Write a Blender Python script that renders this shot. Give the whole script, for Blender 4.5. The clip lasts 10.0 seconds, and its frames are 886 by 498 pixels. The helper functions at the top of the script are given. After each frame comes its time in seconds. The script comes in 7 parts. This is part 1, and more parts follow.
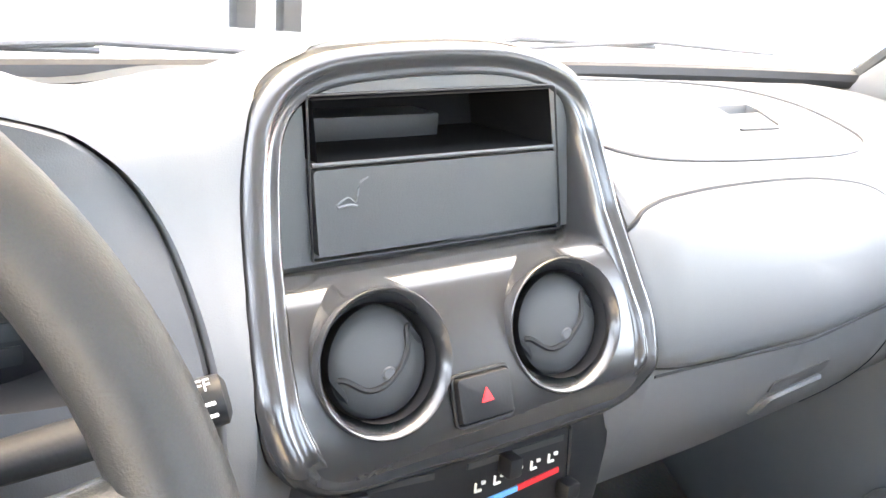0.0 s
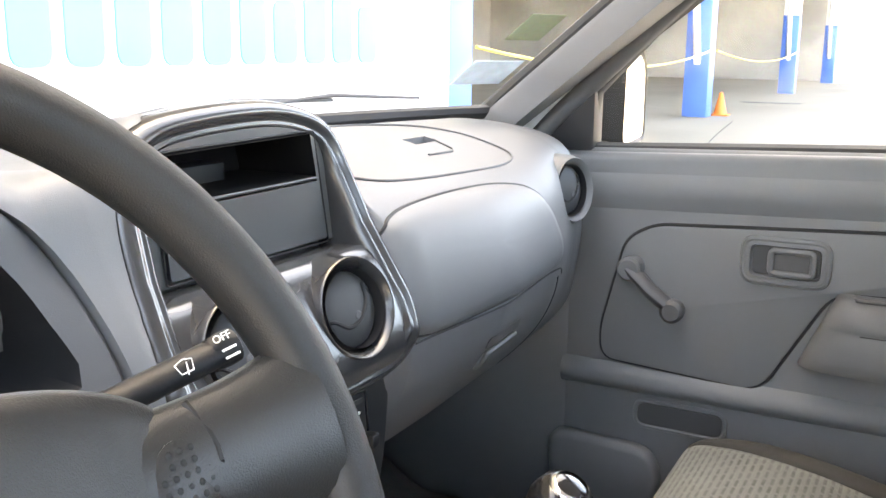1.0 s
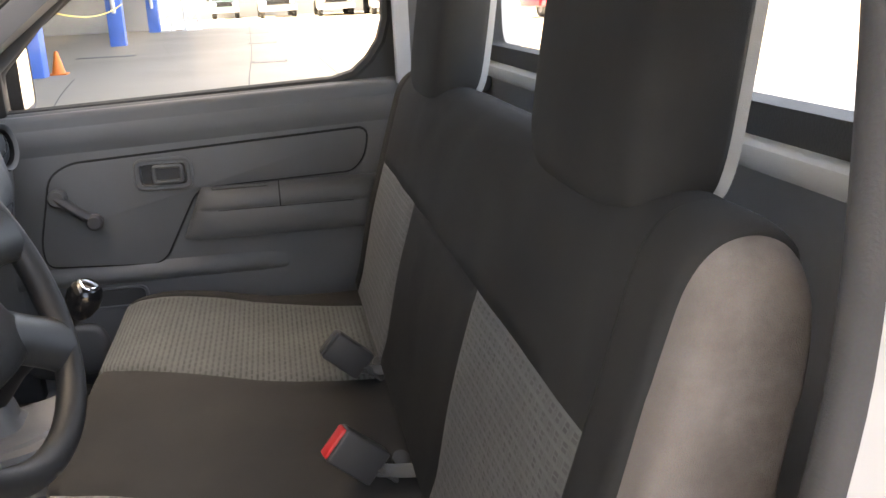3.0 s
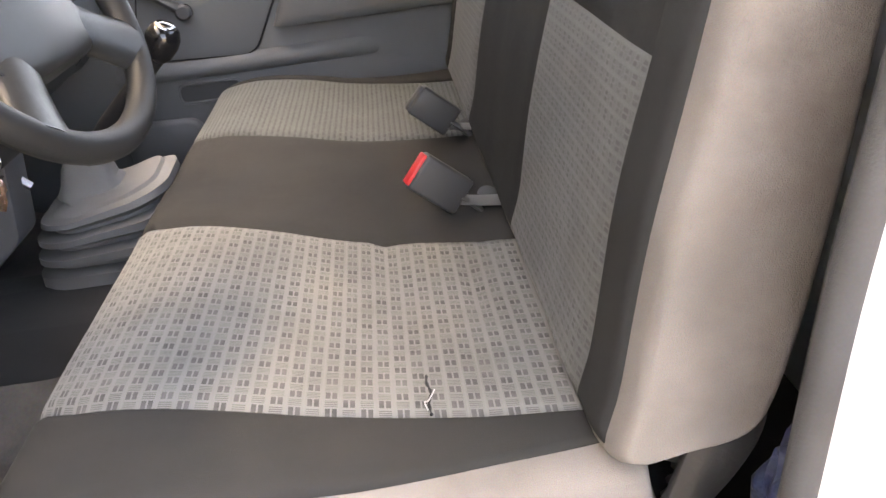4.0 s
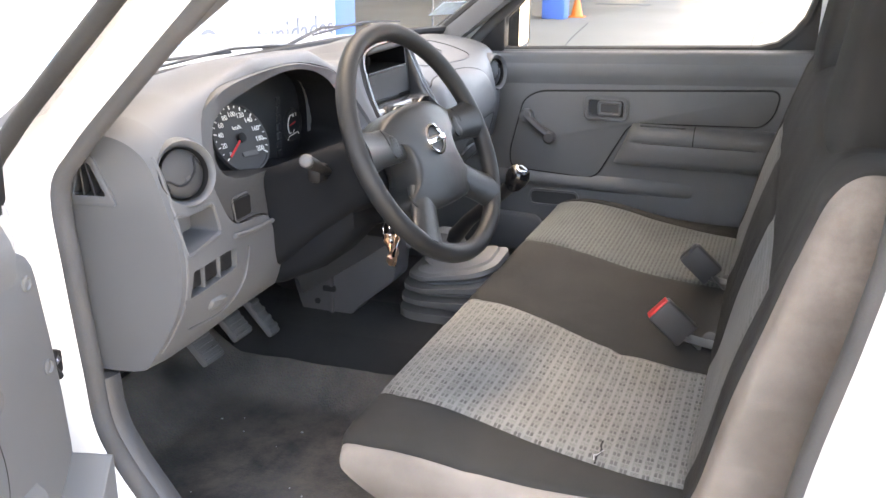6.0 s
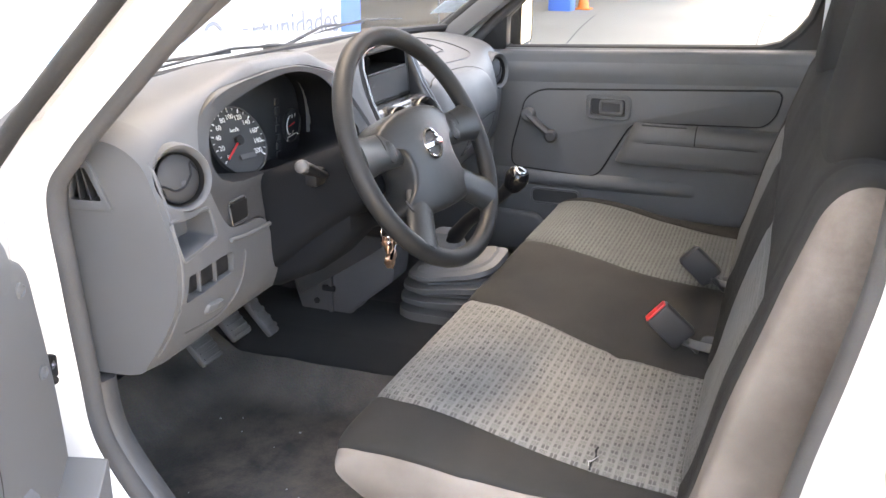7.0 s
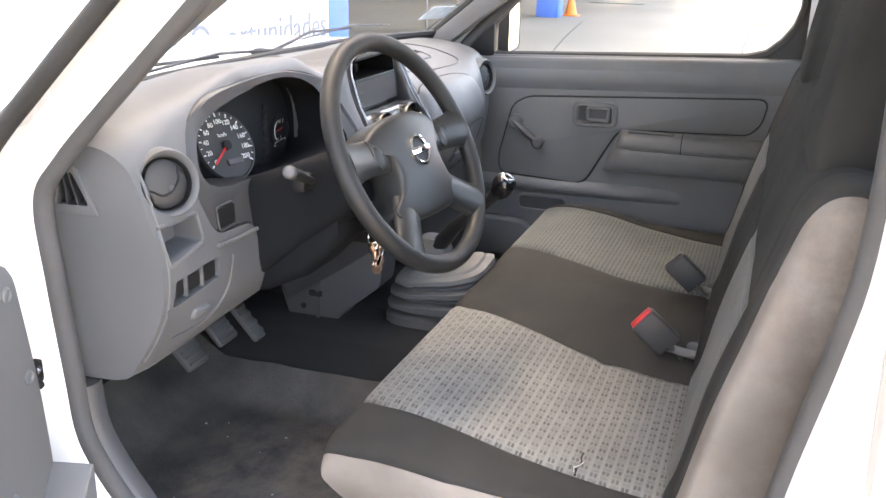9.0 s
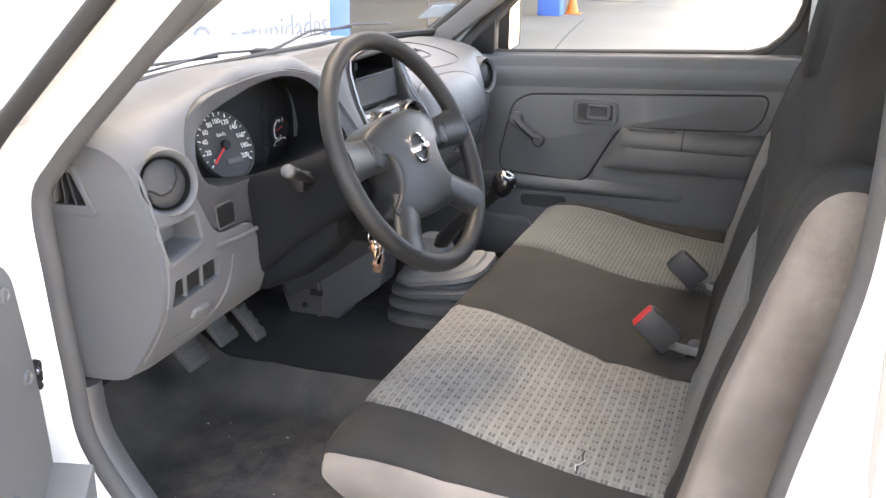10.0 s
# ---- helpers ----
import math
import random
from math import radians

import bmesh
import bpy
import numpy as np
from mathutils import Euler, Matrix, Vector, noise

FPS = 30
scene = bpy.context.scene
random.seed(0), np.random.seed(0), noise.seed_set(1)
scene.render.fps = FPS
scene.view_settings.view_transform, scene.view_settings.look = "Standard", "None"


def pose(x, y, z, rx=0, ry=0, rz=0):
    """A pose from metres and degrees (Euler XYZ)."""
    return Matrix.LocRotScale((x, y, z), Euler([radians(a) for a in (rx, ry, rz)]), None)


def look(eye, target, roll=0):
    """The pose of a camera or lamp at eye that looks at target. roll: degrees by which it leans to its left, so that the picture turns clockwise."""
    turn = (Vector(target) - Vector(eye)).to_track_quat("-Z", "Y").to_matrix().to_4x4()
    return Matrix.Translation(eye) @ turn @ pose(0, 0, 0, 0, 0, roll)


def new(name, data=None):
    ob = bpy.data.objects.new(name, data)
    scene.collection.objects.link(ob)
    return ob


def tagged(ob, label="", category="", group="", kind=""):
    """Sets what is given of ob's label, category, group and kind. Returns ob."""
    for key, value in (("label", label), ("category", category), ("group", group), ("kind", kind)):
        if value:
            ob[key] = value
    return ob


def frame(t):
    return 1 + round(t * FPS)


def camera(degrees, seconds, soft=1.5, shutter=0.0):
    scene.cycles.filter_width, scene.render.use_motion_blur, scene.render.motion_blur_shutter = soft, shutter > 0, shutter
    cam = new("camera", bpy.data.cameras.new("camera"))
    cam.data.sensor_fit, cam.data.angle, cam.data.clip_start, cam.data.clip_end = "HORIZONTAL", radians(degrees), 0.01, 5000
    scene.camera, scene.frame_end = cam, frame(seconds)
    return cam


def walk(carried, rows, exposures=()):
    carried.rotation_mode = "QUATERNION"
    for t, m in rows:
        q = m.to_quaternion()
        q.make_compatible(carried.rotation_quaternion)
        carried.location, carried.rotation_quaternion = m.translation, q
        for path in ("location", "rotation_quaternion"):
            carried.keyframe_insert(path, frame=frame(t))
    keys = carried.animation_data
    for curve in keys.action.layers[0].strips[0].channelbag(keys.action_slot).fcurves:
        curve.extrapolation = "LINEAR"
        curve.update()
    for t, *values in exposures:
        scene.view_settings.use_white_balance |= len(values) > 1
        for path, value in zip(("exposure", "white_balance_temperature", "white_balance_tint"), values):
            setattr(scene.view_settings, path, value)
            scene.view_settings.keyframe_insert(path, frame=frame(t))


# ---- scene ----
cam = camera(50.4, 10.0)
PATH = [
    (0, (-0.323, 0.191, 1.234), (0.892, 1.674, 0.665), 4.4),
    (0.2, (-0.339, 0.183, 1.235), (0.957, 1.630, 0.760), 2.8),
    (0.5, (-0.399, 0.169, 1.245), (1.036, 1.483, 0.782), 3.4),
    (0.7, (-0.431, 0.175, 1.236), (1.138, 1.344, 0.815), 2.3),
    (1, (-0.516, 0.159, 1.236), (1.21, 1.078, 0.819), 0.6),
    (1.5, (-0.714, 0.209, 1.26), (1.225, 0.518, 0.879), -1.6),
    (2, (-0.878, 0.208, 1.34), (1.083, 0.08, 0.968), -0.0),
    (2.5, (-1.05, 0.146, 1.351), (0.89, -0.119, 0.946), -1.1),
    (2.7, (-1.1, 0.124, 1.334), (0.824, -0.182, 0.879), -1.9),
    (3.8, (-1.135, 0.085, 1.176), (0.705, -0.075, 0.409), -6.4),
    (4, (-1.144, 0.082, 1.14), (0.69, 0.033, 0.344), -7.8),
    (4.2, (-1.188, 0.1, 1.093), (0.663, 0.081, 0.336), -5.5),
    (4.5, (-1.278, 0.095, 1.076), (0.567, 0.281, 0.328), -6.9),
    (5, (-1.426, 0.047, 1.205), (0.456, 0.325, 0.588), -1.4),
    (5.3, (-1.490, 0.001, 1.269), (0.398, 0.398, 0.750), 0.2),
    (5.5, (-1.515, -0.025, 1.297), (0.358, 0.499, 0.83), 2.0),
    (5.8, (-1.553, -0.064, 1.343), (0.264, 0.568, 0.812), 1.9),
    (6, (-1.556, -0.07, 1.339), (0.239, 0.57, 0.732), 0.5),
    (7.5, (-1.543, -0.081, 1.361), (0.242, 0.569, 0.736), 0.7),
    (8, (-1.549, -0.076, 1.359), (0.244, 0.559, 0.741), 0.9),
    (8.5, (-1.553, -0.076, 1.36), (0.247, 0.547, 0.75), 1.5),
    (9, (-1.55, -0.08, 1.358), (0.248, 0.544, 0.744), 1.2),
    (9.5, (-1.547, -0.082, 1.356), (0.249, 0.545, 0.739), 0.9),
    (10, (-1.546, -0.083, 1.356), (0.25, 0.547, 0.74), 0.8),
]
EXPOSURES = [(0, 7.0, 11400, 6), (0.5, 6.0, 10900, 5), (1, 5.84, 10700, 5), (1.5, 5.55, 10300, 6), (2.0, 5.0, 10500, 7), (2.5, 4.5, 10700, 8), (4, 5.64, 11100, 11), (4.5, 5.54, 10900, 11), (5.0, 5.44, 10400, 9), (5.5, 5.46, 10200, 8), (7.5, 5.42, 10200, 8), (10, 5.42, 10200, 8)]
walk(cam, [(t, look(eye, target, roll)) for t, eye, target, roll in PATH], exposures=EXPOSURES)

# ---- world and sun ----
world = bpy.data.worlds.new("world")
scene.world = world
world.use_nodes = True
wn = world.node_tree.nodes
sky = wn.new("ShaderNodeTexSky")
sky.sky_type, sky.sun_disc = "NISHITA", False
SUN_ELEVATION, SUN_AZIMUTH = radians(54), radians(14)   # azimuth from +y towards +x
sky.sun_elevation, sky.sun_rotation = SUN_ELEVATION, SUN_AZIMUTH
sky.air_density, sky.dust_density, sky.ozone_density = 0.35, 1.9, 0.2
wn["Background"].inputs["Strength"].default_value = 0.15
world.node_tree.links.new(sky.outputs[0], wn["Background"].inputs["Color"])
sun = new("sun", bpy.data.lights.new("sun", "SUN"))
sun.data.energy, sun.data.angle, sun.data.color = 1.3, radians(1.5), (1.0, 0.96, 0.90)
sun_from = Vector((math.sin(SUN_AZIMUTH) * math.cos(SUN_ELEVATION), math.cos(SUN_AZIMUTH) * math.cos(SUN_ELEVATION), math.sin(SUN_ELEVATION)))
sun.matrix_basis = look(sun_from * 50, (0, 0, 0))


# ---- materials ----
def material(name, color, rough=0.5, metal=0.0, var=0.12, scale=8.0, fine=180.0, bump=0.15, coat=0.0, spec=0.5, dist=0.002, second=None):
    """A surface with broad stains and fine grain in colour, gloss and relief."""
    m = bpy.data.materials.new(name)
    m.use_nodes = True
    nt = m.node_tree
    n, l = nt.nodes, nt.links
    b = n["Principled BSDF"]
    tc = n.new("ShaderNodeTexCoord")
    n1, n2 = n.new("ShaderNodeTexNoise"), n.new("ShaderNodeTexNoise")
    n1.inputs["Scale"].default_value, n1.inputs["Detail"].default_value = scale, 5
    n2.inputs["Scale"].default_value, n2.inputs["Detail"].default_value = fine, 2
    for q in (n1, n2):
        l.new(tc.outputs["Object"], q.inputs["Vector"])
    ramp = n.new("ShaderNodeValToRGB")
    lo = tuple(c * (1 - var) for c in color)
    hi = second or tuple(min(1, c * (1 + var)) for c in color)
    ramp.color_ramp.elements[0].position, ramp.color_ramp.elements[1].position = 0.3, 0.7
    ramp.color_ramp.elements[0].color, ramp.color_ramp.elements[1].color = (*lo, 1), (*hi, 1)
    l.new(n1.outputs["Fac"], ramp.inputs["Fac"])
    mix = n.new("ShaderNodeMixRGB")
    mix.blend_type = "OVERLAY"
    mix.inputs["Fac"].default_value = min(0.5, var)
    l.new(ramp.outputs["Color"], mix.inputs["Color1"])
    l.new(n2.outputs["Color"], mix.inputs["Color2"])
    l.new(mix.outputs["Color"], b.inputs["Base Color"])
    mr = n.new("ShaderNodeMapRange")
    mr.inputs["To Min"].default_value, mr.inputs["To Max"].default_value = max(0.03, rough - 0.08), min(1, rough + 0.08)
    l.new(n1.outputs["Fac"], mr.inputs["Value"])
    l.new(mr.outputs["Result"], b.inputs["Roughness"])
    b.inputs["Metallic"].default_value = metal
    b.inputs["Coat Weight"].default_value = coat
    b.inputs["Coat Roughness"].default_value = 0.08
    b.inputs["Specular IOR Level"].default_value = spec
    if bump:
        bp = n.new("ShaderNodeBump")
        bp.inputs["Strength"].default_value, bp.inputs["Distance"].default_value = bump, dist
        l.new(n2.outputs["Fac"], bp.inputs["Height"])
        l.new(bp.outputs["Normal"], b.inputs["Normal"])
    return m


def nodes_of(m):
    return m.node_tree.nodes, m.node_tree.links, m.node_tree.nodes["Principled BSDF"]


def weave(name, light, mid, dark, cell, vertical=False):
    """Seat cloth with woven dashes over a fine thread."""
    m = material(name, mid, 0.95, var=0.15, scale=14, fine=900, bump=0.5, dist=0.001)
    n, l, b = nodes_of(m)
    tc = n.new("ShaderNodeTexCoord")
    sep = n.new("ShaderNodeSeparateXYZ")
    l.new(tc.outputs["UV"], sep.inputs[0])

    def math_node(op, a, v=None):
        q = n.new("ShaderNodeMath")
        q.operation = op
        for k, s in enumerate((a, v)):
            if s is None:
                continue
            if isinstance(s, (int, float)):
                q.inputs[k].default_value = s
            else:
                l.new(s, q.inputs[k])
        return q.outputs[0]

    if vertical:
        u, v = math_node("DIVIDE", sep.outputs[1], cell), math_node("DIVIDE", sep.outputs[0], cell * 1.3)
        v = math_node("ADD", v, math_node("MULTIPLY", math_node("FLOOR", math_node("MULTIPLY", u, 2.0)), 0.37))
    else:
        u, v = math_node("DIVIDE", sep.outputs[0], cell * 1.55), math_node("DIVIDE", sep.outputs[1], cell)
        u = math_node("ADD", u, math_node("MULTIPLY", math_node("MODULO", math_node("FLOOR", v), 2.0), 0.5))
    fu, fv = math_node("FRACT", u), math_node("FRACT", v)

    def within(x, mid, half):
        return math_node("LESS_THAN", math_node("ABSOLUTE", math_node("SUBTRACT", x, mid)), half)

    if vertical:   # long broken stripes from front to back
        ma = math_node("MULTIPLY", within(math_node("FRACT", math_node("MULTIPLY", fu, 2.0)), 0.5, 0.21), within(fv, 0.5, 0.40))
        mc = within(fu, 0.02, 0.10)
    else:          # staggered pairs of short dark bars with fine cross lines between them
        two = math_node("MAXIMUM", within(fv, 0.28, 0.135), within(fv, 0.66, 0.135))
        ma = math_node("MULTIPLY", two, within(fu, 0.27, 0.21))
        lines = within(math_node("FRACT", math_node("MULTIPLY", fu, 9.5)), 0.5, 0.24)
        thin = math_node("MULTIPLY", math_node("MULTIPLY", lines, within(fu, 0.77, 0.20)), within(fv, 0.47, 0.36))
        ma = math_node("MAXIMUM", ma, math_node("MULTIPLY", thin, 0.80))
        mc = within(fv, 0.97, 0.07)
    base = b.inputs["Base Color"].links[0].from_socket
    m1, m2 = n.new("ShaderNodeMixRGB"), n.new("ShaderNodeMixRGB")
    l.new(base, m1.inputs["Color1"])
    m1.inputs["Color2"].default_value = (*dark, 1)
    wear = n.new("ShaderNodeTexNoise")
    wear.inputs["Scale"].default_value, wear.inputs["Detail"].default_value = 35, 4
    l.new(tc.outputs["UV"], wear.inputs["Vector"])
    fade = n.new("ShaderNodeMapRange")
    fade.inputs["From Min"].default_value, fade.inputs["From Max"].default_value = 0.30, 0.65
    fade.inputs["To Min"].default_value, fade.inputs["To Max"].default_value = 0.45, 0.95
    l.new(wear.outputs["Fac"], fade.inputs["Value"])
    l.new(math_node("MULTIPLY", ma, fade.outputs["Result"]), m1.inputs["Fac"])
    l.new(m1.outputs[0], m2.inputs["Color1"])
    m2.inputs["Color2"].default_value = (*light, 1)
    l.new(math_node("MULTIPLY", mc, 0.6), m2.inputs["Fac"])
    l.new(m2.outputs[0], b.inputs["Base Color"])
    b.inputs["Sheen Weight"].default_value = 0.06
    return m


def glass_material(name, tint=(0.97, 0.98, 0.98), gloss=0.03):
    m = bpy.data.materials.new(name)
    m.use_nodes = True
    n, l = m.node_tree.nodes, m.node_tree.links
    n.remove(n["Principled BSDF"])
    tr, gl, mx, lw, pw, sc = (n.new("ShaderNode" + k) for k in ("BsdfTransparent", "BsdfGlossy", "MixShader", "LayerWeight", "Math", "Math"))
    tr.inputs["Color"].default_value = (*tint, 1)
    gl.inputs["Roughness"].default_value = gloss
    pw.operation, sc.operation = "POWER", "MULTIPLY_ADD"
    pw.inputs[1].default_value = 5.0
    sc.inputs[1].default_value, sc.inputs[2].default_value = 0.6, 0.02
    l.new(lw.outputs["Facing"], pw.inputs[0])
    l.new(pw.outputs[0], sc.inputs[0])
    l.new(sc.outputs[0], mx.inputs["Fac"])
    l.new(tr.outputs[0], mx.inputs[1])
    l.new(gl.outputs[0], mx.inputs[2])
    l.new(mx.outputs[0], n["Material Output"].inputs["Surface"])
    return m


DASH = material("dash_grey_plastic", (0.0915, 0.0940, 0.0985), 0.55, var=0.05, scale=6, fine=1400, bump=0.25, dist=0.0006)
DASH_DARK = material("dark_grey_plastic", (0.048, 0.0485, 0.0515), 0.5, var=0.08, scale=7, fine=1200, bump=0.25, dist=0.0006)
DOOR_GREY = material("door_grey_plastic", (0.1005, 0.1040, 0.108), 0.55, var=0.10, scale=5, fine=1100, bump=0.3, dist=0.0008)
GLOSS_DARK = material("glossy_charcoal_trim", (0.026, 0.0265, 0.028), 0.22, var=0.1, scale=9, fine=300, bump=0.02, spec=0.6)
FACIA = material("matt_charcoal_facia", (0.048, 0.0495, 0.0505), 0.5, var=0.08, scale=7, fine=1200, bump=0.25, dist=0.0006)
BUCKLE_GREY = material("dark_buckle_plastic", (0.045, 0.044, 0.045), 0.5, var=0.1, scale=20, fine=900, bump=0.15, dist=0.0006)
PANEL_GREY = material("blue_grey_lower_plastic", (0.056, 0.058, 0.065), 0.6, var=0.1, scale=8, fine=900, bump=0.2, dist=0.0006)
BLACK = material("black_plastic", (0.0125, 0.0127, 0.0140), 0.55, spec=0.25, var=0.2, scale=9, fine=700, bump=0.15, dist=0.0006)
RIM_BLACK = material("worn_black_rim_plastic", (0.0150, 0.0153, 0.0160), 0.5, spec=0.3, var=0.25, scale=10, fine=1500, bump=0.3, dist=0.0006)
WHEEL_BLACK = material("worn_black_wheel_plastic", (0.0195, 0.0202, 0.0210), 0.36, spec=0.35, var=0.25, scale=10, fine=1500, bump=0.3, dist=0.0006)
RUBBER = material("black_rubber", (0.02, 0.02, 0.02), 0.7, var=0.2, scale=14, fine=400, bump=0.2)
SEAL_GREY = material("grey_door_seal", (0.058, 0.058, 0.060), 0.75, var=0.15, scale=14, fine=500, bump=0.2)
BOOT_GREY = material("grey_gaiter_rubber", (0.092, 0.093, 0.095), 0.6, var=0.15, scale=14, fine=500, bump=0.15)
PAINT = material("white_car_paint", (0.58, 0.585, 0.585), 0.25, var=0.03, scale=4, fine=300, bump=0.01, coat=0.6)
CLOTH_BLACK = material("black_seat_cloth", (0.0305, 0.0300, 0.0294), 0.97, var=0.22, scale=6, fine=1500, bump=0.6, dist=0.001, spec=0.2)
CLOTH_BEIGE = material("greyish_beige_seat_cloth", (0.188, 0.166, 0.149), 0.97, var=0.25, scale=6, fine=1200, bump=0.6, dist=0.001, second=(0.276, 0.249, 0.226))


def wrinkled(m, scale, depth, stretch):
    """Adds soft folds to a cloth."""
    n, l, p = nodes_of(m)
    tc, mp, ns, bp = (n.new("ShaderNode" + k) for k in ("TexCoord", "Mapping", "TexNoise", "Bump"))
    mp.inputs["Scale"].default_value = stretch
    ns.inputs["Scale"].default_value, ns.inputs["Detail"].default_value, ns.inputs["Distortion"].default_value = scale, 1.5, 0.8
    bp.inputs["Strength"].default_value, bp.inputs["Distance"].default_value = 0.7, depth
    l.new(tc.outputs["Object"], mp.inputs["Vector"])
    l.new(mp.outputs["Vector"], ns.inputs["Vector"])
    l.new(ns.outputs["Fac"], bp.inputs["Height"])
    l.new(p.inputs["Normal"].links[0].from_socket, bp.inputs["Normal"])
    l.new(bp.outputs["Normal"], p.inputs["Normal"])


wrinkled(CLOTH_BEIGE, 6.0, 0.015, (1.0, 0.8, 2.4))
wrinkled(CLOTH_BLACK, 5.0, 0.012, (1.0, 1.0, 1.0))


def grime_shade(m, lo, hi, colour, amount):
    """Rubbed-in brown grime together with painted shade, in blotches over a stretch of the cloth, along y."""
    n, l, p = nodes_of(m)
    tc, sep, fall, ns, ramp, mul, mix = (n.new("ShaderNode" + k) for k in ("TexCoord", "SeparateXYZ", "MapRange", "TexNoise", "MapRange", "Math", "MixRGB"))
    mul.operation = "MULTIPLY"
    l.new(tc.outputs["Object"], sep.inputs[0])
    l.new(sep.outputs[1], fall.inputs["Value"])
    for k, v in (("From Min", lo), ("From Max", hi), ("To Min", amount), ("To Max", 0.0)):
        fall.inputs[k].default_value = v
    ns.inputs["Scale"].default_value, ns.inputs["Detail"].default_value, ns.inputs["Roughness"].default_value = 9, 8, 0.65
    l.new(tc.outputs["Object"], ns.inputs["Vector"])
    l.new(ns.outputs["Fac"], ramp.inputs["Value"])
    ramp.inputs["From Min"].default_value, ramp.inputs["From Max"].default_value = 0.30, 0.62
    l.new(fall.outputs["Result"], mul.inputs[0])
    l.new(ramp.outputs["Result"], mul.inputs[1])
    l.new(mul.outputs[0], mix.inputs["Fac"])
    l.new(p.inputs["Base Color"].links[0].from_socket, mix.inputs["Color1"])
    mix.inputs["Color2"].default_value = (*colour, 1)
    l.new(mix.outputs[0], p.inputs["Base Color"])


# dirt plus the shade of the backrest's curving rear edge, both as colour
grime_shade(CLOTH_BEIGE, -0.165, -0.065, (0.085, 0.062, 0.052), 0.95)
WEAVE = weave("grey_dash_woven_cloth", (0.174, 0.174, 0.165), (0.160, 0.160, 0.152), (0.046, 0.046, 0.044), 0.0138)
RIB = weave("grey_ribbed_woven_cloth", (0.084, 0.091, 0.088), (0.076, 0.082, 0.080), (0.029, 0.031, 0.030), 0.0165, vertical=True)
WEAVE_FINE = weave("grey_fine_woven_cloth", (0.125, 0.127, 0.121), (0.117, 0.119, 0.114), (0.062, 0.061, 0.058), 0.0112)
MAT = material("dirty_black_rubber_mat", (0.040, 0.0395, 0.0395), 0.8, var=0.35, scale=6.5, fine=260, bump=0.5, second=(0.125, 0.112, 0.102))


def heel_dust(m, spot, reach, colour):
    """Trodden-in brown dust, blotchy, thickest where the heels rest."""
    n, l, p = nodes_of(m)
    tc, dist, fall, ns, ramp, mul, mix = (n.new("ShaderNode" + k) for k in ("TexCoord", "VectorMath", "MapRange", "TexNoise", "MapRange", "Math", "MixRGB"))
    dist.operation, mul.operation = "DISTANCE", "MULTIPLY"
    dist.inputs[1].default_value = spot
    l.new(tc.outputs["Object"], dist.inputs[0])
    l.new(dist.outputs["Value"], fall.inputs["Value"])
    for k, v in (("From Min", 0.04), ("From Max", reach), ("To Min", 1.0), ("To Max", 0.0)):
        fall.inputs[k].default_value = v
    ns.inputs["Scale"].default_value, ns.inputs["Detail"].default_value, ns.inputs["Roughness"].default_value = 11, 8, 0.7
    l.new(tc.outputs["Object"], ns.inputs["Vector"])
    l.new(ns.outputs["Fac"], ramp.inputs["Value"])
    ramp.inputs["From Min"].default_value, ramp.inputs["From Max"].default_value = 0.40, 0.66
    l.new(fall.outputs["Result"], mul.inputs[0])
    l.new(ramp.outputs["Result"], mul.inputs[1])
    l.new(mul.outputs[0], mix.inputs["Fac"])
    l.new(p.inputs["Base Color"].links[0].from_socket, mix.inputs["Color1"])
    mix.inputs["Color2"].default_value = (*colour, 1)
    l.new(mix.outputs[0], p.inputs["Base Color"])


heel_dust(MAT, (-0.394, 0.635, 0.56), 0.32, (0.185, 0.145, 0.118))
CARPET = material("black_floor_carpet", (0.021, 0.021, 0.022), 0.98, var=0.3, scale=9, fine=1500, bump=0.8)
STEEL = material("worn_dark_steel", (0.20, 0.20, 0.21), 0.35, metal=0.9, var=0.25, scale=20, fine=200, bump=0.1)
CHROME = material("chrome", (0.80, 0.80, 0.82), 0.12, metal=1.0, var=0.05, scale=20, fine=200, bump=0.0)
BRASS = material("coppery_key_metal", (0.50, 0.33, 0.25), 0.35, metal=1.0, var=0.3, scale=60, fine=600, bump=0.1)
RED = material("red_plastic", (0.62, 0.03, 0.035), 0.4, var=0.1, scale=20, fine=600, bump=0.05)
LIGHT_TRIM = material("light_grey_pillar_trim", (0.42, 0.422, 0.425), 0.55, var=0.08, scale=6, fine=900, bump=0.15)
MID_TRIM = material("mid_grey_pillar_trim", (0.115, 0.115, 0.119), 0.6, var=0.08, scale=6, fine=900, bump=0.15)
HEADLINER = material("pale_headliner_cloth", (0.42, 0.42, 0.41), 0.95, var=0.08, scale=6, fine=1200, bump=0.4)
FLAP = material("charcoal_vent_plastic", (0.031, 0.032, 0.034), 0.62, var=0.1, scale=20, fine=900, bump=0.1, dist=0.0006)
SHROUD = material("black_column_plastic", (0.0078, 0.0090, 0.0110), 0.7, spec=0.10, var=0.15, scale=9, fine=900, bump=0.2, dist=0.0006)
DARK_STEEL = material("blackened_steel", (0.020, 0.0195, 0.0195), 0.34, metal=0.2, var=0.3, scale=25, fine=250, bump=0.15)
KNOB_BLACK = material("glossy_black_knob", (0.008, 0.008, 0.009), 0.12, var=0.1, scale=20, fine=300, bump=0.0)
TIP_GREY = material("worn_grey_stalk_tip", (0.055, 0.055, 0.058), 0.5, var=0.2, scale=60, fine=600, bump=0.1)
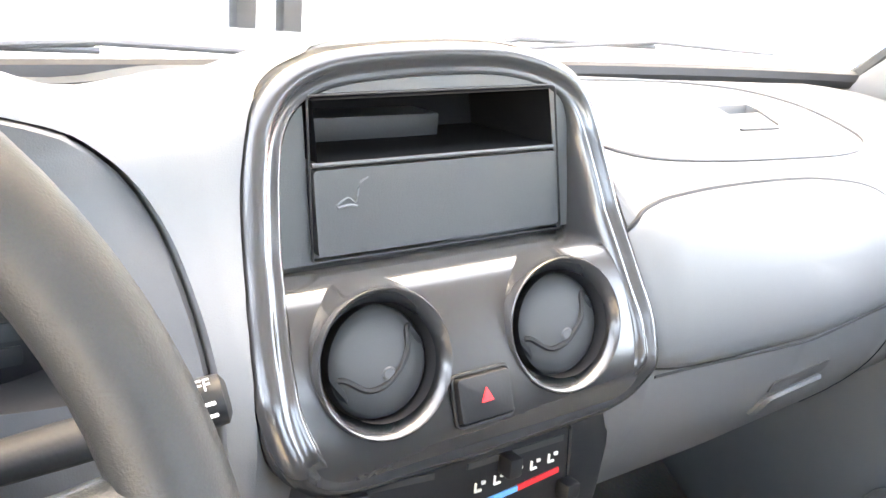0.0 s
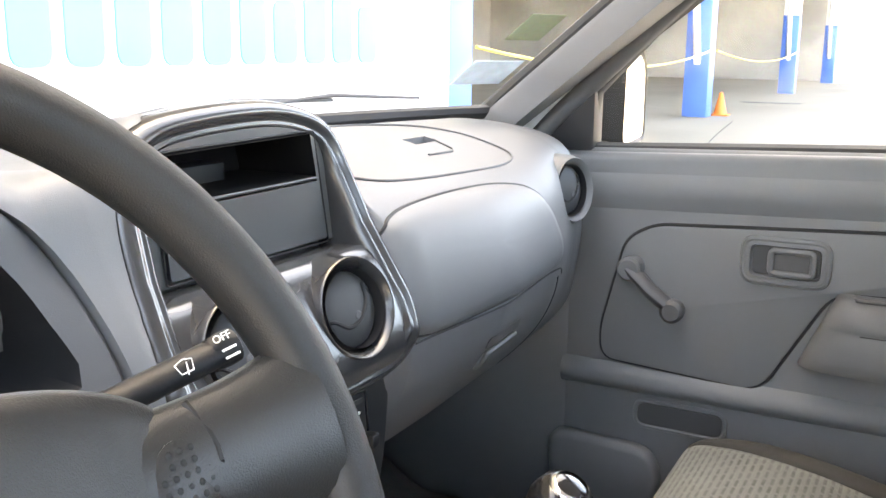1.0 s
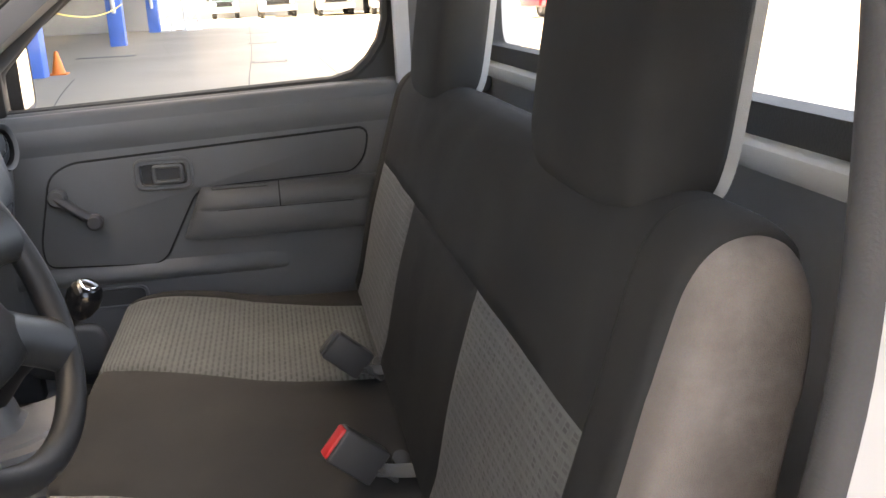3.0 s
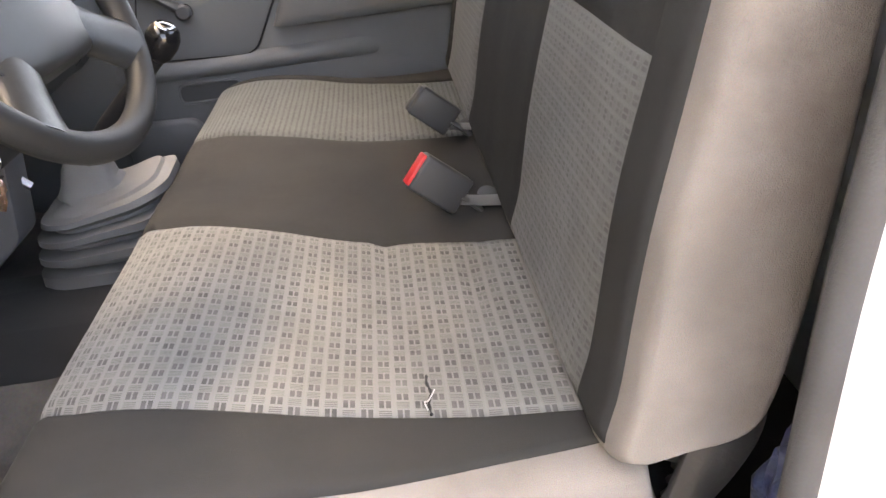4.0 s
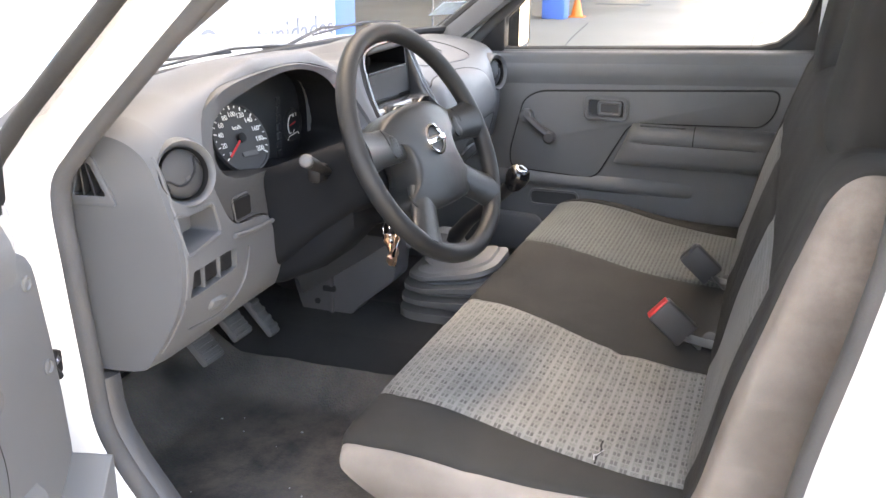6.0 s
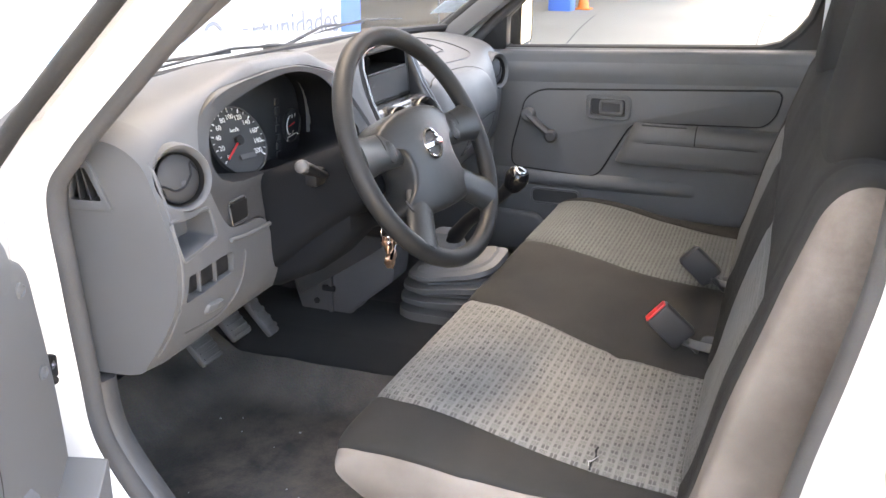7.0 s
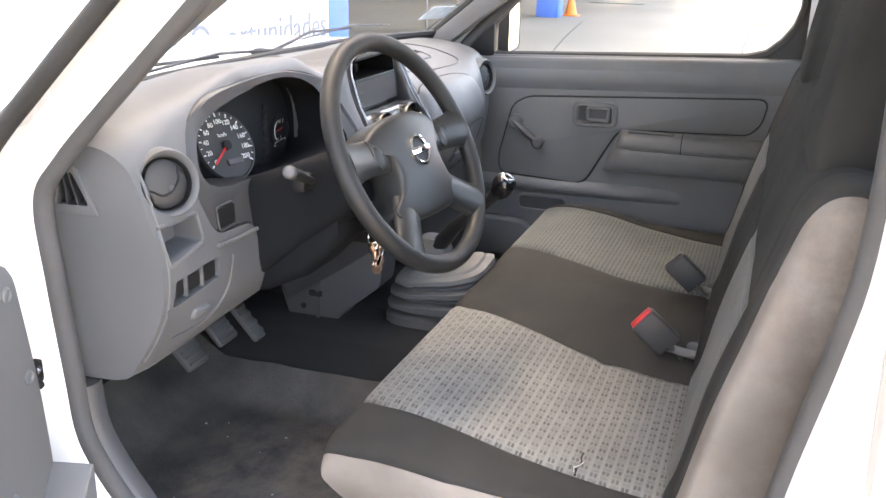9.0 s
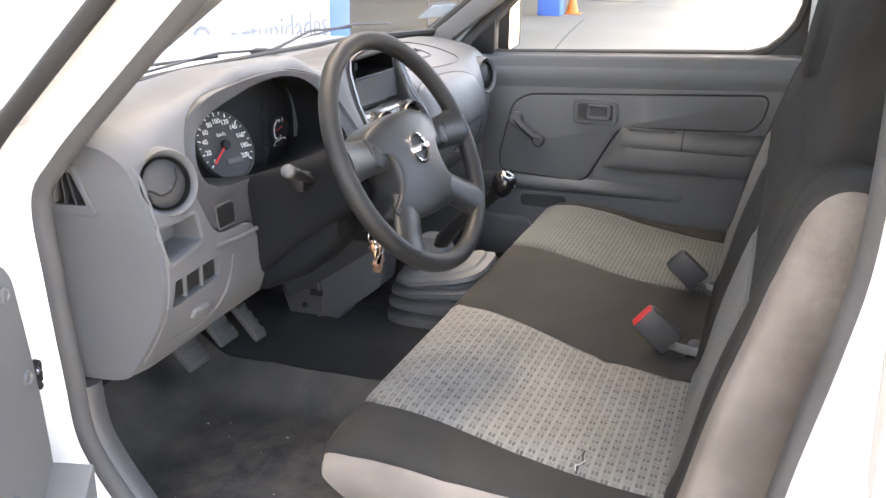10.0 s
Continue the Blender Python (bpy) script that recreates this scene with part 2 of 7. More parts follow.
CLUSTER_GREY = material("mid_grey_cluster_plastic", (0.046, 0.047, 0.050), 0.5, var=0.08, scale=8, fine=1200, bump=0.25, dist=0.0006)
# near-black colour stands in for the shade of a deeper radio bay
BAY_BLACK = material("bay_shade_black", (0.0045, 0.0046, 0.0050), 0.8, spec=0.08, var=0.1, scale=20, fine=500, bump=0.05)
FUNNEL = material("matt_black_funnel", (0.016, 0.016, 0.017), 0.7, spec=0.2, var=0.1, scale=8, fine=1200, bump=0.2, dist=0.0006)
DIAL_FACE = material("charcoal_dial_face", (0.040, 0.041, 0.043), 0.6, var=0.08, scale=20, fine=500, bump=0.0)
GAUGE_FACE = material("dark_gauge_face", (0.020, 0.020, 0.021), 0.6, var=0.1, scale=20, fine=500, bump=0.0)
INK_WHITE = material("white_print", (0.75, 0.75, 0.72), 0.6, var=0.05, bump=0.0)
INK_RED = material("red_print", (0.70, 0.02, 0.03), 0.5, var=0.05, bump=0.0)
INK_BLUE = material("light_blue_print", (0.08, 0.35, 0.75), 0.5, var=0.05, bump=0.0)
GLASS = glass_material("clear_glass")
MIRROR = material("mirror_silver", (0.9, 0.9, 0.9), 0.03, metal=1.0, var=0.0, bump=0.0)


# ---- mesh helpers ----
def finish(bm, name, mat, smooth=40):
    bmesh.ops.remove_doubles(bm, verts=bm.verts, dist=1e-6)
    bmesh.ops.recalc_face_normals(bm, faces=bm.faces)
    me = bpy.data.meshes.new(name)
    bm.to_mesh(me)
    bm.free()
    me.materials.append(mat)
    me.shade_smooth()
    me.set_sharp_from_angle(angle=radians(smooth))
    return me


def thing(name, label, category, group="", at=(0, 0, 0), kind=""):
    ob = new(name)
    ob.empty_display_size = 0.05
    ob.location = at
    return tagged(ob, label, category, group, kind)


def part(name, bm, mat, parent, label="", smooth=40):
    me = bm if isinstance(bm, bpy.types.Mesh) else finish(bm, name, mat, smooth)
    ob = new(name, me)
    ob.parent = parent
    ob.matrix_parent_inverse = Matrix.Translation(-parent.location) if parent.type == "EMPTY" else Matrix()
    if label:
        ob["label"] = label
    return ob


def single(name, bm, mat, label, category, group="", kind="", smooth=40):
    return tagged(new(name, finish(bm, name, mat, smooth)), label, category, group, kind)


def joined(*bms):
    out = bmesh.new()
    for bm in bms:
        me = bpy.data.meshes.new("tmp")
        bm.to_mesh(me)
        bm.free()
        out.from_mesh(me)
        bpy.data.meshes.remove(me)
    return out


def moved(bm, m):
    bmesh.ops.transform(bm, matrix=m, verts=bm.verts)
    return bm


def bevelled(bm, width, seg=2, angle=30):
    if width > 0:
        bmesh.ops.recalc_face_normals(bm, faces=bm.faces)
        edges = [e for e in bm.edges if len(e.link_faces) == 2 and e.calc_face_angle(0) > radians(angle)]
        bmesh.ops.bevel(bm, geom=edges, offset=width, segments=seg, affect="EDGES", profile=0.5, clamp_overlap=True)
    return bm


def box(c, s, bev=0.0, seg=2):
    bm = bmesh.new()
    bmesh.ops.create_cube(bm, size=1)
    bmesh.ops.scale(bm, vec=s, verts=bm.verts)
    bmesh.ops.translate(bm, vec=c, verts=bm.verts)
    return bevelled(bm, bev, seg)


def span(x0, x1, y0, y1, z0, z1, bev=0.0, seg=2):
    return box(((x0 + x1) / 2, (y0 + y1) / 2, (z0 + z1) / 2), (abs(x1 - x0), abs(y1 - y0), abs(z1 - z0)), bev, seg)


def lay(p, axis, a):
    """A point of an outline put at a along the axis: x takes (y, z), y takes (x, z), z takes (x, y)."""
    return {"x": (a, p[0], p[1]), "y": (p[0], a, p[1]), "z": (p[0], p[1], a)}[axis]


def prism(outline, axis, a0, a1, bev=0.0, seg=2):
    bm = bmesh.new()
    low = [bm.verts.new(lay(p, axis, a0)) for p in outline]
    high = [bm.verts.new(lay(p, axis, a1)) for p in outline]
    n = len(outline)
    bm.faces.new(low)
    bm.faces.new(high[::-1])
    for i in range(n):
        bm.faces.new((low[i], high[i], high[(i + 1) % n], low[(i + 1) % n]))
    return bevelled(bm, bev, seg)


def spline(points, n, closed=False):
    """Catmull-Rom through points of any dimension, resampled evenly in parameter to n points."""
    p = np.array(points, float)
    k = len(p)
    out = []
    for s in np.linspace(0, k if closed else k - 1, n, endpoint=not closed):
        i = min(int(s), k - 1 if closed else k - 2)
        f = s - i
        if closed:
            a, b, c, d = (p[(i + j) % k] for j in (-1, 0, 1, 2))
        else:
            a, b, c, d = p[max(i - 1, 0)], p[i], p[i + 1], p[min(i + 2, k - 1)]
        out.append(0.5 * (2 * b + (c - a) * f + (2 * a - 5 * b + 4 * c - d) * f * f + (3 * b - a - 3 * c + d) * f ** 3))
    return np.array(out)


def rounded(outline, r, n=4):
    """An outline with its corners rounded off."""
    out, k = [], len(outline)
    for i in range(k):
        a, b, c = (Vector(outline[(i + j) % k]) for j in (-1, 0, 1))
        ra = min(r, (a - b).length * 0.45, (c - b).length * 0.45)
        p, q = b + (a - b).normalized() * ra, b + (c - b).normalized() * ra
        for j in range(n + 1):
            t = j / n
            out.append(tuple((1 - t) ** 2 * p + 2 * t * (1 - t) * b + t * t * q))
    return out


def rrect(cx, cz, w, h, r, n=4):
    return rounded([(cx - w / 2, cz - h / 2), (cx + w / 2, cz - h / 2), (cx + w / 2, cz + h / 2), (cx - w / 2, cz + h / 2)], r, n)


def loft(sections, cap=True, closed=True):
    """Faces between rings of equally many points."""
    bm = bmesh.new()
    rows = [[bm.verts.new(p) for p in s] for s in sections]
    n = len(rows[0])
    for a, b in zip(rows, rows[1:]):
        for i in range(n if closed else n - 1):
            j = (i + 1) % n
            bm.faces.new((a[i], a[j], b[j], b[i]))
    if cap:
        bm.faces.new(rows[0][::-1])
        bm.faces.new(rows[-1])
    return bm


def sweep(path, radii, seg=10, cap=True, closed=False, flat=1.0, up=(0, 0, 1)):
    """A tube along a path; radii: one number or one for each point; flat squeezes it across."""
    p = [Vector(q) for q in path]
    n = len(p)
    rings = []
    for i in range(n):
        if closed:
            d = (p[(i + 1) % n] - p[i - 1]).normalized()
        else:
            d = (p[min(i + 1, n - 1)] - p[max(i - 1, 0)]).normalized()
        ref = Vector(up) if abs(d.dot(Vector(up))) < 0.95 else Vector((1, 0, 0))
        s = d.cross(ref).normalized()
        w = s.cross(d).normalized()
        r = float(radii if isinstance(radii, (int, float)) else radii[i])
        rings.append([p[i] + r * (math.cos(a) * s + flat * math.sin(a) * w) for a in np.linspace(0, 2 * math.pi, seg, endpoint=False)])
    if closed:
        rings.append(rings[0])
        return loft(rings, cap=False)
    return loft(rings, cap)


def aim(origin, normal, up=(0, 0, 1)):
    """A pose at origin whose z runs along normal and whose y leans to up."""
    z = Vector(normal).normalized()
    x = Vector(up).cross(z).normalized()
    y = z.cross(x)
    m = Matrix((x, y, z)).transposed().to_4x4()
    m.translation = origin
    return m


def lathe(profile, m, seg=40):
    """A profile of (radius, height) turned round z, at the pose m."""
    bm = loft([[(r * math.cos(a), r * math.sin(a), h) for a in np.linspace(0, 2 * math.pi, seg, endpoint=False)] for r, h in profile], cap=False)
    if profile[0][0] < 1e-4 or profile[-1][0] < 1e-4:
        bmesh.ops.remove_doubles(bm, verts=bm.verts, dist=1e-5)
    return moved(bm, m)


def skin(fn, us, vs, thick=0.004):
    """A cloth shell over the surface fn(u, v), with its own thickness and UVs in metres."""
    P = [[Vector(fn(u, v)) for v in vs] for u in us]
    bm = bmesh.new()
    rows = [[bm.verts.new(p) for p in r] for r in P]
    back = []
    for i in range(len(us)):
        r = []
        for j in range(len(vs)):
            du = P[min(i + 1, len(us) - 1)][j] - P[max(i - 1, 0)][j]
            dv = P[i][min(j + 1, len(vs) - 1)] - P[i][max(j - 1, 0)]
            nrm = du.cross(dv)
            nrm = nrm.normalized() if nrm.length > 1e-9 else Vector((0, 0, 1))
            edge = i in (0, len(us) - 1) or j in (0, len(vs) - 1)
            r.append(nrm)
        back.append(r)
    for i, r in enumerate(rows):
        for j, vert in enumerate(r):
            edge = i in (0, len(rows) - 1) or j in (0, len(r) - 1)
            vert.co = P[i][j] + back[i][j] * (thick * (0.15 if edge else 1.0))
    uvl = bm.loops.layers.uv.new("uv")
    su = np.cumsum([0] + [(P[i + 1][len(vs) // 2] - P[i][len(vs) // 2]).length for i in range(len(us) - 1)])
    sv = np.cumsum([0] + [(P[len(us) // 2][j + 1] - P[len(us) // 2][j]).length for j in range(len(vs) - 1)])
    index = {v: (i, j) for i, r in enumerate(rows) for j, v in enumerate(r)}
    low = [[bm.verts.new(P[i][j] - back[i][j] * 0.003) for j in range(len(vs))] for i in range(len(us))]
    for i in range(len(us) - 1):
        for j in range(len(vs) - 1):
            f = bm.faces.new((rows[i][j], rows[i + 1][j], rows[i + 1][j + 1], rows[i][j + 1]))
            for lp in f.loops:
                a, b = index[lp.vert]
                lp[uvl].uv = (su[a], sv[b])
    rim = [(i, 0) for i in range(len(us))] + [(len(us) - 1, j) for j in range(1, len(vs))] + [(i, len(vs) - 1) for i in range(len(us) - 2, -1, -1)] + [(0, j) for j in range(len(vs) - 2, 0, -1)]
    for a, b in zip(rim, rim[1:] + rim[:1]):
        bm.faces.new((rows[a[0]][a[1]], low[a[0]][a[1]], low[b[0]][b[1]], rows[b[0]][b[1]]))
    return bm


def carved(bm, cutters, name, mat, smooth=40):
    """A closed mesh with other closed meshes cut out of it."""
    ob = bpy.data.objects.new(name, finish(bm, name, mat, smooth))
    scene.collection.objects.link(ob)
    tools = []
    for c in cutters:
        t = bpy.data.objects.new("cutter", finish(c, "cutter", mat, 180))
        scene.collection.objects.link(t)
        tools.append(t)
        mod = ob.modifiers.new("cut", "BOOLEAN")
        mod.operation, mod.solver, mod.object = "DIFFERENCE", "EXACT", t
    dg = bpy.context.evaluated_depsgraph_get()
    dg.update()
    me = bpy.data.meshes.new_from_object(ob.evaluated_get(dg))
    me.name = name
    for t in tools + [ob]:
        bpy.data.objects.remove(t)
    me.shade_smooth()
    me.set_sharp_from_angle(angle=radians(smooth))
    return me


def text(body, size, depth=0.0005):
    """The mesh of a word in the built-in font, lying in the xy plane, centred."""
    cu = bpy.data.curves.new("word", "FONT")
    cu.body, cu.size, cu.extrude = body, size, depth
    cu.align_x, cu.align_y = "CENTER", "CENTER"
    cu.resolution_u = 3
    ob = bpy.data.objects.new("word", cu)
    scene.collection.objects.link(ob)
    dg = bpy.context.evaluated_depsgraph_get()
    dg.update()
    me = bpy.data.meshes.new_from_object(ob.evaluated_get(dg))
    bm = bmesh.new()
    bm.from_mesh(me)
    bpy.data.objects.remove(ob)
    bpy.data.meshes.remove(me)
    return bm


# ---- the yard ----
CONCRETE = material("pale_yard_concrete", (0.262, 0.231, 0.190), 0.85, var=0.14, scale=0.35, fine=30, bump=0.3, dist=0.01)
WALL_CREAM = material("cream_yard_wall", (0.36, 0.355, 0.325), 0.9, var=0.08, scale=0.4, fine=12, bump=0.1)
HALL_GREY = material("grey_hall_wall", (0.44, 0.43, 0.41), 0.9, var=0.2, scale=0.5, fine=10, bump=0.1)
HALL_ROOF = material("pale_hall_roof_sheet", (0.46, 0.46, 0.44), 0.9, var=0.2, scale=0.6, fine=10, bump=0.1)
COLUMN_BLUE = material("blue_column_paint", (0.05, 0.17, 0.58), 0.5, var=0.12, scale=2, fine=40, bump=0.05)
COLUMN_WHITE = material("white_column_paint", (0.75, 0.76, 0.76), 0.5, var=0.06, scale=2, fine=40, bump=0.05)
BANNER_WHITE = material("white_banner_vinyl", (0.72, 0.73, 0.74), 0.45, var=0.03, scale=1.5, fine=90, bump=0.05)
BANNER_CYAN = material("light_cyan_banner_print", (0.04, 0.38, 0.62), 0.5, var=0.05, bump=0.0)
BANNER_GREY = material("grey_banner_print", (0.16, 0.18, 0.22), 0.5, var=0.05, bump=0.0)
AWNING_RED = material("faded_red_band_paint", (0.62, 0.10, 0.12), 0.7, var=0.1, scale=0.8, fine=20, bump=0.05)
CONE_ORANGE = material("orange_cone_plastic", (0.85, 0.20, 0.03), 0.5, var=0.1, bump=0.05)
CHAIN_YELLOW = material("yellow_plastic_chain", (0.75, 0.55, 0.10), 0.5, var=0.1, bump=0.05)

single("ground", prism([(-300, -300), (300, -300), (300, 300), (-300, 300)], "z", -0.2, 0.0), CONCRETE, "pale worn concrete yard reaching out to the horizon", "ground", kind="structure")
# cracks and expansion joints
LID_GREY = material("worn_grey_cover_steel", (0.165, 0.160, 0.150), 0.7, var=0.2, scale=5, fine=60, bump=0.2)
ASPHALT_SEAM = material("dark_joint_filler", (0.085, 0.080, 0.074), 0.9, var=0.2, scale=4, fine=60, bump=0.2)
for k, pts in enumerate([[(9, 0.3), (14, 0.45), (22, 0.5), (34, 0.7), (48, 0.9)], [(6.5, 1.2), (9, 2.4), (13, 3.1), (17, 3.6)], [(8.5, -0.9), (12, -1.0), (20, -0.9)]]):
    single("ground_crack", sweep([(x, y, 0.002) for x, y in spline(pts, 14)], 0.011, 5, flat=0.15), ASPHALT_SEAM, "dark crack running across the yard concrete", "crack", "yard cracks", kind="structure")


def manhole(x, y, w, d):
    t = thing("manhole_cover", "rectangular grey steel cover set in the yard concrete", "manhole cover", "yard covers", (x, y, 0))
    part("frame", span(x - w / 2, x + w / 2, y - d / 2, y + d / 2, -0.02, 0.006, 0.003), ASPHALT_SEAM, t)
    part("lid", span(x - w / 2 + 0.04, x + w / 2 - 0.04, y - d / 2 + 0.04, y + d / 2 - 0.04, 0.0, 0.010, 0.003), LID_GREY, t)


manhole(10.4, -0.15, 0.7, 0.8)
manhole(18.7, 0.10, 0.7, 0.7)
manhole(26.8, 0.25, 0.8, 0.8)
manhole(34.6, 0.45, 0.8, 0.8)
manhole(24.0, 4.1, 0.5, 1.4)


# shelter columns: blue below, white lattice above
def shelter_column(x, y):
    t = thing("shelter_column", "steel shelter column painted blue below and white above", "column", "shelter columns", (x, y, 0))
    part("blue_shaft", span(x - 0.23, x + 0.23, y - 0.23, y + 0.23, 0, 2.3, 0.02), COLUMN_BLUE, t, "blue painted lower shaft")
    part("white_shaft", span(x - 0.22, x + 0.22, y - 0.22, y + 0.22, 2.3, 5.2, 0.02), COLUMN_WHITE, t, "white painted upper shaft")
    for s in (-1, 1):
        part("brace", sweep([(x + 0.2 * s, y, 1.0), (x + 1.5 * s, y, 5.1)], 0.07, 8), COLUMN_WHITE, t, "white sloping brace")


for cx in (-4.4, 7.25, 17.95, 30.0, 41.5):
    shelter_column(cx, 4.35 + 0.012 * (cx - 7))
single("shelter_roof", span(-14, 45, 2.2, 22, 5.2, 5.5), HALL_ROOF, "pale sheet shelter roof over the parking hall", "roof", kind="structure")
single("wall_hall", span(-14, 45, 21.5, 22, 0, 5.2), HALL_GREY, "grey back wall of the shelter hall", "wall", kind="structure")
single("wall_hall_end", span(44.5, 45, 5, 21.5, 0, 5.2), HALL_GREY, "grey end wall of the shelter hall", "wall", kind="structure")
single("wall_far", span(64, 64.6, -60, 30, 0, 7.2), WALL_CREAM, "cream painted wall closing the far side of the yard", "wall", kind="structure")
single("red_band", prism([(-2, 5.02), (-16.7, 4.0), (-30, 3.03), (-46, 1.95), (-46, 7.5), (-2, 7.5)], "x", 63.8, 63.99), AWNING_RED, "faded red painted band along the top of the far wall", "wall band", kind="structure")
single("wall_rear", span(-40, 64, -60.6, -60, 0, 6.5), WALL_CREAM, "cream wall behind the yard", "wall", kind="structure")
single("wall_side", span(-40.6, -40, -60, 30, 0, 6.5), WALL_CREAM, "cream wall at the yard's side", "wall", kind="structure")
for k in range(9):
    single("wall_pilaster", span(63.7, 64.02, -56 + 7 * k, -55.7 + 7 * k, 0, 7.0, 0.01), WALL_CREAM, "narrow cream pilaster on the far yard wall", "pilaster", "far wall pilasters", kind="structure")

# yellow chain between the columns
for x0, x1 in ((7.5, 17.7), (18.2, 29.8)):
    pts = [(x, 4.35 + 0.012 * (x - 7) - 0.26, 1.25 - 0.25 * (1 - ((x - (x0 + x1) / 2) / ((x1 - x0) / 2)) ** 2)) for x in np.linspace(x0, x1, 24)]
    single("chain", sweep(pts, 0.018, 6), CHAIN_YELLOW, "yellow plastic chain slung between shelter columns", "chain", "column chains")


def cone(x, y):
    t = thing("traffic_cone", "small orange traffic cone standing beside a blue column", "traffic cone", "", (x, y, 0))
    part("base", span(x - 0.17, x + 0.17, y - 0.17, y + 0.17, 0, 0.03, 0.008), CONE_ORANGE, t)
    part("body", lathe([(0.13, 0.03), (0.035, 0.44), (0.03, 0.45), (0.0, 0.45)], pose(x, y, 0), 24), CONE_ORANGE, t)


cone(18.5, 4.15)


# banner in front of the truck
def banner():
    t = thing("banner", "white vinyl banner with cyan shapes and grey slogan lettering", "banner", "", (4.5, 4.15, 0.2))
    part("sheet", span(-2.6, 7.02, 4.13, 4.15, 0.25, 3.0, 0.004), BANNER_WHITE, t)
    for k in range(11):
        x = 2.32 + 0.335 * k
        h = (0.5, 0.42, 0.55)[k % 3]
        part("letter_shape", prism(rrect(x, 1.12 + h / 2, 0.25, h, 0.09), "y", 4.118, 4.129), BANNER_CYAN, t, "cyan rounded block of the printed logo")
    part("strip", span(2.3, 6.9, 4.118, 4.129, 1.85, 1.95), BANNER_CYAN, t)
    for word, x0, x1 in (("El lugar", 2.25, 3.05), ("de las", 3.4, 4.35), ("Oportunidades", 4.65, 6.95)):
        bm = text(word, 0.36, 0.003)
        xs = [v.co.x for v in bm.verts]
        k = (x1 - x0) / (max(xs) - min(xs))
        m = Matrix.Translation(((x0 + x1) / 2, 4.124, 0.60)) @ Euler((radians(90), 0, 0)).to_matrix().to_4x4() @ Matrix.Diagonal((k, 1, 1, 1))
        part("lettering", moved(bm, m), BANNER_GREY, t, "grey printed slogan word")["kind"] = "stuff"


banner()
for x in (1.62, 1.85):
    single("post", span(x - 0.05, x + 0.05, 4.03, 4.11, 0, 3.2, 0.01), BLACK, "slim dark steel post beside the banner", "post", "banner posts")

# table under the shelter
def hall_table(x, y):
    t = thing("folding_table", "white folding table standing under the shelter", "table", "", (x, y, 0))
    part("tabletop", span(x - 0.9, x + 0.9, y - 0.38, y + 0.38, 0.71, 0.75, 0.01), COLUMN_WHITE, t)
    for sx in (-1, 1):
        for sy in (-1, 1):
            part("leg", sweep([(x + 0.75 * sx, y + 0.3 * sy, 0), (x + 0.75 * sx, y + 0.3 * sy, 0.71)], 0.018, 8), STEEL, t)


hall_table(13.4, 4.9)


# parked trucks
def wheel_at(t, x, y, z, r, w, name="wheel"):
    m = aim((x, y, z), (1, 0, 0))
    wh = part(name, lathe([(r * 0.55, -w / 2), (r * 0.95, -w / 2), (r, -w / 3), (r, w / 3), (r * 0.95, w / 2), (r * 0.55, w / 2)], m, 24), RUBBER, t, "black tyre")
    part("rim", lathe([(0.0, w * 0.30), (r * 0.3, w * 0.35), (r * 0.56, w * 0.42), (r * 0.56, -w * 0.42), (r * 0.3, -w * 0.35), (0, -w * 0.3)], m, 16), STEEL, wh)


FLEET_GLASS = material("dark_windscreen", (0.03, 0.035, 0.04), 0.1, var=0.1, bump=0.0)
FLEET_GREEN = material("pale_green_truck_paint", (0.25, 0.42, 0.36), 0.4, var=0.1, bump=0.02)
FLEET_RED = material("bright_red_truck_paint", (0.62, 0.03, 0.05), 0.3, var=0.08, bump=0.02, coat=0.5)
FLEET_WHITE = material("dusty_white_truck_paint", (0.33, 0.33, 0.32), 0.4, var=0.1, scale=1.5, fine=30, bump=0.02)
BOX_CREAM = material("cream_truck_box", (0.25, 0.24, 0.21), 0.6, var=0.05, scale=1, fine=30, bump=0.05)


